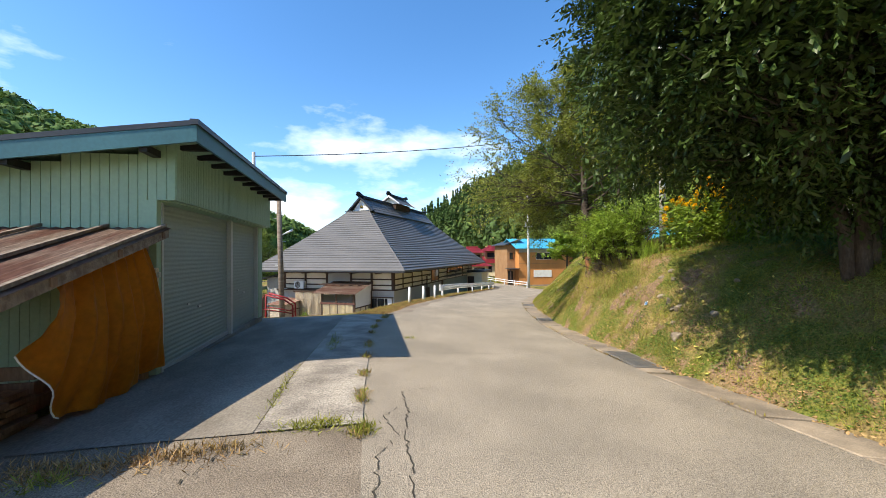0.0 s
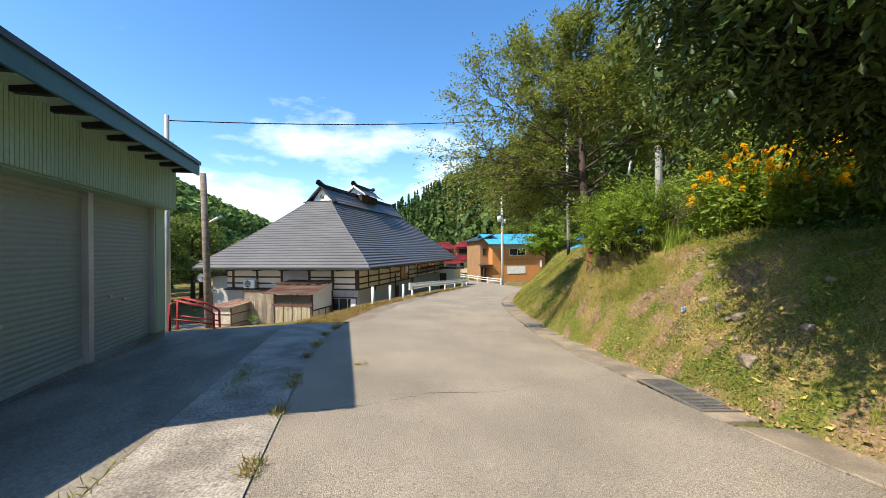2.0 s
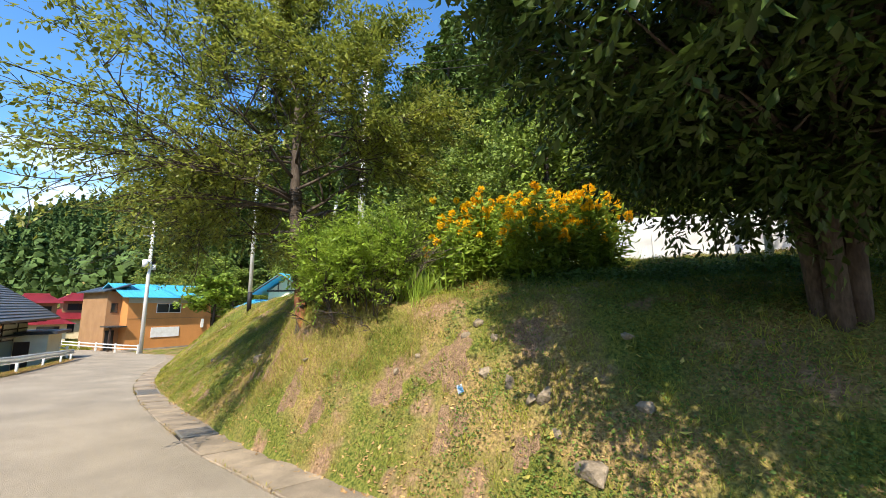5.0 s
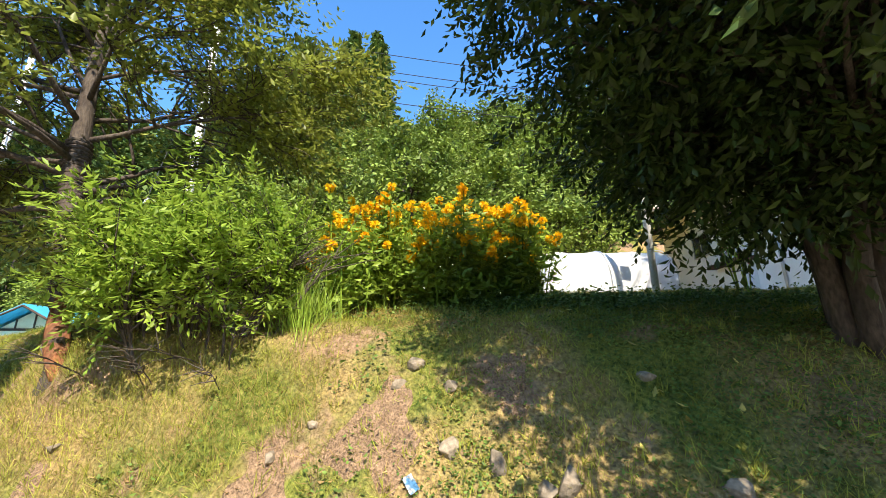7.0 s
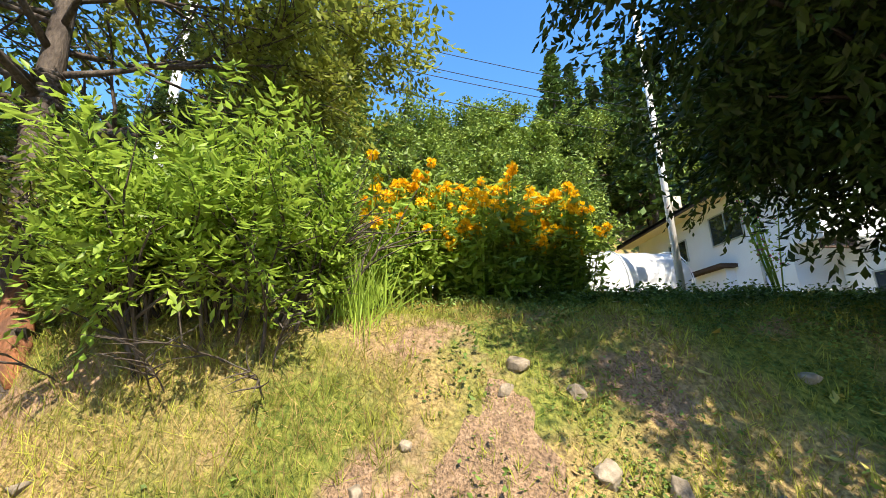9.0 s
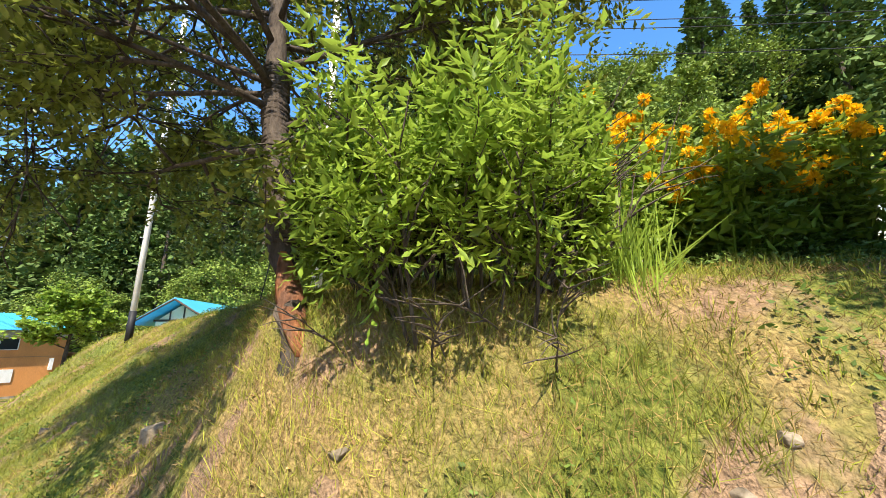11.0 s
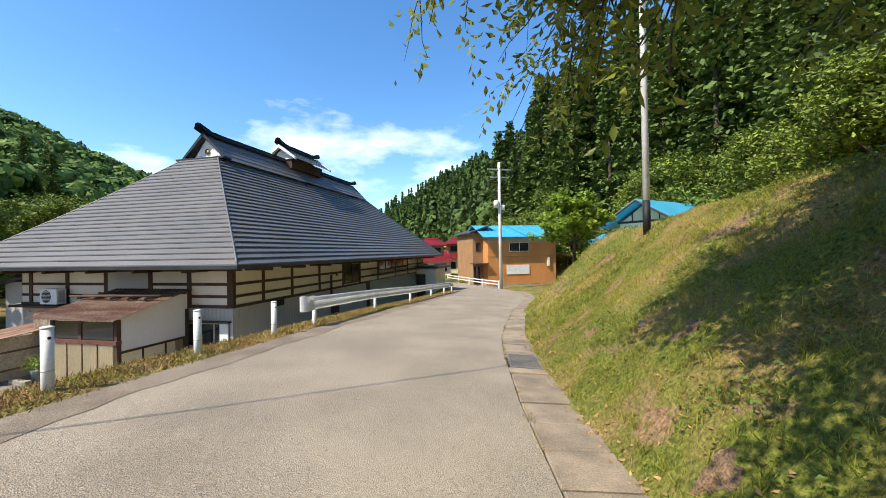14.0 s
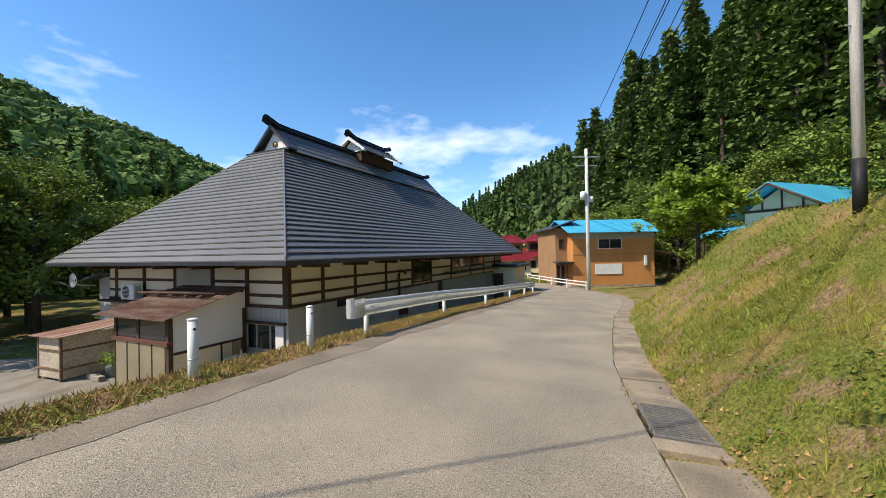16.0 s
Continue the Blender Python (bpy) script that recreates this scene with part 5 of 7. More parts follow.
def orange_house():
    z = -3.3
    h = thing("orange_house", Matrix.Translation((22.35, 54, z)) @ Matrix.Rotation(radians(-4), 4, "Z"), "two-storey orange-walled house with bright blue metal roof", "house")
    boxed("wall", (0, 0, 0), (8.3, 6.5, 5.65), M["orange_wall"], h, "orange sheet wall")
    boxed("plinth", (-0.03, -0.04, -0.6), (8.33, 6.5, 0.25), M["concrete"], h, "dark stained concrete plinth")
    boxed("wall_strip", (0, -0.025, 5.0), (8.3, -0.002, 5.55), M["siding"], h, "grey band under the eave")
    boxed("wall_seam", (0, -0.02, 3.35), (8.3, -0.002, 3.4), M["brown_wall"], h)
    seam_roof("roof", h, -0.9, 3.6, 5.55, 7.1, -0.8, 8.9, M["blue_roof"], 0.48)
    seam_roof("roof", h, 7.6, 3.6, 5.55, 7.1, -0.8, 8.9, M["blue_roof"], 0.48)
    ga = bmesh.new()
    prism(ga, [(0, 5.6), (6.5, 5.6), (3.6, 7.0)], 0.002, 0.1, "x")
    part("gable", ga, M["orange_wall"], h)
    framed_window(h, (2.55, 0, 3.95), (4.95, 0, 4.95), M["white_paint"])
    boxed("sign_board", (2.2, -0.06, 1.35), (4.95, -0.01, 2.4), M["white_paint"], h, "blank white board")
    # brown wing
    boxed("wing_wall", (-1.25, 1.8, 0), (-0.02, 9, 6.2), M["brown_wall"], h, "brown sheet wall")
    wr = bmesh.new()
    prism(wr, [(-1.75, 6.1), (0.9, 7.0), (0.9, 7.1), (-1.75, 6.22)], 1.2, 9.5, "y")
    part("wing_roof", wr, M["roof_dark"], h)
    framed_window(h, (-0.9, 1.8, 4.0), (-0.3, 1.8, 5.0), M["timber"], 1)
    boxed("porch_roof", (-1.6, -0.4, 2.55), (-0.03, 1.78, 2.68), M["roof_dark"], h)
    boxed("porch_post", (-1.4, -0.2, 0), (-1.25, -0.05, 2.55), M["timber"], h)
    boxed("doorway", (-1.15, 1.74, 0), (-0.4, 1.79, 2.2), M["black"], h)
    boxed("side_shed", (8.35, 1.0, 0), (10.3, 4, 0.1), M["concrete"], h)
    for x in (8.6, 10.2):
        boxed("side_post", (x, 0.8, 0.1), (x + 0.14, 0.94, 3.2), M["timber"], h)
    sr = bmesh.new()
    prism(sr, [(8.32, 3.7), (10.8, 3.2), (10.8, 3.3), (8.32, 3.8)], 0.3, 4.2, "y")
    part("side_roof", sr, M["rust"], h)
    boxed("side_wall", (8.4, 3.6, 0.1), (10.3, 3.7, 3.2), M["timber"], h)
    boxed("meter", (7.2, -0.2, 2.2), (7.45, -0.01, 3.2), M["white_paint"], h)


orange_house()


def blue_gable_house():
    h = thing("blue_roofed_house", Matrix.Translation((28.2, 37.2, -1.0)) @ Matrix.Rotation(radians(-75), 4, "Z") @ Matrix.Diagonal((0.82, 0.82, 0.82, 1)), "house with blue metal gable roof behind the bank", "house")
    boxed("wall", (-2.6, 0, 0), (2.6, 9, 4.6), M["cream"], h)
    ga = bmesh.new()
    prism(ga, [(-2.6, 4.602), (2.6, 4.602), (0, 6.3)], 0.02, 0.12, "y")
    part("gable", ga, M["cream"], h)
    for s in (-1, 1):
        bm = bmesh.new()
        prism(bm, [(0, 6.5), (s * 4.0, 4.2), (s * 4.0, 4.28), (0, 6.62)], -1.6, 10, "y")
        part("roof", bm, M["blue_roof"], h)
        tubed("barge", [(0, -1.6, 6.46), (s * 4.0, -1.6, 4.16)], 0.09, M["timber"], h, sides=4)
    boxed("tie_beam", (-2.8, -0.06, 4.55), (2.8, 0.0, 4.75), M["timber"], h)
    for x in (-1.3, 0, 1.3):
        boxed("strut", (x - 0.06, -0.05, 4.75), (x + 0.06, 0.0, 6.3 - abs(x) * 0.62), M["timber"], h)
    seam_roof("lower_roof", h, -3.2, -0.1, 2.7, 3.6, -4.4, 2.6, M["blue_roof"], 0.5)
    for x in (-4.0, 2.3):
        boxed("porch_post", (x, -2.9, 0), (x + 0.12, -2.78, 2.7), M["timber"], h)
    framed_window(h, (-1.5, 0, 1.2), (0.5, 0, 2.4), M["timber"])


blue_gable_house()


def red_house(m, w, d, h1, label):
    h = thing("red_roofed_house", m, label, "house", "red-roofed houses")
    boxed("wall", (0, 0, 0), (w, d, h1), M["cream"], h)
    rf = bmesh.new()
    rows = [[(-0.8, -0.8, h1 - 0.1), (w + 0.8, -0.8, h1 - 0.1), (w + 0.8, d + 0.8, h1 - 0.1), (-0.8, d + 0.8, h1 - 0.1), (-0.8, -0.8, h1 - 0.1)],
            [(w * 0.3, d / 2 - 0.05, h1 + 1.5), (w * 0.7, d / 2 - 0.05, h1 + 1.5), (w * 0.7, d / 2 + 0.05, h1 + 1.5), (w * 0.3, d / 2 + 0.05, h1 + 1.5), (w * 0.3, d / 2 - 0.05, h1 + 1.5)]]
    sheet(rf, rows, -0.12)
    part("roof", rf, M["red_roof"], h, "dark red metal hipped roof")
    boxed("upper_wall", (w * 0.3, d * 0.25, h1 + 0.3), (w * 0.85, d * 0.8, h1 + 2.6), M["brown_wall"], h)
    framed_window(h, (w * 0.36, d * 0.25, h1 + 1.2), (w * 0.78, d * 0.25, h1 + 2.2), M["timber"], 3)
    r2 = bmesh.new()
    z = h1 + 2.6
    rows = [[(w * 0.2, d * 0.12, z), (w * 0.95, d * 0.12, z), (w * 0.95, d * 0.92, z), (w * 0.2, d * 0.92, z), (w * 0.2, d * 0.12, z)],
            [(w * 0.4, d * 0.5, z + 1.1), (w * 0.75, d * 0.5, z + 1.1), (w * 0.75, d * 0.54, z + 1.1), (w * 0.4, d * 0.54, z + 1.1), (w * 0.4, d * 0.5, z + 1.1)]]
    sheet(r2, rows, -0.12)
    part("upper_roof", r2, M["red_roof"], h, "dark red metal hipped roof")
    boxed("ridge", (w * 0.4, d * 0.5 - 0.1, z + 1.08), (w * 0.75, d * 0.54 + 0.1, z + 1.3), M["red_roof"], h)
    framed_window(h, (w * 0.15, 0, 0.9), (w * 0.45, 0, 2.2), M["timber"], 2)
    framed_window(h, (w * 0.6, 0, 0.9), (w * 0.9, 0, 2.2), M["timber"], 2)


red_house(Matrix.Translation((24.0, 84, -3.4)) @ Matrix.Rotation(radians(-12), 4, "Z"), 9, 7, 3.0, "red-roofed two-storey house across the green field")
red_house(Matrix.Translation((17.5, 76, -3.4)) @ Matrix.Rotation(radians(-12), 4, "Z"), 7, 6, 2.6, "low red-roofed house beside the field")


def white_building():
    b = thing("white_building", Matrix.Translation((16.9, -3.5, 2.0)), "two-storey white building with cream eaves and a low wing", "house")
    boxed("wall", (0, -8, -0.5), (9.5, 0, 5.6), M["white_wall"], b, "white rendered wall")
    boxed("overhang", (-1.2, -8, 2.75), (-0.02, 0, 5.6), M["white_wall"], b, "white projecting upper storey")
    boxed("wing", (-7.5, -8, -0.5), (-0.02, -1.6, 2.5), M["white_wall"], b, "low white wing")
    r = bmesh.new()
    prism(r, [(0.9, 5.55), (-4, 6.9), (-9, 5.55), (-9, 5.7), (-4, 7.08), (0.9, 5.7)], -2.0, 10.4, "x")
    part("roof", r, M["roof_dark"], b, "dark metal roof")
    boxed("soffit", (-1.95, 0.02, 5.5), (10.35, 0.85, 5.56), M["cream"], b, "cream painted soffit")
    boxed("fascia", (-2.0, 0.85, 5.45), (10.4, 0.9, 5.68), M["timber"], b)

    def win(x0, x1, z0, z1, y, panes):
        fr = bmesh.new()
        box(fr, (x0, y, z0), (x1, y + 0.06, z0 + 0.05))
        box(fr, (x0, y, z1 - 0.05), (x1, y + 0.06, z1))
        for i in range(panes + 1):
            x = x0 + (x1 - x0 - 0.05) * i / panes
            box(fr, (x, y, z0 + 0.05), (x + 0.05, y + 0.06, z1 - 0.05))
        w = part("window", fr, M["alu"], b, "aluminium sliding window")
        boxed("pane", (x0 + 0.05, y + 0.02, z0 + 0.05), (x1 - 0.05, y + 0.03, z1 - 0.05), M["glass"], w)

    win(1.7, 3.5, 3.7, 5.0, 0.002, 2)
    win(5.2, 6.6, 3.5, 4.6, 0.002, 2)
    win(-3.6, -0.9, 0.9, 1.7, -1.598, 2)
    boxed("hood", (2.4, 0.0, 2.6), (4.6, 0.7, 2.75), M["timber"], b, "dark porch hood")
    boxed("porch_door", (2.6, 0.0, -0.4), (4.4, 0.4, 2.58), M["white_wall"], b)
    tubed("downpipe", [(1.2, 0.08, -0.4), (1.2, 0.08, 5.5)], 0.05, M["alu"], b)
    boxed("bracket", (-1.0, -1.2, 2.45), (-0.9, -0.1, 2.74), M["timber"], b)
    boxed("low_wall", (-8.5, -0.9, -0.5), (-4.5, -0.7, 0.9), M["weathered"], b, "weathered board screen")


white_building()


def vinyl_tunnel():
    t = thing("vinyl_greenhouse", Matrix.Translation((12.3, 8.9, 2.3)) @ Matrix.Rotation(radians(-86), 4, "Z"), "low greenhouse tunnel covered with white vinyl sheet", "greenhouse")
    rows = []
    L = 6.0
    for i in range(31):
        x = L * min(i, 27) / 27 + 0.06 * max(0, i - 27)
        shrink = 1 - 0.28 * max(0, i - 27)
        row = []
        for k in range(15):
            a = math.pi * k / 14
            sag = 0.02 * math.cos(i * math.pi / 2) + 0.015 * math.sin(i * 3.3 + k)
            row.append((x + 0.25 * (1 - shrink) * (1 - math.sin(a)), 1.1 - 1.1 * shrink * math.cos(a), (1.32 + sag) * math.sin(a) ** 0.6 * (0.2 + 0.8 * shrink)))
        rows.append(row)
    part("cover", sheet(bmesh.new(), rows, 0.006), M["vinyl"], t, smooth=True)
    for i in range(5):
        x = L * i / 4
        tubed("hoop", [(x, 1.1 - 1.13 * math.cos(math.pi * k / 12), 1.36 * math.sin(math.pi * k / 12) ** 0.6) for k in range(13)], 0.012, M["white_paint"], t, sides=6)


vinyl_tunnel()

# ---- trees and plants ----


def limb(bm, start, way, length, r0, rng, depth, tips, bend=0.25, drop=0.0, sides=7, stop=None):
    """A branching limb; collects the ends of its twigs."""
    pts, p, d = [Vector(start)], Vector(start), Vector(way).normalized()
    n = 5
    for i in range(n):
        d = (d + Vector((rng.uniform(-bend, bend), rng.uniform(-bend, bend), rng.uniform(-bend, bend) * 0.6 - drop))).normalized()
        p = p + d * (length / n)
        if stop and stop(p):
            break
        pts.append(p.copy())
    if len(pts) < 2:
        return
    tube(bm, pts, [r0 * (1 - 0.75 * i / n) for i in range(len(pts))], sides)
    if depth <= 1:
        tips.extend(pts[1:] if depth == 0 else pts[2:])
    if depth == 0:
        return
    for i in range(2, len(pts)):
        for _ in range(2 if i < n else 3):
            q = (d + Vector((rng.uniform(-1, 1), rng.uniform(-1, 1), rng.uniform(-0.5, 0.5)))).normalized()
            limb(bm, pts[i], q, length * rng.uniform(0.45, 0.7), r0 * (1 - 0.75 * i / n) * 0.7 + 0.004, rng, depth - 1, tips, bend, drop, max(4, sides - 2), stop)


def leaf_cloud(rng, tips, per, spread, length, width, droop=0.35):
    t = np.array([tuple(p) for p in tips])
    c = np.repeat(t, per, 0) + rng.normal(size=(len(t) * per, 3)) * spread
    a, b = leaf_axes(rng, len(c), length, width, droop)
    return c, a, b


def shoots(nr, tips, centre, per, n, length, leaf, width, droop=0.3, rise=0.0):
    """Leafy shoots that grow outwards from the tips, n leaves on each, set left and right in turn."""
    t = np.repeat(np.array([tuple(p) for p in tips]), per, 0)
    k = len(t)
    out = unit(unit(t - np.array(centre)) * 0.8 + nr.normal(size=(k, 3)) * 0.65 + (0, 0, rise))
    ln = length * nr.uniform(0.55, 1.35, (k, 1))
    side = unit(np.cross(out, np.array([0, 0, 1.0]) + nr.normal(size=(k, 3)) * 0.5))
    cs, ts, ss = [], [], []
    for i in range(n):
        u = (i + 0.5) / n
        way = 1 if i % 2 else -1
        p = t + out * ln * u - np.array([0, 0, 1.0]) * (droop * ln * u * u)
        d = unit(out * (0.45 + 0.9 * u ** 3) + side * way * (1 - 0.6 * u ** 3) + nr.normal(size=(k, 3)) * 0.28 - (0, 0, droop * 0.8))
        size = leaf * (0.7 + 0.5 * math.sin(math.pi * u)) * nr.uniform(0.75, 1.2, (k, 1))
        up = unit(nr.normal(size=(k, 3)) * 0.35 + (0, 0, 1))
        cs.append(p + d * size * 0.55)
        ts.append(d * size)
        ss.append(unit(np.cross(d, up)) * size * width)
    return np.concatenate(cs), np.concatenate(ts), np.concatenate(ss)


def cherry_tree():
    x, y = 7.2, 11.5
    z = float(land(x, y)) - 0.1
    t = thing("cherry_tree", Matrix.Translation((x, y, z)), "old cherry tree with dark ringed bark and spreading crown", "tree")
    rng = random.Random(11)
    base = Vector((x, y, z))

    def over_lane(p):
        # the crown stays high over the lane and comes low over the bank
        wx, wy, wz = p.x + x, p.y + y, p.z + z
        if wy > 17.2 or wz > 8.3 - 0.15 * (wx - 7.5) ** 2 or wz < 1.75 or (wx > 7.5 and wz < 2.7) or (wy < 11 and wz < 3.3):
            return True
        if wy - 0.297 * wx < 10.0 and wz + 1.22 * wx < 10.3:
            return True
        return wx < 4.9 + 0.2 * (wy - 11.4) and wz < 0.9 + 0.78 * math.hypot(wx - 4.9, wy - 11.4)

    tr = bmesh.new()
    path = [(7.2, 11.35, 0.3), (7.21, 11.5, 0.92), (7.28, 11.68, 1.3), (7.4, 11.88, 1.75), (7.45, 12.04, 2.4), (7.46, 12.18, 3.2), (7.5, 12.3, 4.2), (7.55, 12.4, 5.4), (7.6, 12.42, 6.8)]
    pts = [Vector(p) - base for p in path]
    tube(tr, pts, [0.24, 0.17, 0.128, 0.122, 0.125, 0.115, 0.088, 0.06, 0.025], 16)
    for v in tr.verts:
        v.co += Vector((1, 1, 0.2)) * 0.022 * noise.noise(v.co * 6)
    tips = []

    def along(h):
        for a, b in zip(pts, pts[1:]):
            if a.z <= h - z <= b.z:
                return a.lerp(b, (h - z - a.z) / (b.z - a.z))
        return pts[-1]

    for h, way, ln, r in ((3.1, (1, 0.1, 0.5), 2.5, 0.06), (3.2, (-0.75, 0.6, 0.28), 1.9, 0.055), (3.4, (-0.95, -0.3, 0.3), 2.5, 0.055), (3.5, (-1, 0.1, 0.3), 2.6, 0.055), (3.9, (-1, -0.1, 0.5), 2.5, 0.05), (2.8, (0.0, 1, 0.1), 2.6, 0.05), (4.4, (0.1, 1, 0.4), 2.5, 0.05), (3.5, (-0.25, 1, 0.4), 2.5, 0.045), (4.3, (-0.35, 1, 0.3), 2.5, 0.045), (3.4, (-0.1, 1, 0.02), 3.0, 0.045), (3.0, (0.1, -1, 0.4), 2.0, 0.06),
                          (3.7, (0.6, -0.8, 0.5), 2.0, 0.05), (3.5, (0.7, 0.7, 0.4), 2.1, 0.05), (4.2, (-0.5, -0.6, 0.8), 2.0, 0.045), (4.4, (-0.5, 0.5, 0.9), 2.0, 0.045), (5.2, (0.3, 0.1, 1), 1.9, 0.04), (5.0, (-0.8, 0, 0.7), 2.1, 0.04),
                          (5.2, (0.5, -0.6, 0.8), 1.9, 0.04), (6.3, (0, 0, 1), 1.4, 0.03), (4.8, (0.6, 0.6, 0.8), 1.9, 0.04), (4.0, (1, -0.2, 0.5), 2.3, 0.05), (5.8, (-0.4, 0.2, 0.9), 1.7, 0.035), (4.6, (0.1, -1, 0.6), 2.0, 0.04)):
        limb(tr, along(h), way, ln, r * 0.72, rng, 2, tips, 0.22, 0.015, 7, over_lane)
    part("trunk", tr, M["bark"], t, smooth=True)
    # rings of the bark
    for i in range(34):
        h = 1.85 + i * 0.055 + rng.uniform(-0.015, 0.015)
        c = along(h)
        tubed("bark_ring", [c - Vector((0, 0, 0.008)), c, c + Vector((0.002, 0.003, 0.008))], [0.118, 0.131 + rng.uniform(-0.003, 0.006), 0.118], M["bark"], t, sides=14)
    scar = bmesh.new()
    rows = []
    for i in range(14):
        h = 0.98 + i * 0.062
        c = along(h)
        rad = 0.176 - 0.03 * min(1, i / 4) - 0.008 * (i / 13)
        rows.append([(c.x + math.cos(a) * rad, c.y + math.sin(a) * rad, c.z) for a in [radians(215 + q * 10 * math.sin(math.pi * (i + 1) / 15)) for q in range(-4, 6)]])
    sheet(scar, rows, 0.014)
    for v in scar.verts:
        v.co += Vector((1, 1, 0)) * 0.016 * noise.noise(v.co * 16)
    part("bare_patch", scar, M["bare_wood"], t, "reddish bare wood where bark is lost", smooth=True)
    nr = np.random.default_rng(12)
    pick = nr.choice(len(tips), min(8800, len(tips)), replace=False)
    c, a, b = shoots(nr, [tips[q] for q in pick], (0.2, 0.7, 2.6), 1, 9, 0.42, 0.1, 0.44, 0.3)
    # the crown is high over the lane and lower over the bank
    jit = nr.normal(size=len(c)) * 0.06
    wx, wy, wz = c[:, 0] + x, c[:, 1] + y, c[:, 2] + z
    out = (wx < 4.9 + (0.22 + jit) * (wy - 11.4)) & (wz < 0.9 + (0.75 + jit) * np.hypot(wx - 4.9, wy - 11.4))
    out |= (wy - 0.297 * wx < 9.9) & (wz + 1.22 * wx < 10.4)
    # its outer sprays over the lane are thin
    out |= (wz + 1.22 * wx < 10.3) & (nr.uniform(size=len(c)) < 0.55)
    out |= (wz < 1.45) | ((wy < 11) & (wz < 2.9 + jit))
    card_mesh("leaves", c[~out], a[~out], b[~out], M["leaf_cherry"], t)


cherry_tree()


def shade_tree():
    x, y = 7.1, 4.4
    z = float(land(x, y)) - 0.1
    t = thing("shade_tree", Matrix.Translation((x, y, z)), "dense dark broadleaf tree overhanging the bank", "tree", "shade trees")
    rng = random.Random(21)
    nr = np.random.default_rng(22)
    # lumpy crown: clumps of leaves in its outer shell, leaning out over the lane
    k = 2500
    d = unit(nr.normal(size=(k, 3)) * (1, 1, 0.9))
    lump = 1 + 0.2 * np.sin(d[:, 0] * 5 + 1) * np.cos(d[:, 1] * 6) + 0.12 * np.sin(d[:, 2] * 8 + d[:, 0] * 7)
    r = nr.uniform(0.35, 1, (k, 1)) ** 0.45 * lump[:, None]
    c0 = np.array([-1.1, 0.0, 4.1]) + d * r * (3.0, 3.0, 3.1)
    c0 = c0[(c0[:, 2] > 1.05 + 0.12 * np.sin(c0[:, 0] * 4) + 0.25 * np.maximum(0, -c0[:, 0] - 2.2)) & ((c0[:, 1] + 0.2436 * (c0[:, 2] - 2.2) < 2.3) | (c0[:, 0] + 0.82 * (c0[:, 2] - 2.2) < 1.2)) & (c0[:, 1] < 2.9 + 0.3 * (c0[:, 2] - 2))]
    # low skirt of foliage round the stems
    d3 = unit(nr.normal(size=(300, 3)))
    skirt = np.array([0.0, 0.35, 1.85]) + d3 * nr.uniform(0.3, 1, (300, 1)) ** 0.5 * (1.35, 1.6, 0.9)
    c0 = np.concatenate([c0, skirt[skirt[:, 2] > 1.0 + 0.12 * np.sin(skirt[:, 0] * 4)]])
    d2 = unit(nr.normal(size=(1300, 3)))
    lobe = np.array([0.9, -2.0, 4.8]) + d2 * nr.uniform(0.3, 1, (1300, 1)) ** 0.45 * (2.8, 2.8, 2.6)
    c0 = np.concatenate([c0, lobe[lobe[:, 2] > 2.2]])
    # boughs reaching out over the lane
    d4 = unit(nr.normal(size=(480, 3)))
    bough = np.array([-2.8, -1.1, 3.6]) + d4 * nr.uniform(0.3, 1, (480, 1)) ** 0.45 * (1.7, 2.0, 1.6)
    c0 = np.concatenate([c0, bough[bough[:, 2] > 2.1]])
    # body of the crown towards the shrub and the yard
    d5 = unit(nr.normal(size=(900, 3)))
    body = np.array([0.0, 0.8, 4.0]) + d5 * nr.uniform(0.3, 1, (900, 1)) ** 0.5 * (2.3, 2.5, 2.4)
    c0 = np.concatenate([c0, body])
    # high boughs over the lane, added mostly above the view to shade the rest
    d6 = unit(nr.normal(size=(2200, 3)))
    c0 = np.concatenate([c0, np.array([-3.2, -1.0, 6.8]) + d6 * nr.uniform(0.2, 1, (2200, 1)) ** 0.5 * (3.0, 3.2, 2.3)])
    # low foliage behind the stems
    d7 = unit(nr.normal(size=(420, 3)))
    c0 = np.concatenate([c0, np.array([0.6, -1.5, 1.3]) + d7 * nr.uniform(0.2, 1, (420, 1)) ** 0.5 * (1.3, 1.6, 1.1)])
    # its edge towards the lane's bend, uneven
    wx, wy, wz = c0[:, 0] + x, c0[:, 1] + y, c0[:, 2] + z
    jit = 0.18 * np.sin(wz * 4.1) + nr.normal(size=len(c0)) * 0.1
    c0 = c0[(wy < 6.05 + 0.4 * (wx - 2.6) + jit) & (wy < 2.6 + (0.95 + 0.1 * (wz - 3.2)) * (wx - 0.6) + jit) & (wy < np.minimum(7.75, 9.1 - 0.69 * (wx - 4.7) + 0.15 * (wz - 3.5)) + jit)]
    wx, wy, wz = c0[:, 0] + x, c0[:, 1] + y, c0[:, 2] + z
    c0 = c0[((wy - 0.297 * wx < 2.8) | (wz + 1.22 * wx < 13.9)) & ((wy - 0.297 * wx < -0.4) | (wz + 1.22 * wx < 16.6)) & (wz > 2.3 - 0.8 * np.clip((5.2 - wy) / 0.8, 0, 1) + 0.9 * np.maximum(0, wy - 5.3) + 0.5 * np.maximum(0, wx - 7.3) + 0.12 * np.sin(wx * 5) + 0.1 * np.sin(wy * 6))]
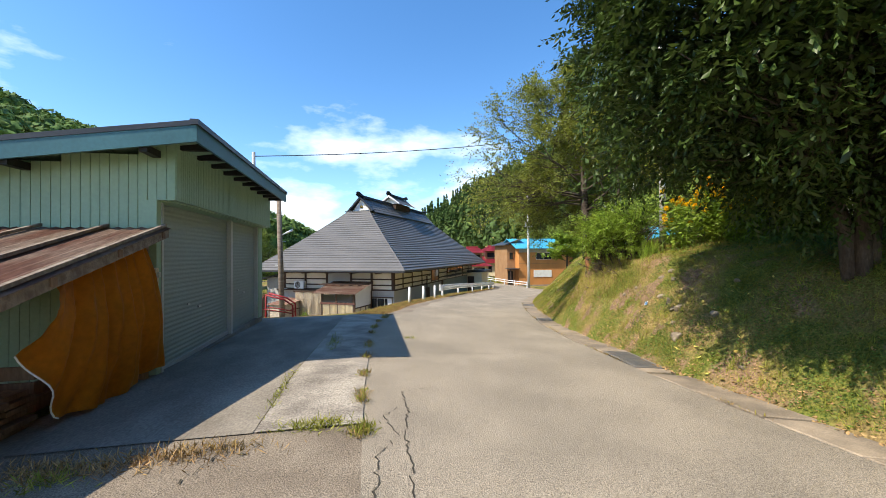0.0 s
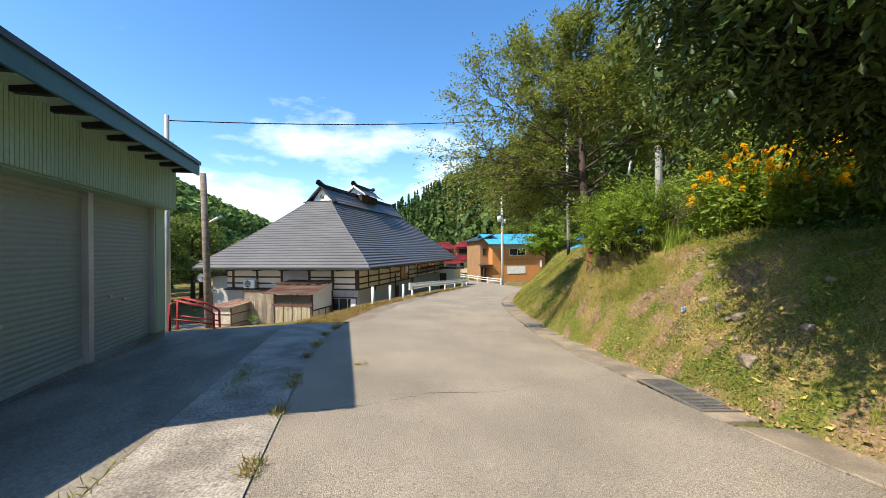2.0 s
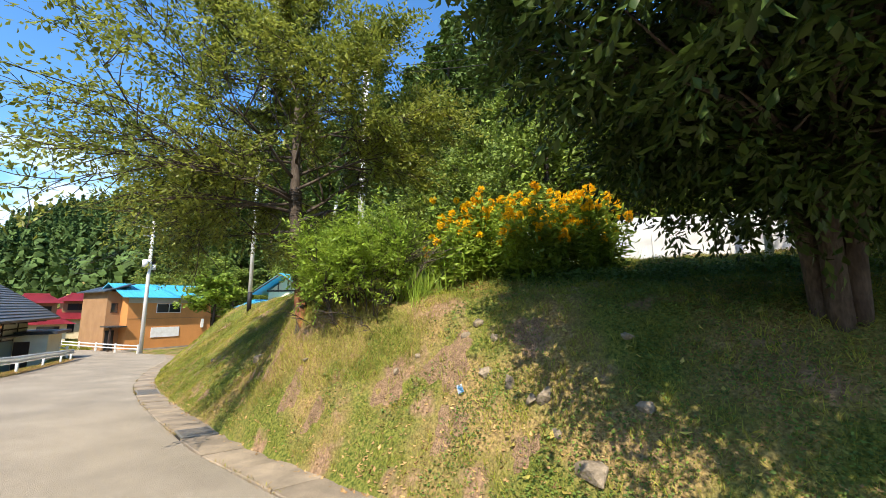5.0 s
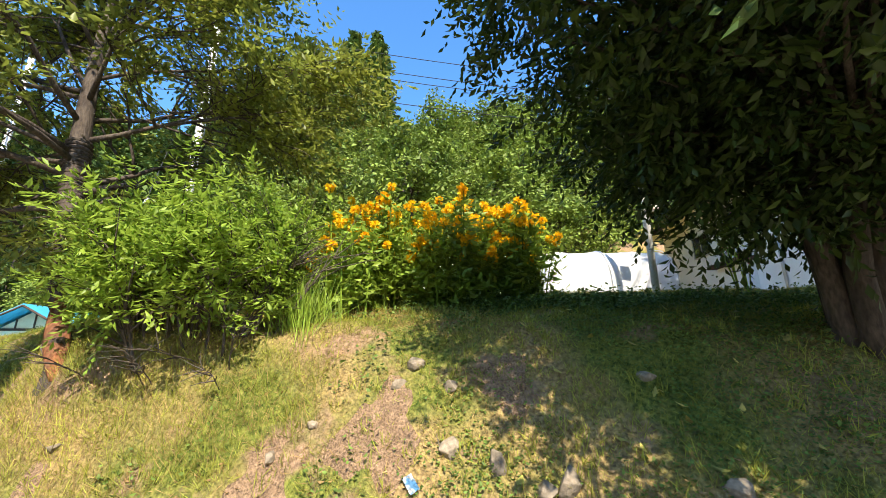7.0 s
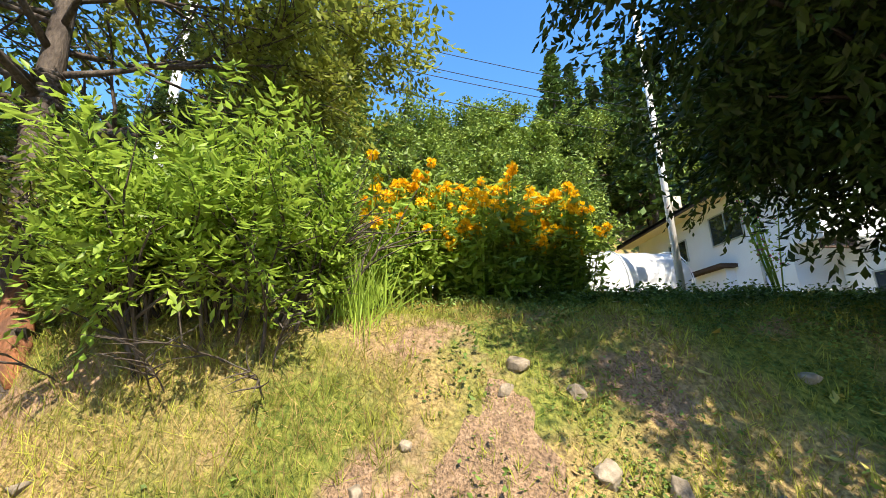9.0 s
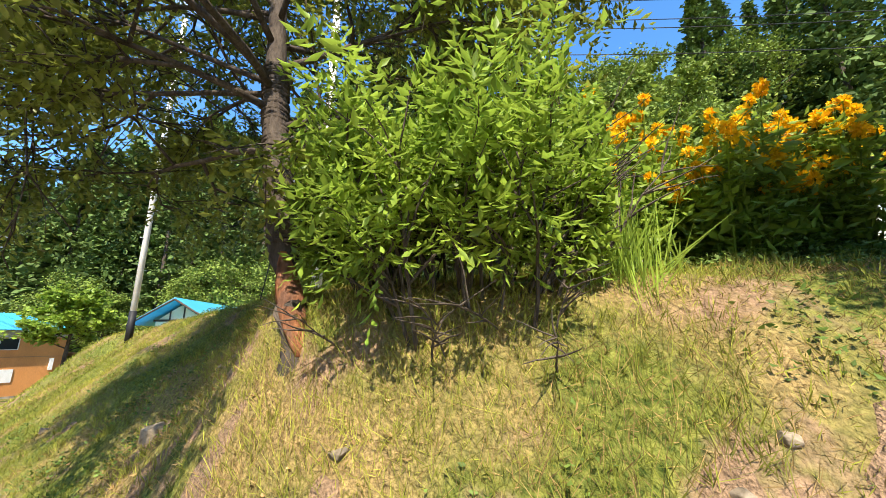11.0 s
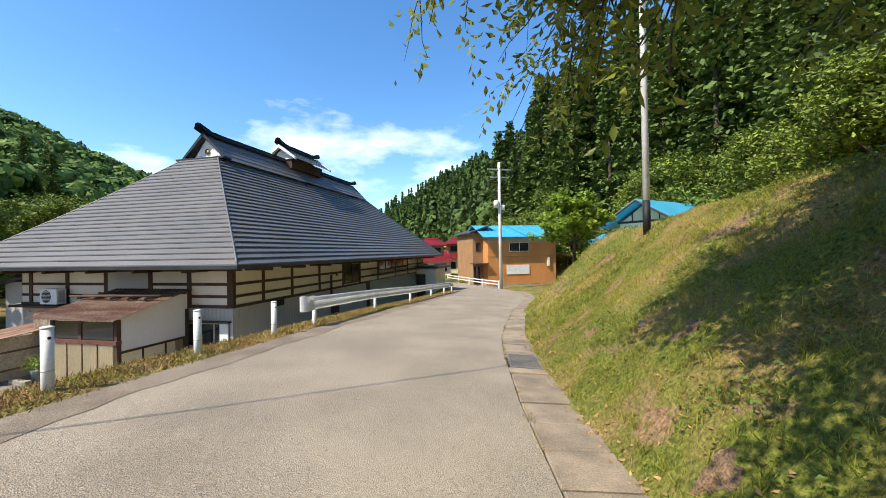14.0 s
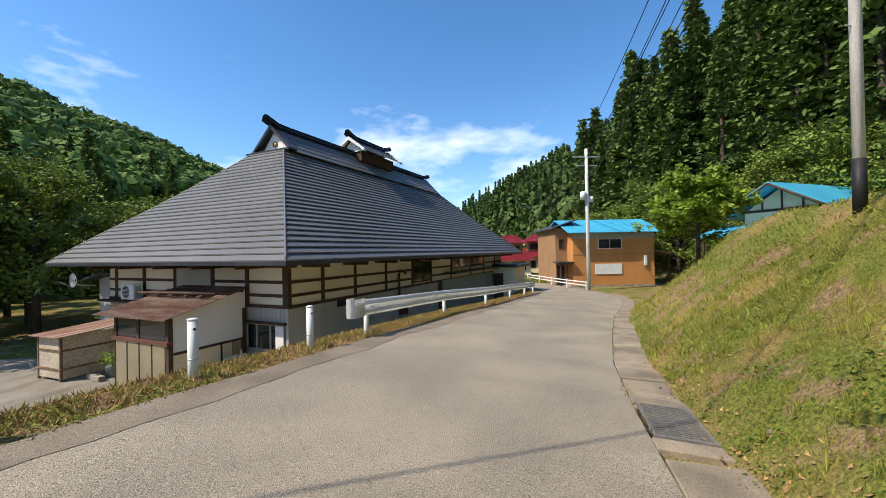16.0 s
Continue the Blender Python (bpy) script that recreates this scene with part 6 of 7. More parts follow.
    # the crown lifts towards the yard behind
    c0 = c0[(c0[:, 2] > 1.0 + 0.65 * np.maximum(0, c0[:, 0])) | (c0[:, 1] > 0.8)]
    tr = bmesh.new()
    for q in range(5):
        a = q * 1.26 + 0.3
        ca, sa = math.cos(a), math.sin(a)
        tube(tr, [(0.1 * ca, 0.1 * sa, -0.3), (0.15 * ca, 0.15 * sa, 0.6), (0.35 * ca - 0.1, 0.35 * sa, 1.7), (0.7 * ca - 0.4, 0.7 * sa, 3.2), (1.0 * ca - 0.8, 1.0 * sa, 5.0)], [0.11, 0.09, 0.075, 0.06, 0.03], 8)
    for p in c0[::9]:
        h = min(max(1.3, p[2] * 0.55), 4.2)
        s0 = Vector((-0.2 - 0.12 * h, 0.0, h))
        e = Vector(p)
        m = s0.lerp(e, 0.5) + Vector((rng.uniform(-0.2, 0.2), rng.uniform(-0.2, 0.2), 0.2))
        tube(tr, [s0, m, e], [0.035, 0.022, 0.006], 5)
    part("trunk", tr, M["bark"], t, smooth=True)
    at = np.repeat(c0, 3, 0) + nr.normal(size=(len(c0) * 3, 3)) * 0.16
    c, a, b = shoots(nr, at, (-0.6, 0.0, 3.2), 1, 11, 0.42, 0.11, 0.43, 0.45)
    card_mesh("leaves", c, a, b, M["leaf_dark"], t)
    # second tree added out of view, to shade the bank and darken the crown's side
    for px, py, ang, s in ((8.3, -1.6, 0.4, 1.0),):
        o = copy_thing(t, Matrix())
        o.matrix_basis = Matrix.Translation((px, py, float(land(px, py)) - 0.2)) @ Matrix.Rotation(ang, 4, "Z") @ Matrix.Diagonal((s, s, s, 1))


shade_tree()


def shrub():
    cx, cy = 7.4, 10.4
    z = float(land(cx, cy)) - 0.05
    t = thing("shrub", Matrix.Translation((cx, cy, z)), "bright green leafy shrub on the bank", "shrub")
    rng = random.Random(31)
    st = bmesh.new()
    tips = []
    for k in range(54):
        a, r = rng.uniform(0, 6.28), math.sqrt(rng.uniform(0, 1))
        s = Vector((r * math.cos(a) * 0.38, r * math.sin(a) * 0.85, 0))
        s.z = float(land(cx + s.x, cy + s.y)) - z - 0.05
        way = (math.cos(a) * rng.uniform(0.1, 0.5), math.sin(a) * rng.uniform(0.1, 0.6), 1)
        limb(st, s, way, rng.uniform(0.7, 1.15), 0.016, rng, 1, tips, 0.16, 0.02, 5)
    # low sprays leaning out over the slope
    for k in range(6):
        s = Vector((-0.3 + rng.uniform(-0.1, 0.1), rng.uniform(-0.9, 0.95), 0))
        s.z = float(land(cx + s.x, cy + s.y)) - z - 0.03
        limb(st, s, (-0.7, rng.uniform(-0.4, 0.4), rng.uniform(0.3, 1.0)), rng.uniform(0.3, 0.5), 0.008, rng, 1, tips, 0.2, 0.03, 4)
    part("stem_clump", st, M["bark"], t)
    nr = np.random.default_rng(32)
    keep = [p for p in tips if p.z > 0.12 and p.y < 1.75]
    c, a, b = shoots(nr, keep, (0, 0, 0.3), 1, 11, 0.32, 0.092, 0.34, 0.25, 0.35)
    low = (c[:, 1] > 1.35 + 0.4 * c[:, 0]) | (c[:, 1] < -1.05) | (c[:, 2] + z < np.maximum(land(c[:, 0] + cx, c[:, 1] + cy) + 0.12, 0.95 + 0.12 * np.sin(c[:, 1] * 5)))
    card_mesh("leaves", c[~low], a[~low], b[~low], M["leaf_shrub"], t)


shrub()


def flower_bush(cx, cy, count, seed, spread):
    t = thing("yellow_flower_bush", Matrix.Translation((cx, cy, float(land(cx, cy)) - 0.03)), "tall clump of yellow flowers with green leaves", "flowers", "yellow flower clumps")
    rng = random.Random(seed)
    st = bmesh.new()
    tips, heads = [], []
    for k in range(count):
        a, r = rng.uniform(0, 6.28), spread * math.sqrt(rng.uniform(0, 1)) * 0.6
        s = Vector((r * math.cos(a), r * math.sin(a), -0.05))
        e = s + Vector((math.cos(a) * rng.uniform(0, 0.5) * spread, math.sin(a) * rng.uniform(0, 0.5) * spread, rng.uniform(0.75, 1.75)))
        m = s.lerp(e, 0.5) + Vector((0, 0, 0.12))
        tube(st, [s, m, e], [0.011, 0.009, 0.006], 4)
        for q in range(6):
            tips.append(s.lerp(e, 0.25 + 0.13 * q))
        heads.append(e)
        if rng.random() < 0.6:
            heads.append(e + Vector((rng.uniform(-0.14, 0.14), rng.uniform(-0.14, 0.14), rng.uniform(-0.12, 0.06))))
    part("stem_clump", st, M["leaf_shrub"], t)
    nr = np.random.default_rng(seed)
    c, a, b = leaf_cloud(nr, tips, 9, 0.11, 0.16, 0.06, 0.2)
    card_mesh("leaves", c, a, b, M["leaf_shrub"], t)
    hp = np.array([tuple(h) for h in heads])
    per = 46
    ctr = np.repeat(hp, per, 0)
    d = unit(nr.normal(size=(len(ctr), 3)) + (0, 0, 0.35))
    c = ctr + d * 0.05
    side = unit(np.cross(d, nr.normal(size=d.shape)))
    card_mesh("blossom", c, d * 0.062, side * 0.042, M["petal"], t, "double yellow flower heads")


flower_bush(9.6, 9.0, 60, 41, 0.8)
flower_bush(9.6, 7.9, 90, 42, 0.95)
flower_bush(9.75, 6.85, 50, 43, 0.6)
flower_bush(8.7, 9.2, 14, 44, 0.7)


def hollyhock(x, y, seed):
    t = thing("hollyhock", Matrix.Translation((x, y, float(land(x, y)))), "tall thin hollyhock with fading pink flowers", "flowers", "hollyhocks")
    rng = random.Random(seed)
    st = bmesh.new()
    tips = []
    for k in range(5):
        a = rng.uniform(0, 6.28)
        e = Vector((0.35 * math.cos(a), 0.35 * math.sin(a), rng.uniform(1.7, 2.5)))
        tube(st, [(0, 0, -0.05), tuple(e * 0.5 + Vector((0.03, 0, 0))), tuple(e)], [0.014, 0.011, 0.006], 5)
        tips += [e * (0.3 + 0.07 * q) for q in range(11)]
    part("stem_clump", st, M["leaf_shrub"], t)
    nr = np.random.default_rng(seed)
    c, a, b = leaf_cloud(nr, tips, 3, 0.07, 0.08, 0.05, 0.1)
    card_mesh("leaves", c, a, b, M["leaf_shrub"], t)
    c, a, b = leaf_cloud(nr, tips[5::6], 5, 0.04, 0.06, 0.05, 0.0)
    card_mesh("blossoms", c, a, b, M["petal_pink"], t)


hollyhock(10.5, 3.1, 51)
hollyhock(10.8, 2.75, 52)


def broad_tree_mesh(seed, height, radius, clumps, per, mat, leaf):
    """Trunk and crown of a broadleaf tree, as two parts under a thing at the origin."""
    rng = random.Random(seed)
    nr = np.random.default_rng(seed)
    t = thing("broadleaf_tree", Matrix.Translation((0, 0, -500)), "tall green broadleaf tree at the forest edge", "tree", "broadleaf trees")
    tr = bmesh.new()
    tips = []
    tube(tr, [(0, 0, -0.5), (0.05, 0, height * 0.3), (0.15, 0.1, height * 0.6), (0.1, 0.1, height * 0.85)], [height * 0.025, height * 0.02, height * 0.012, 0.03], 8)
    for k in range(16):
        a, s = k * 2.4, k / 16
        limb(tr, (0.05, 0.05, height * (0.25 + 0.55 * s)), (math.cos(a), math.sin(a), 0.3 + 0.6 * s), radius * (1 - 0.5 * s), height * 0.008, rng, 1, tips, 0.25, 0.0, 5)
    part("trunk", tr, M["bark"], t, smooth=True)
    tp = np.array([tuple(p) for p in tips])
    tp = tp[nr.choice(len(tp), min(clumps, len(tp)), replace=False)]
    c = np.repeat(tp, per, 0) + nr.normal(size=(len(tp) * per, 3)) * (0.09 * radius, 0.09 * radius, 0.06 * radius)
    a, b = leaf_axes(nr, len(c), leaf, leaf * 0.6, 0.2)
    card_mesh("crown", c, a, b, mat, t)
    return t


def cedar_mesh(seed, height, radius, mat):
    nr = np.random.default_rng(seed)
    t = thing("cedar_tree", Matrix.Translation((0, 0, -500)), "tall dark green cedar with drooping boughs", "tree", "cedars")
    tubed("trunk", [(0, 0, -1), (0, 0, height * 0.5), (0, 0, height * 0.97)], [height * 0.016, height * 0.01, 0.03], M["bark"], t, sides=7)
    k = 290
    h = nr.uniform(0.1, 1.0, k) ** 0.9
    az = nr.uniform(0, 2 * np.pi, k)
    ln = radius * (1 - h) ** 0.75 * nr.uniform(0.6, 1.15, k) + 0.15
    cs, tips, sides_ = [], [], []
    for q, reps in ((0.3, 1), (0.55, 2), (0.75, 3), (0.95, 3)):
        for _ in range(reps):
            jit = nr.normal(size=(k, 3)) * 0.2
            r = ln * q
            c = np.stack([np.cos(az) * r, np.sin(az) * r, h * height - 0.22 * r + 0.05 * r * r], 1) + jit * (1, 1, 0.7)
            out = np.stack([np.cos(az), np.sin(az), np.full(k, -0.1)], 1) + nr.normal(size=(k, 3)) * 0.45
            size = (0.34 + 0.16 * (1 - h))[:, None] * nr.uniform(0.7, 1.3, (k, 1)) * radius / 2.6
            tp = unit(out) * size * 1.25
            sd = unit(np.cross(out, np.array([0, 0, 1.0]) + nr.normal(size=(k, 3)) * 0.6)) * size * 0.75
            cs.append(c), tips.append(tp), sides_.append(sd)
    card_mesh("crown", np.concatenate(cs), np.concatenate(tips), np.concatenate(sides_), mat, t, fold=-0.2)
    return t


def scatter(models, spots, rng, base=1.0, spread=0.25, sink=0.2):
    for x, y in spots:
        m = rng.choice(models)
        s = base * rng.uniform(1 - spread, 1 + spread)
        ob = copy_thing(m, Matrix())
        ob.matrix_basis = Matrix.Translation((x, y, float(land(x, y)) - sink)) @ Matrix.Rotation(rng.uniform(0, 6.28), 4, "Z") @ Matrix.Diagonal((s, s, s * rng.uniform(0.92, 1.1), 1))


def remove_model(t):
    for o in list(t.children_recursive) + [t]:
        bpy.data.objects.remove(o, do_unlink=True)


def forest():
    rng = random.Random(61)
    cedars = [cedar_mesh(70 + i, 17 + i, 2.7 + 0.15 * i, M["needles"]) for i in range(4)]
    broad = [broad_tree_mesh(80 + i, 9 + i, 3.6, 260, 34, M["leaf_broad"], 0.27) for i in range(3)]
    near, edge = [], []
    # slope to the right: cedars in uneven rows, broadleaf trees along its foot
    for j in range(17):
        for i in range(7):
            y = 21 + j * 4.4 + rng.uniform(-1.6, 1.6)
            x = float(np.interp(y, FOOT_Y, FOOT_X)) + 4.5 + i * 4.3 + rng.uniform(-1.5, 1.5)
            if y > 24 or x > 34:
                near.append((x, y))
    scatter(cedars, near, rng, 1.3, 0.2)
    for j in range(9):
        for i in range(3):
            y = -14 + j * 3.4 + rng.uniform(-1.2, 1.2)
            x = float(np.interp(y, FOOT_Y, FOOT_X)) + 1.5 + i * 4.5 + rng.uniform(-1.5, 1.5)
            edge.append((x, y))
    more = [(27 + 3.6 * i + rng.uniform(-1, 1), 2.5 + 3.3 * j + rng.uniform(-1, 1)) for i in range(3) for j in range(7)]
    scatter(broad, more, rng, 0.95, 0.2)
    for j in range(16):
        y = 19 + j * 4.2 + rng.uniform(-1, 1)
        edge.append((float(np.interp(y, FOOT_Y, FOOT_X)) + 1.0 + rng.uniform(-1, 1.5), y))
    scatter(broad, [p for p in edge[:27] if p[1] > 1.5 or p[0] > 30], rng, 0.93, 0.22)
    scatter(broad, edge[27:], rng, 0.95, 0.25)
    # greenery beyond the yard, to the left
    scatter(cedars, [(30.5 + 4.2 * i + rng.uniform(-1, 1), -30 + 4.5 * j + rng.uniform(-1, 1)) for i in range(4) for j in range(7)], rng, 0.72, 0.2)
    left = [(-14, 38), (-17, 41), (-20, 38), (-16, 46), (-22, 45), (-26, 42), (-13, 50), (-19, 53), (-27, 50), (-33, 47), (-24, 58), (-31, 56), (-12, 58), (-20, 62), (-30, 64), (-38, 55), (-19, 33), (-24, 34)]
    left += [(-15, 33), (-20, 29), (-26, 37), (-29, 30), (-23, 40), (-33, 40), (-18, 36), (-12, 44)]
    scatter(broad, left, rng, 0.85, 0.25)
    lc = [(-38 + rng.uniform(-3, 3) - 5 * (k % 4), 62 + k * 4.3) for k in range(12)]
    scatter(cedars, lc, rng, 0.62, 0.2)
    for t in cedars + broad:
        remove_model(t)


forest()


def bank_tree():
    t = broad_tree_mesh(95, 3.3, 1.3, 240, 26, M["leaf_shrub"], 0.2)
    x, y = 15.4, 27.8
    t.matrix_basis = Matrix.Translation((x, y, float(land(x, y)) - 0.1))
    tagged(t, "young broadleaf tree with large light green leaves", "tree")
    t["group"] = ""
    t.name = "young_tree"


bank_tree()


def far_woods(name, xs, ys, count, seed, size, mat, label, conifer=0.0, keep=None, per=46):
    """A wooded hillside: many crowns, each a loose heap of leaf clumps."""
    nr = np.random.default_rng(seed)
    x, y = nr.uniform(*xs, count), nr.uniform(*ys, count)
    if keep is not None:
        ok = keep(x, y)
        x, y = x[ok], y[ok]
    z = land(x, y)
    k = len(x)
    d = unit(nr.normal(size=(k, per, 3)) * (1, 1, 0.9) + (0, 0, 0.25))
    r = size * nr.uniform(0.75, 1.3, (k, 1, 1))
    con = (nr.uniform(size=(k, 1, 1)) < conifer)
    hh = nr.uniform(0, 1, (k, per, 1)) ** 1.3
    cone = np.concatenate([d[..., :2] * (1 - hh) * 0.62, hh * 3.4 - 0.6], -1)
    form = np.where(con, cone, d * nr.uniform(0.75, 1.05, (k, per, 1)) * (1, 1, 0.85))
    c = np.stack([x, y, z], -1)[:, None] + form * r + np.concatenate([np.zeros((k, 1, 2)), r * 0.75], -1)
    c = c.reshape(-1, 3)
    dd = d.reshape(-1, 3)
    rr = np.repeat(r.reshape(-1), per)[:, None]
    tip = unit(np.cross(dd, nr.normal(size=dd.shape)) + 0.3 * nr.normal(size=dd.shape)) * rr * 4.2 / np.sqrt(per)
    side = unit(np.cross(dd, tip)) * rr * 3.2 / np.sqrt(per)
    ob = card_mesh(name, c, tip, side, mat, fold=-0.15)
    tagged(ob, label, "forest", kind="stuff")


far_woods("far_woods", (-200, -20), (10, 330), 3600, 101, 3.8, M["leaf_far"], "broadleaf forest covering the far hillside", 0.0, lambda x, y: ((-x - 40 + 0.18 * y) > 22) & ((-x - 40 + 0.18 * y) < 150), 84)
far_woods("hill_foot_woods", (-82, -8), (25, 250), 2300, 104, 2.1, M["leaf_far"], "leafy woods along the foot of the hill", 0.0, lambda x, y: ((-x - 40 + 0.18 * y) > -4) & ((-x - 40 + 0.18 * y) < 26), 70)
far_woods("far_cedar_woods", (30, 150), (70, 330), 1400, 102, 5.0, M["needles_far"], "dark cedar forest on the hillside", 0.85, lambda x, y: (x - np.interp(y, FOOT_Y, FOOT_X) > 8) & ~((y < 92) & (x < 80)), 140)

# ---- grass, weeds and stones ----


def on_bank(nr, count, xa, xb, ya, yb):
    x, y = nr.uniform(xa, xb, count), nr.uniform(ya, yb, count)
    ok = x > np.interp(y, RIGHT_Y, RIGHT_X) + 0.66
    return x[ok], y[ok]


def patch(x, y, s, seed):
    return wave(x, y, s, seed) + 0.6 * wave(x, y, s * 0.37, seed + 2)


def blades(name, x, y, nr, length, width, mat, label, lean=0.8, z=None):
    z = land(x, y) if z is None else z
    k = len(x)
    tip = np.stack([nr.normal(size=k) * lean, nr.normal(size=k) * lean, np.abs(nr.normal(size=k)) + 0.25], 1)
    tip = unit(tip) * (length * nr.uniform(0.5, 1.5, k))[:, None]
    side = unit(np.cross(tip, nr.normal(size=(k, 3)))) * width
    c = np.stack([x, y, z], 1) + tip * 0.45
    ob = card_mesh(name, c, tip, side, mat, fold=0.1)
    tagged(ob, label, "grass", kind="stuff")


SOIL = ((6.55, 9.1, 0.34), (6.75, 8.3, 0.5), (6.15, 8.0, 0.3), (6.5, 10.9, 0.26), (6.3, 10.2, 0.22), (7.3, 12.9, 0.3), (7.9, 13.6, 0.32), (6.0, 7.1, 0.22), (6.9, 11.9, 0.24), (7.6, 15.0, 0.2), (8.8, 16.3, 0.2), (7.0, 7.3, 0.3))


def soil(x, y):
    """Where the turf has worn away."""
    bare = np.zeros(np.shape(x), bool)
    for cx, cy, r in SOIL:
        bare |= np.hypot(x - cx, y - cy) < 0.62 * r * (1 + 0.35 * wave(x, y, 0.12, cx))
    return bare


def soil_patches():
    for cx, cy, r in SOIL:
        r = r * 0.6
        rows = []
        for i in range(9):
            q = r * 1.15 * i / 8
            row = []
            for k in range(25):
                a = 2 * math.pi * k / 24
                w = q * (1 + 0.25 * math.sin(a * 3 + cx * 5) + 0.12 * math.sin(a * 7 + cy))
                px, py = cx + w * math.cos(a), cy + w * math.sin(a)
                lift = 0.012 if i < 8 else -0.05
                row.append((px, py, float(land(px, py)) + lift + 0.018 * noise.noise(Vector((px * 9, py * 9, 0)))))
            rows.append(row)
        ob = part("soil_patch", sheet(bmesh.new(), rows), M["soil"], smooth=True)
        tagged(ob, "bare reddish-brown soil where turf has slipped", "soil", "soil patches")


soil_patches()


def grasses():
    nr = np.random.default_rng(111)
    x, y = on_bank(nr, 330000, 4.8, 13.0, 0, 23)
    q = soil(x, y) & (nr.uniform(size=len(x)) < 0.5)
    x, y = x[~q], y[~q]
    p = patch(x, y, 0.55, 3) + 1.1 * (1 - ramp01(6.6, 7.8, y)) + 0.7 * ramp01(12.3, 14.0, y)
    g = (p > 0.05) | (nr.uniform(size=len(p)) < 0.22)
    blades("short_grass", x[g], y[g], nr, 0.058, 0.005, M["grass_green"], "short mown green grass on the bank")
    d = (p < 0.6) & (nr.uniform(size=len(p)) < 0.8)
    blades("dry_grass", x[d], y[d], nr, 0.075, 0.0045, M["grass_dry"], "dry cut straw lying on the bank", 1.6)
    x, y = on_bank(nr, 30000, 5.5, 18, 20, 34)
    blades("short_grass", x, y, nr, 0.1, 0.02, M["grass_green"], "short mown green grass on the bank")
    # leafy weeds in clumps
    x, y = on_bank(nr, 900, 4.9, 12, 0, 20)
    q = patch(x, y, 1.1, 7) > 0.1
    x, y = x[q], y[q]
    cx, cy = np.repeat(x, 26) + nr.normal(size=len(x) * 26) * 0.09, np.repeat(y, 26) + nr.normal(size=len(x) * 26) * 0.09
    c = np.stack([cx, cy, land(cx, cy) + nr.uniform(0.02, 0.13, len(cx))], 1)
    a, b = leaf_axes(nr, len(c), 0.045, 0.026, 0.0)
    tagged(card_mesh("weeds", c, a, b, M["leaf_clover"]), "low leafy green weeds on the bank", "weeds", kind="stuff")
    # tufts that the mower left
    x, y = on_bank(nr, 4200, 4.9, 12, 1, 22)
    x, y = np.repeat(x, 13), np.repeat(y, 13)
    x, y = x + nr.normal(size=len(x)) * 0.025, y + nr.normal(size=len(x)) * 0.025
    blades("grass_tufts", x, y, nr, 0.11, 0.007, M["grass_green"], "longer green grass tufts on the bank", 0.5)
    # small round leaves in the shade, and a leafy border before the yard
    x, y = on_bank(nr, 1900, 4.9, 9.2, 1, 8.0)
    q = patch(x, y, 0.8, 5) > -0.35
    x, y = x[q], y[q]
    cx, cy = np.repeat(x, 24) + nr.normal(size=len(x) * 24) * 0.1, np.repeat(y, 24) + nr.normal(size=len(x) * 24) * 0.1
    c = np.stack([cx, cy, land(cx, cy) + nr.uniform(0.01, 0.07, len(cx))], 1)
    a, b = leaf_axes(nr, len(c), 0.032, 0.02, 0.0)
    tagged(card_mesh("clover", c, a, b, M["leaf_clover"]), "low clover and creeping weeds on the shaded bank", "weeds", kind="stuff")
    y = nr.uniform(0.5, 8.6, 15000)
    x = 9.35 + 0.25 * np.sin(y * 1.7) + nr.normal(size=len(y)) * 0.3
    c = np.stack([x, y, land(x, y) + np.abs(nr.normal(size=len(y))) * 0.09 + 0.02], 1)
    a, b = leaf_axes(nr, len(c), 0.06, 0.036, 0.0)
    tagged(card_mesh("border_plants", c, a, b, M["leaf_clover"]), "low leafy border plants along the edge of the yard", "plants", kind="stuff")
    # large pale leaves fallen on the shaded bank
    x, y = on_bank(nr, 120, 5.2, 8.6, 2.5, 7.6)
    c = np.stack([x, y, land(x, y) + 0.06], 1)
    a, b = leaf_axes(nr, len(c), 0.1, 0.055, 0.0, 0.85)
    tagged(card_mesh("fallen_leaves", c, a, b, M["leaf_yellow"]), "pale yellow leaves lying on the shaded grass", "leaves", kind="stuff")
    # upright blades at the edge of the shrub
    x, y = 7.55 + nr.normal(size=220) * 0.12, 9.3 + nr.normal(size=220) * 0.14
    blades("tall_grass", x, y, nr, 0.5, 0.012, M["leaf_shrub"], "tall upright green blades beside the shrub", 0.22)
    # tall tufts under the shrub and tree
    x, y = nr.uniform(6.5, 7.2, 2000), nr.uniform(8.8, 11.8, 2000)
    q = soil(x, y)
    x, y = x[~q], y[~q]
    blades("tall_grass", x, y, nr, 0.17, 0.004, M["grass_dry"], "tall dry grass tufts at the foot of the shrub", 0.55)
    x, y = nr.uniform(6.5, 7.25, 4600), nr.uniform(8.9, 12.0, 4600)
    q = soil(x, y)
    x, y = x[~q], y[~q]
    blades("tall_grass", x, y, nr, 0.17, 0.0045, M["grass_green"], "tall green grass tufts at the foot of the shrub", 0.6)
    # verge on the left
    y = nr.uniform(13.2, 44, 26000)
    w = nr.uniform(0, 1, len(y))
    x = np.interp(y, LEFT_Y, LEFT_X) - 0.16 - w * (np.interp(y, LEFT_Y, LEFT_X) - np.interp(y, POST_Y, POST_X) + 0.55)
    blades("verge_straw", x, y, nr, 0.075, 0.012, M["straw"], "brown cut straw along the verge", 1.5)
    y = nr.uniform(13.2, 44, 12000)
    x = np.interp(y, LEFT_Y, LEFT_X) - 0.3 - nr.uniform(0.1, 1, len(y)) * 1.0
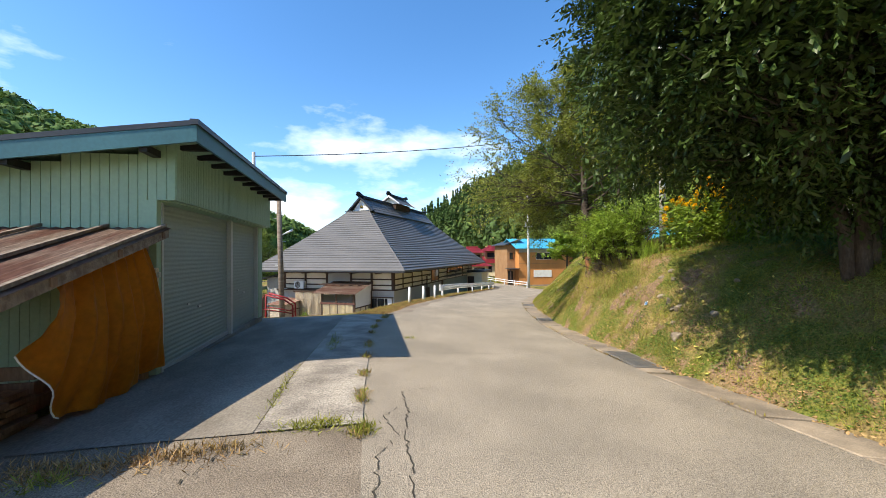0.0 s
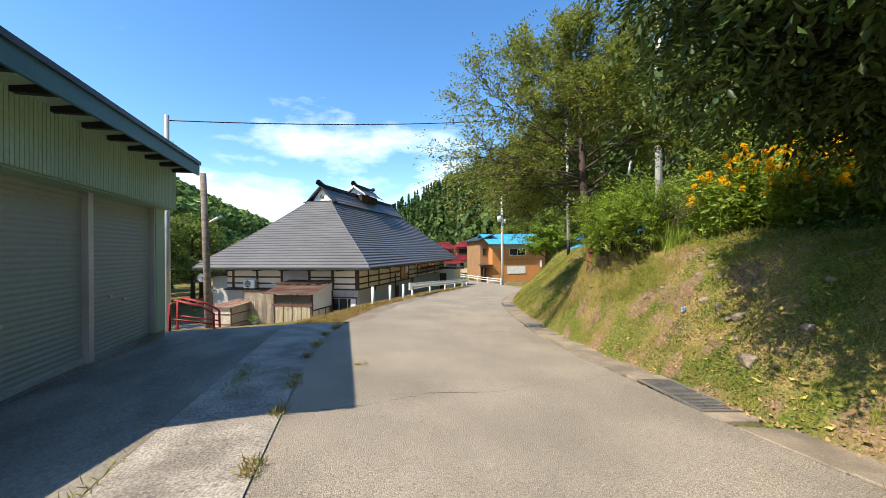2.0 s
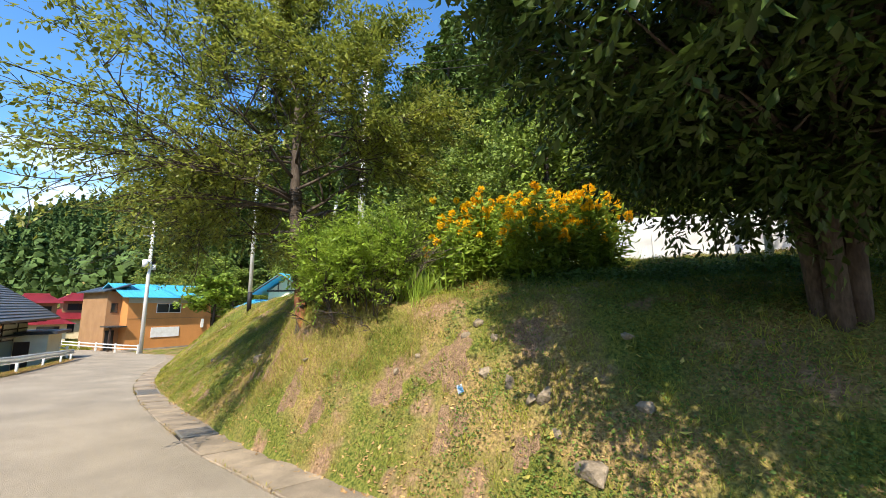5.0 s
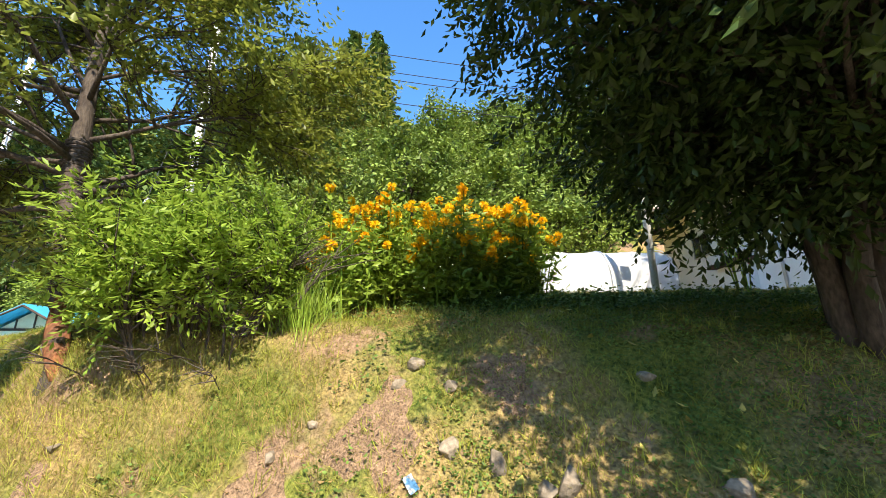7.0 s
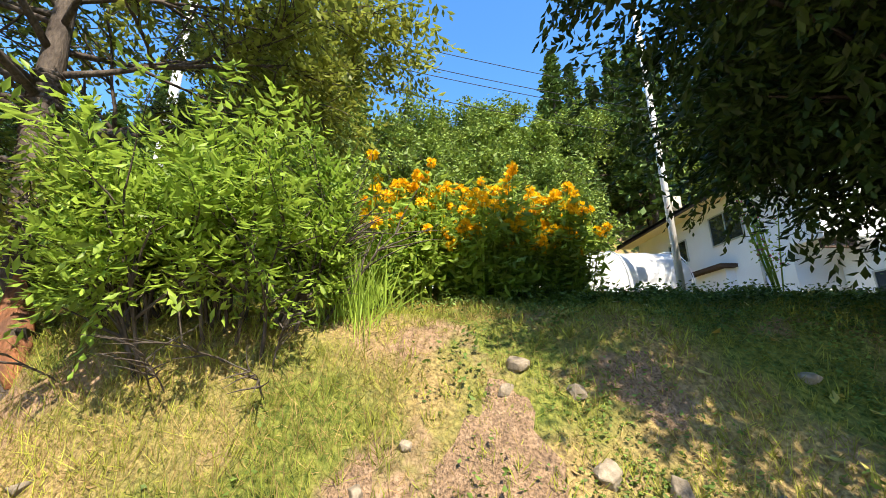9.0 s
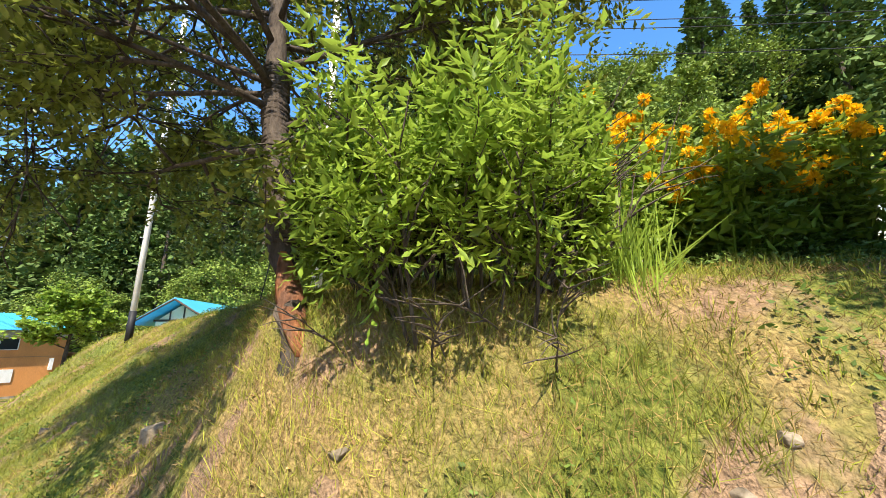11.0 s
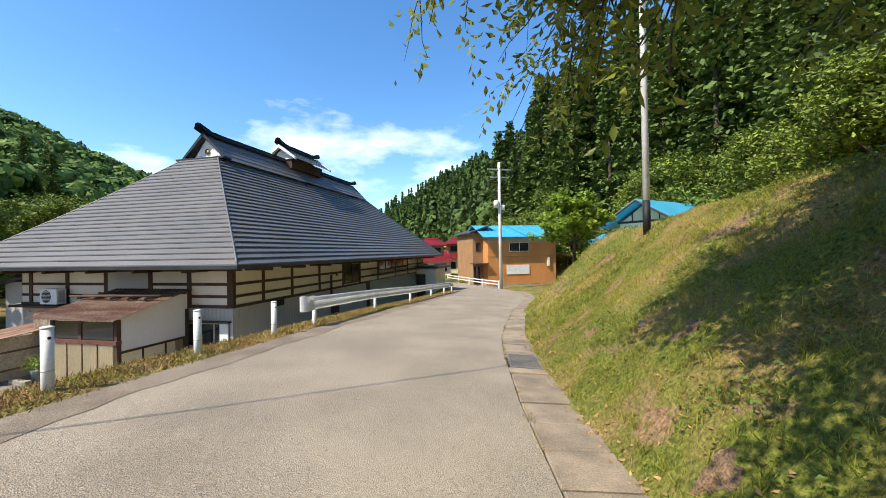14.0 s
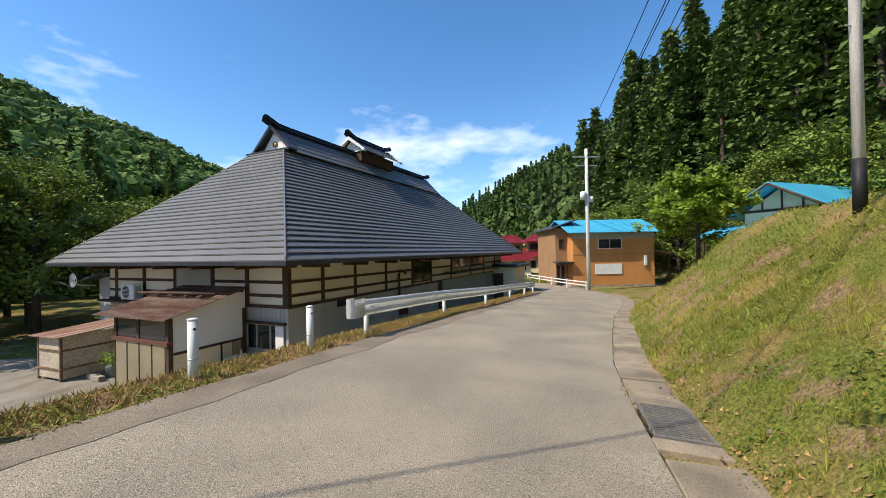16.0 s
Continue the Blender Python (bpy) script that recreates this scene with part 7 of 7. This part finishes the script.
    blades("verge_grass", x, y, nr, 0.085, 0.012, M["grass_dry"], "yellowing grass along the verge", 0.7)
    blades("verge_grass", x[::2] - 0.1, y[::2], nr, 0.09, 0.012, M["grass_green"], "green grass along the verge", 0.7)
    # weeds in the joints of the paving
    y = nr.uniform(3.4, 13, 2600)
    k = patch(y, y * 0 + 2, 0.4, 5) > 0.25
    y = y[k]
    x = np.interp(y, LEFT_Y, LEFT_X) - 0.03 + nr.normal(size=len(y)) * 0.045
    blades("joint_weeds", x, y, nr, 0.08, 0.008, M["grass_dry"], "yellow-green weeds growing in the pavement joint", 0.8, road_z(x, y) + 0.01)
    blades("joint_weeds", x[::2], y[::2], nr, 0.08, 0.009, M["grass_green"], "green weeds growing in the pavement joint", 0.8, road_z(x[::2], y[::2]) + 0.01)
    for cx, cy, sx, sy, k, mat in ((-0.45, 3.95, 0.16, 0.07, 420, "grass_green"), (-0.02, 3.75, 0.06, 0.06, 260, "grass_green"), (-2.1, 3.5, 0.5, 0.1, 900, "straw"), (-2.25, 3.35, 0.12, 0.1, 160, "grass_green"), (-1.35, 3.6, 0.25, 0.08, 300, "grass_dry"), (0.98, 8.67, 0.08, 0.03, 40, "grass_green"), (-0.6, 8.3, 0.06, 0.4, 160, "grass_green"), (-1.0, 5.2, 0.03, 0.6, 160, "grass_green")):
        x, y = cx + nr.normal(size=k) * sx, cy + nr.normal(size=k) * sy
        blades("ground_weeds", x, y, nr, 0.08, 0.009, M[mat], "weeds and straw on the old asphalt", 0.9, road_z(x, y) + 0.005)
    y = nr.uniform(0, 26, 1500)
    y = y[patch(y, y * 0 + 1, 0.5, 9) > 0.2]
    x = np.interp(y, RIGHT_Y, RIGHT_X) + 0.01 + nr.normal(size=len(y)) * 0.03
    blades("joint_weeds", x, y, nr, 0.05, 0.007, M["grass_dry"], "dry weeds in the joint beside the drain lids", 0.8, road_z(x, y) + 0.01)
    blades("joint_weeds", x[::3], y[::3], nr, 0.05, 0.007, M["grass_green"], "green weeds in the joint beside the drain lids", 0.8, road_z(x[::3], y[::3]) + 0.01)
    # fallen leaves at the foot of the bank
    y = np.concatenate([nr.uniform(-1, 9, 1500), nr.uniform(9, 24, 700)])
    x = np.interp(y, RIGHT_Y, RIGHT_X) + 0.5 + np.abs(nr.normal(size=len(y))) * 0.5
    c = np.stack([x, y, np.maximum(land(x, y), road_z(x, y)) + 0.02], 1)
    a, b = leaf_axes(nr, len(c), 0.06, 0.035, 0.0, 0.85)
    tagged(card_mesh("fallen_leaves", c, a, b, M["straw"]), "brown fallen leaves at the foot of the bank", "leaves", kind="stuff")
    # field of green before the red houses
    x, y = nr.uniform(13, 26, 20000), nr.uniform(58, 82, 20000)
    blades("field_grass", x, y, nr, 0.35, 0.09, M["grass_green"], "bright green grass field", 0.6)


grasses()


def stone(x, y, size, seed):
    """An angular stone: the hull of random points, its edges worn."""
    rng = random.Random(int(seed * 10) + 5)
    bm = bmesh.new()
    for _ in range(17):
        bm.verts.new(Vector((rng.gauss(0, 1), rng.gauss(0, 1), rng.gauss(0, 1))).normalized() * rng.uniform(0.85, 1.1))
    hull = bmesh.ops.convex_hull(bm, input=list(bm.verts))
    bmesh.ops.delete(bm, geom=[v for v in hull["geom_interior"] if isinstance(v, bmesh.types.BMVert)], context="VERTS")
    bmesh.ops.bevel(bm, geom=list(bm.edges), offset=0.06, segments=2, affect="EDGES", profile=0.5)
    for v in bm.verts:
        v.co += v.normal * 0.05 * noise.noise(v.co * 3 + Vector((seed, 0, 0)))
        v.co = Vector((v.co.x * size[0], v.co.y * size[1], v.co.z * size[2]))
    ob = part("stone", bm, M["rock"])
    ob.matrix_basis = Matrix.Translation((x, y, float(land(x, y)) - size[2] * 0.1)) @ Matrix.Rotation(seed, 4, "Z")
    tagged(ob, "weathered tan stone half sunk in the grassy bank", "stone", "stones in the bank")


for i, (x, y, s) in enumerate(((6.4, 7.12, (0.12, 0.09, 0.1)), (5.85, 6.42, (0.26, 0.18, 0.13)), (7.22, 8.08, (0.13, 0.11, 0.1)), (7.05, 8.18, (0.11, 0.09, 0.08)), (6.98, 7.76, (0.12, 0.08, 0.08)), (6.64, 7.74, (0.12, 0.09, 0.13)), (6.54, 7.42, (0.08, 0.08, 0.17)), (6.42, 6.98, (0.14, 0.1, 0.17)),
                               (6.3, 6.05, (0.12, 0.1, 0.1)), (7.98, 13.66, (0.19, 0.15, 0.17)), (8.0, 12.95, (0.12, 0.1, 0.08)), (6.75, 10.9, (0.11, 0.08, 0.08)), (6.7, 9.1, (0.08, 0.1, 0.06)), (6.85, 8.85, (0.07, 0.06, 0.05)), (9.1, 17.2, (0.11, 0.1, 0.08)), (6.1, 6.8, (0.1, 0.08, 0.08)), (7.0, 6.2, (0.1, 0.12, 0.07)), (5.6, 4.9, (0.1, 0.08, 0.06)), (8.8, 18.5, (0.05, 0.04, 0.04)))):
    stone(x, y, tuple(q * 0.85 for q in s), i * 1.7)


def wrapper():
    rows = [[(0.016 * i, 0.014 * j, 0.02 + 0.014 * noise.noise(Vector((i * 0.7, j * 0.8, 3)))) for i in range(9)] for j in range(6)]
    ob = part("plastic_wrapper", sheet(bmesh.new(), rows, 0.001), M["wrapper"])
    ob.matrix_basis = Matrix.Translation((6.42, 7.93, float(land(6.42, 7.93)) + 0.03)) @ Matrix.Rotation(-0.7, 4, "Y") @ Matrix.Rotation(0.6, 4, "Z")
    tagged(ob, "crumpled blue and white plastic wrapper lying in the grass", "litter")


wrapper()
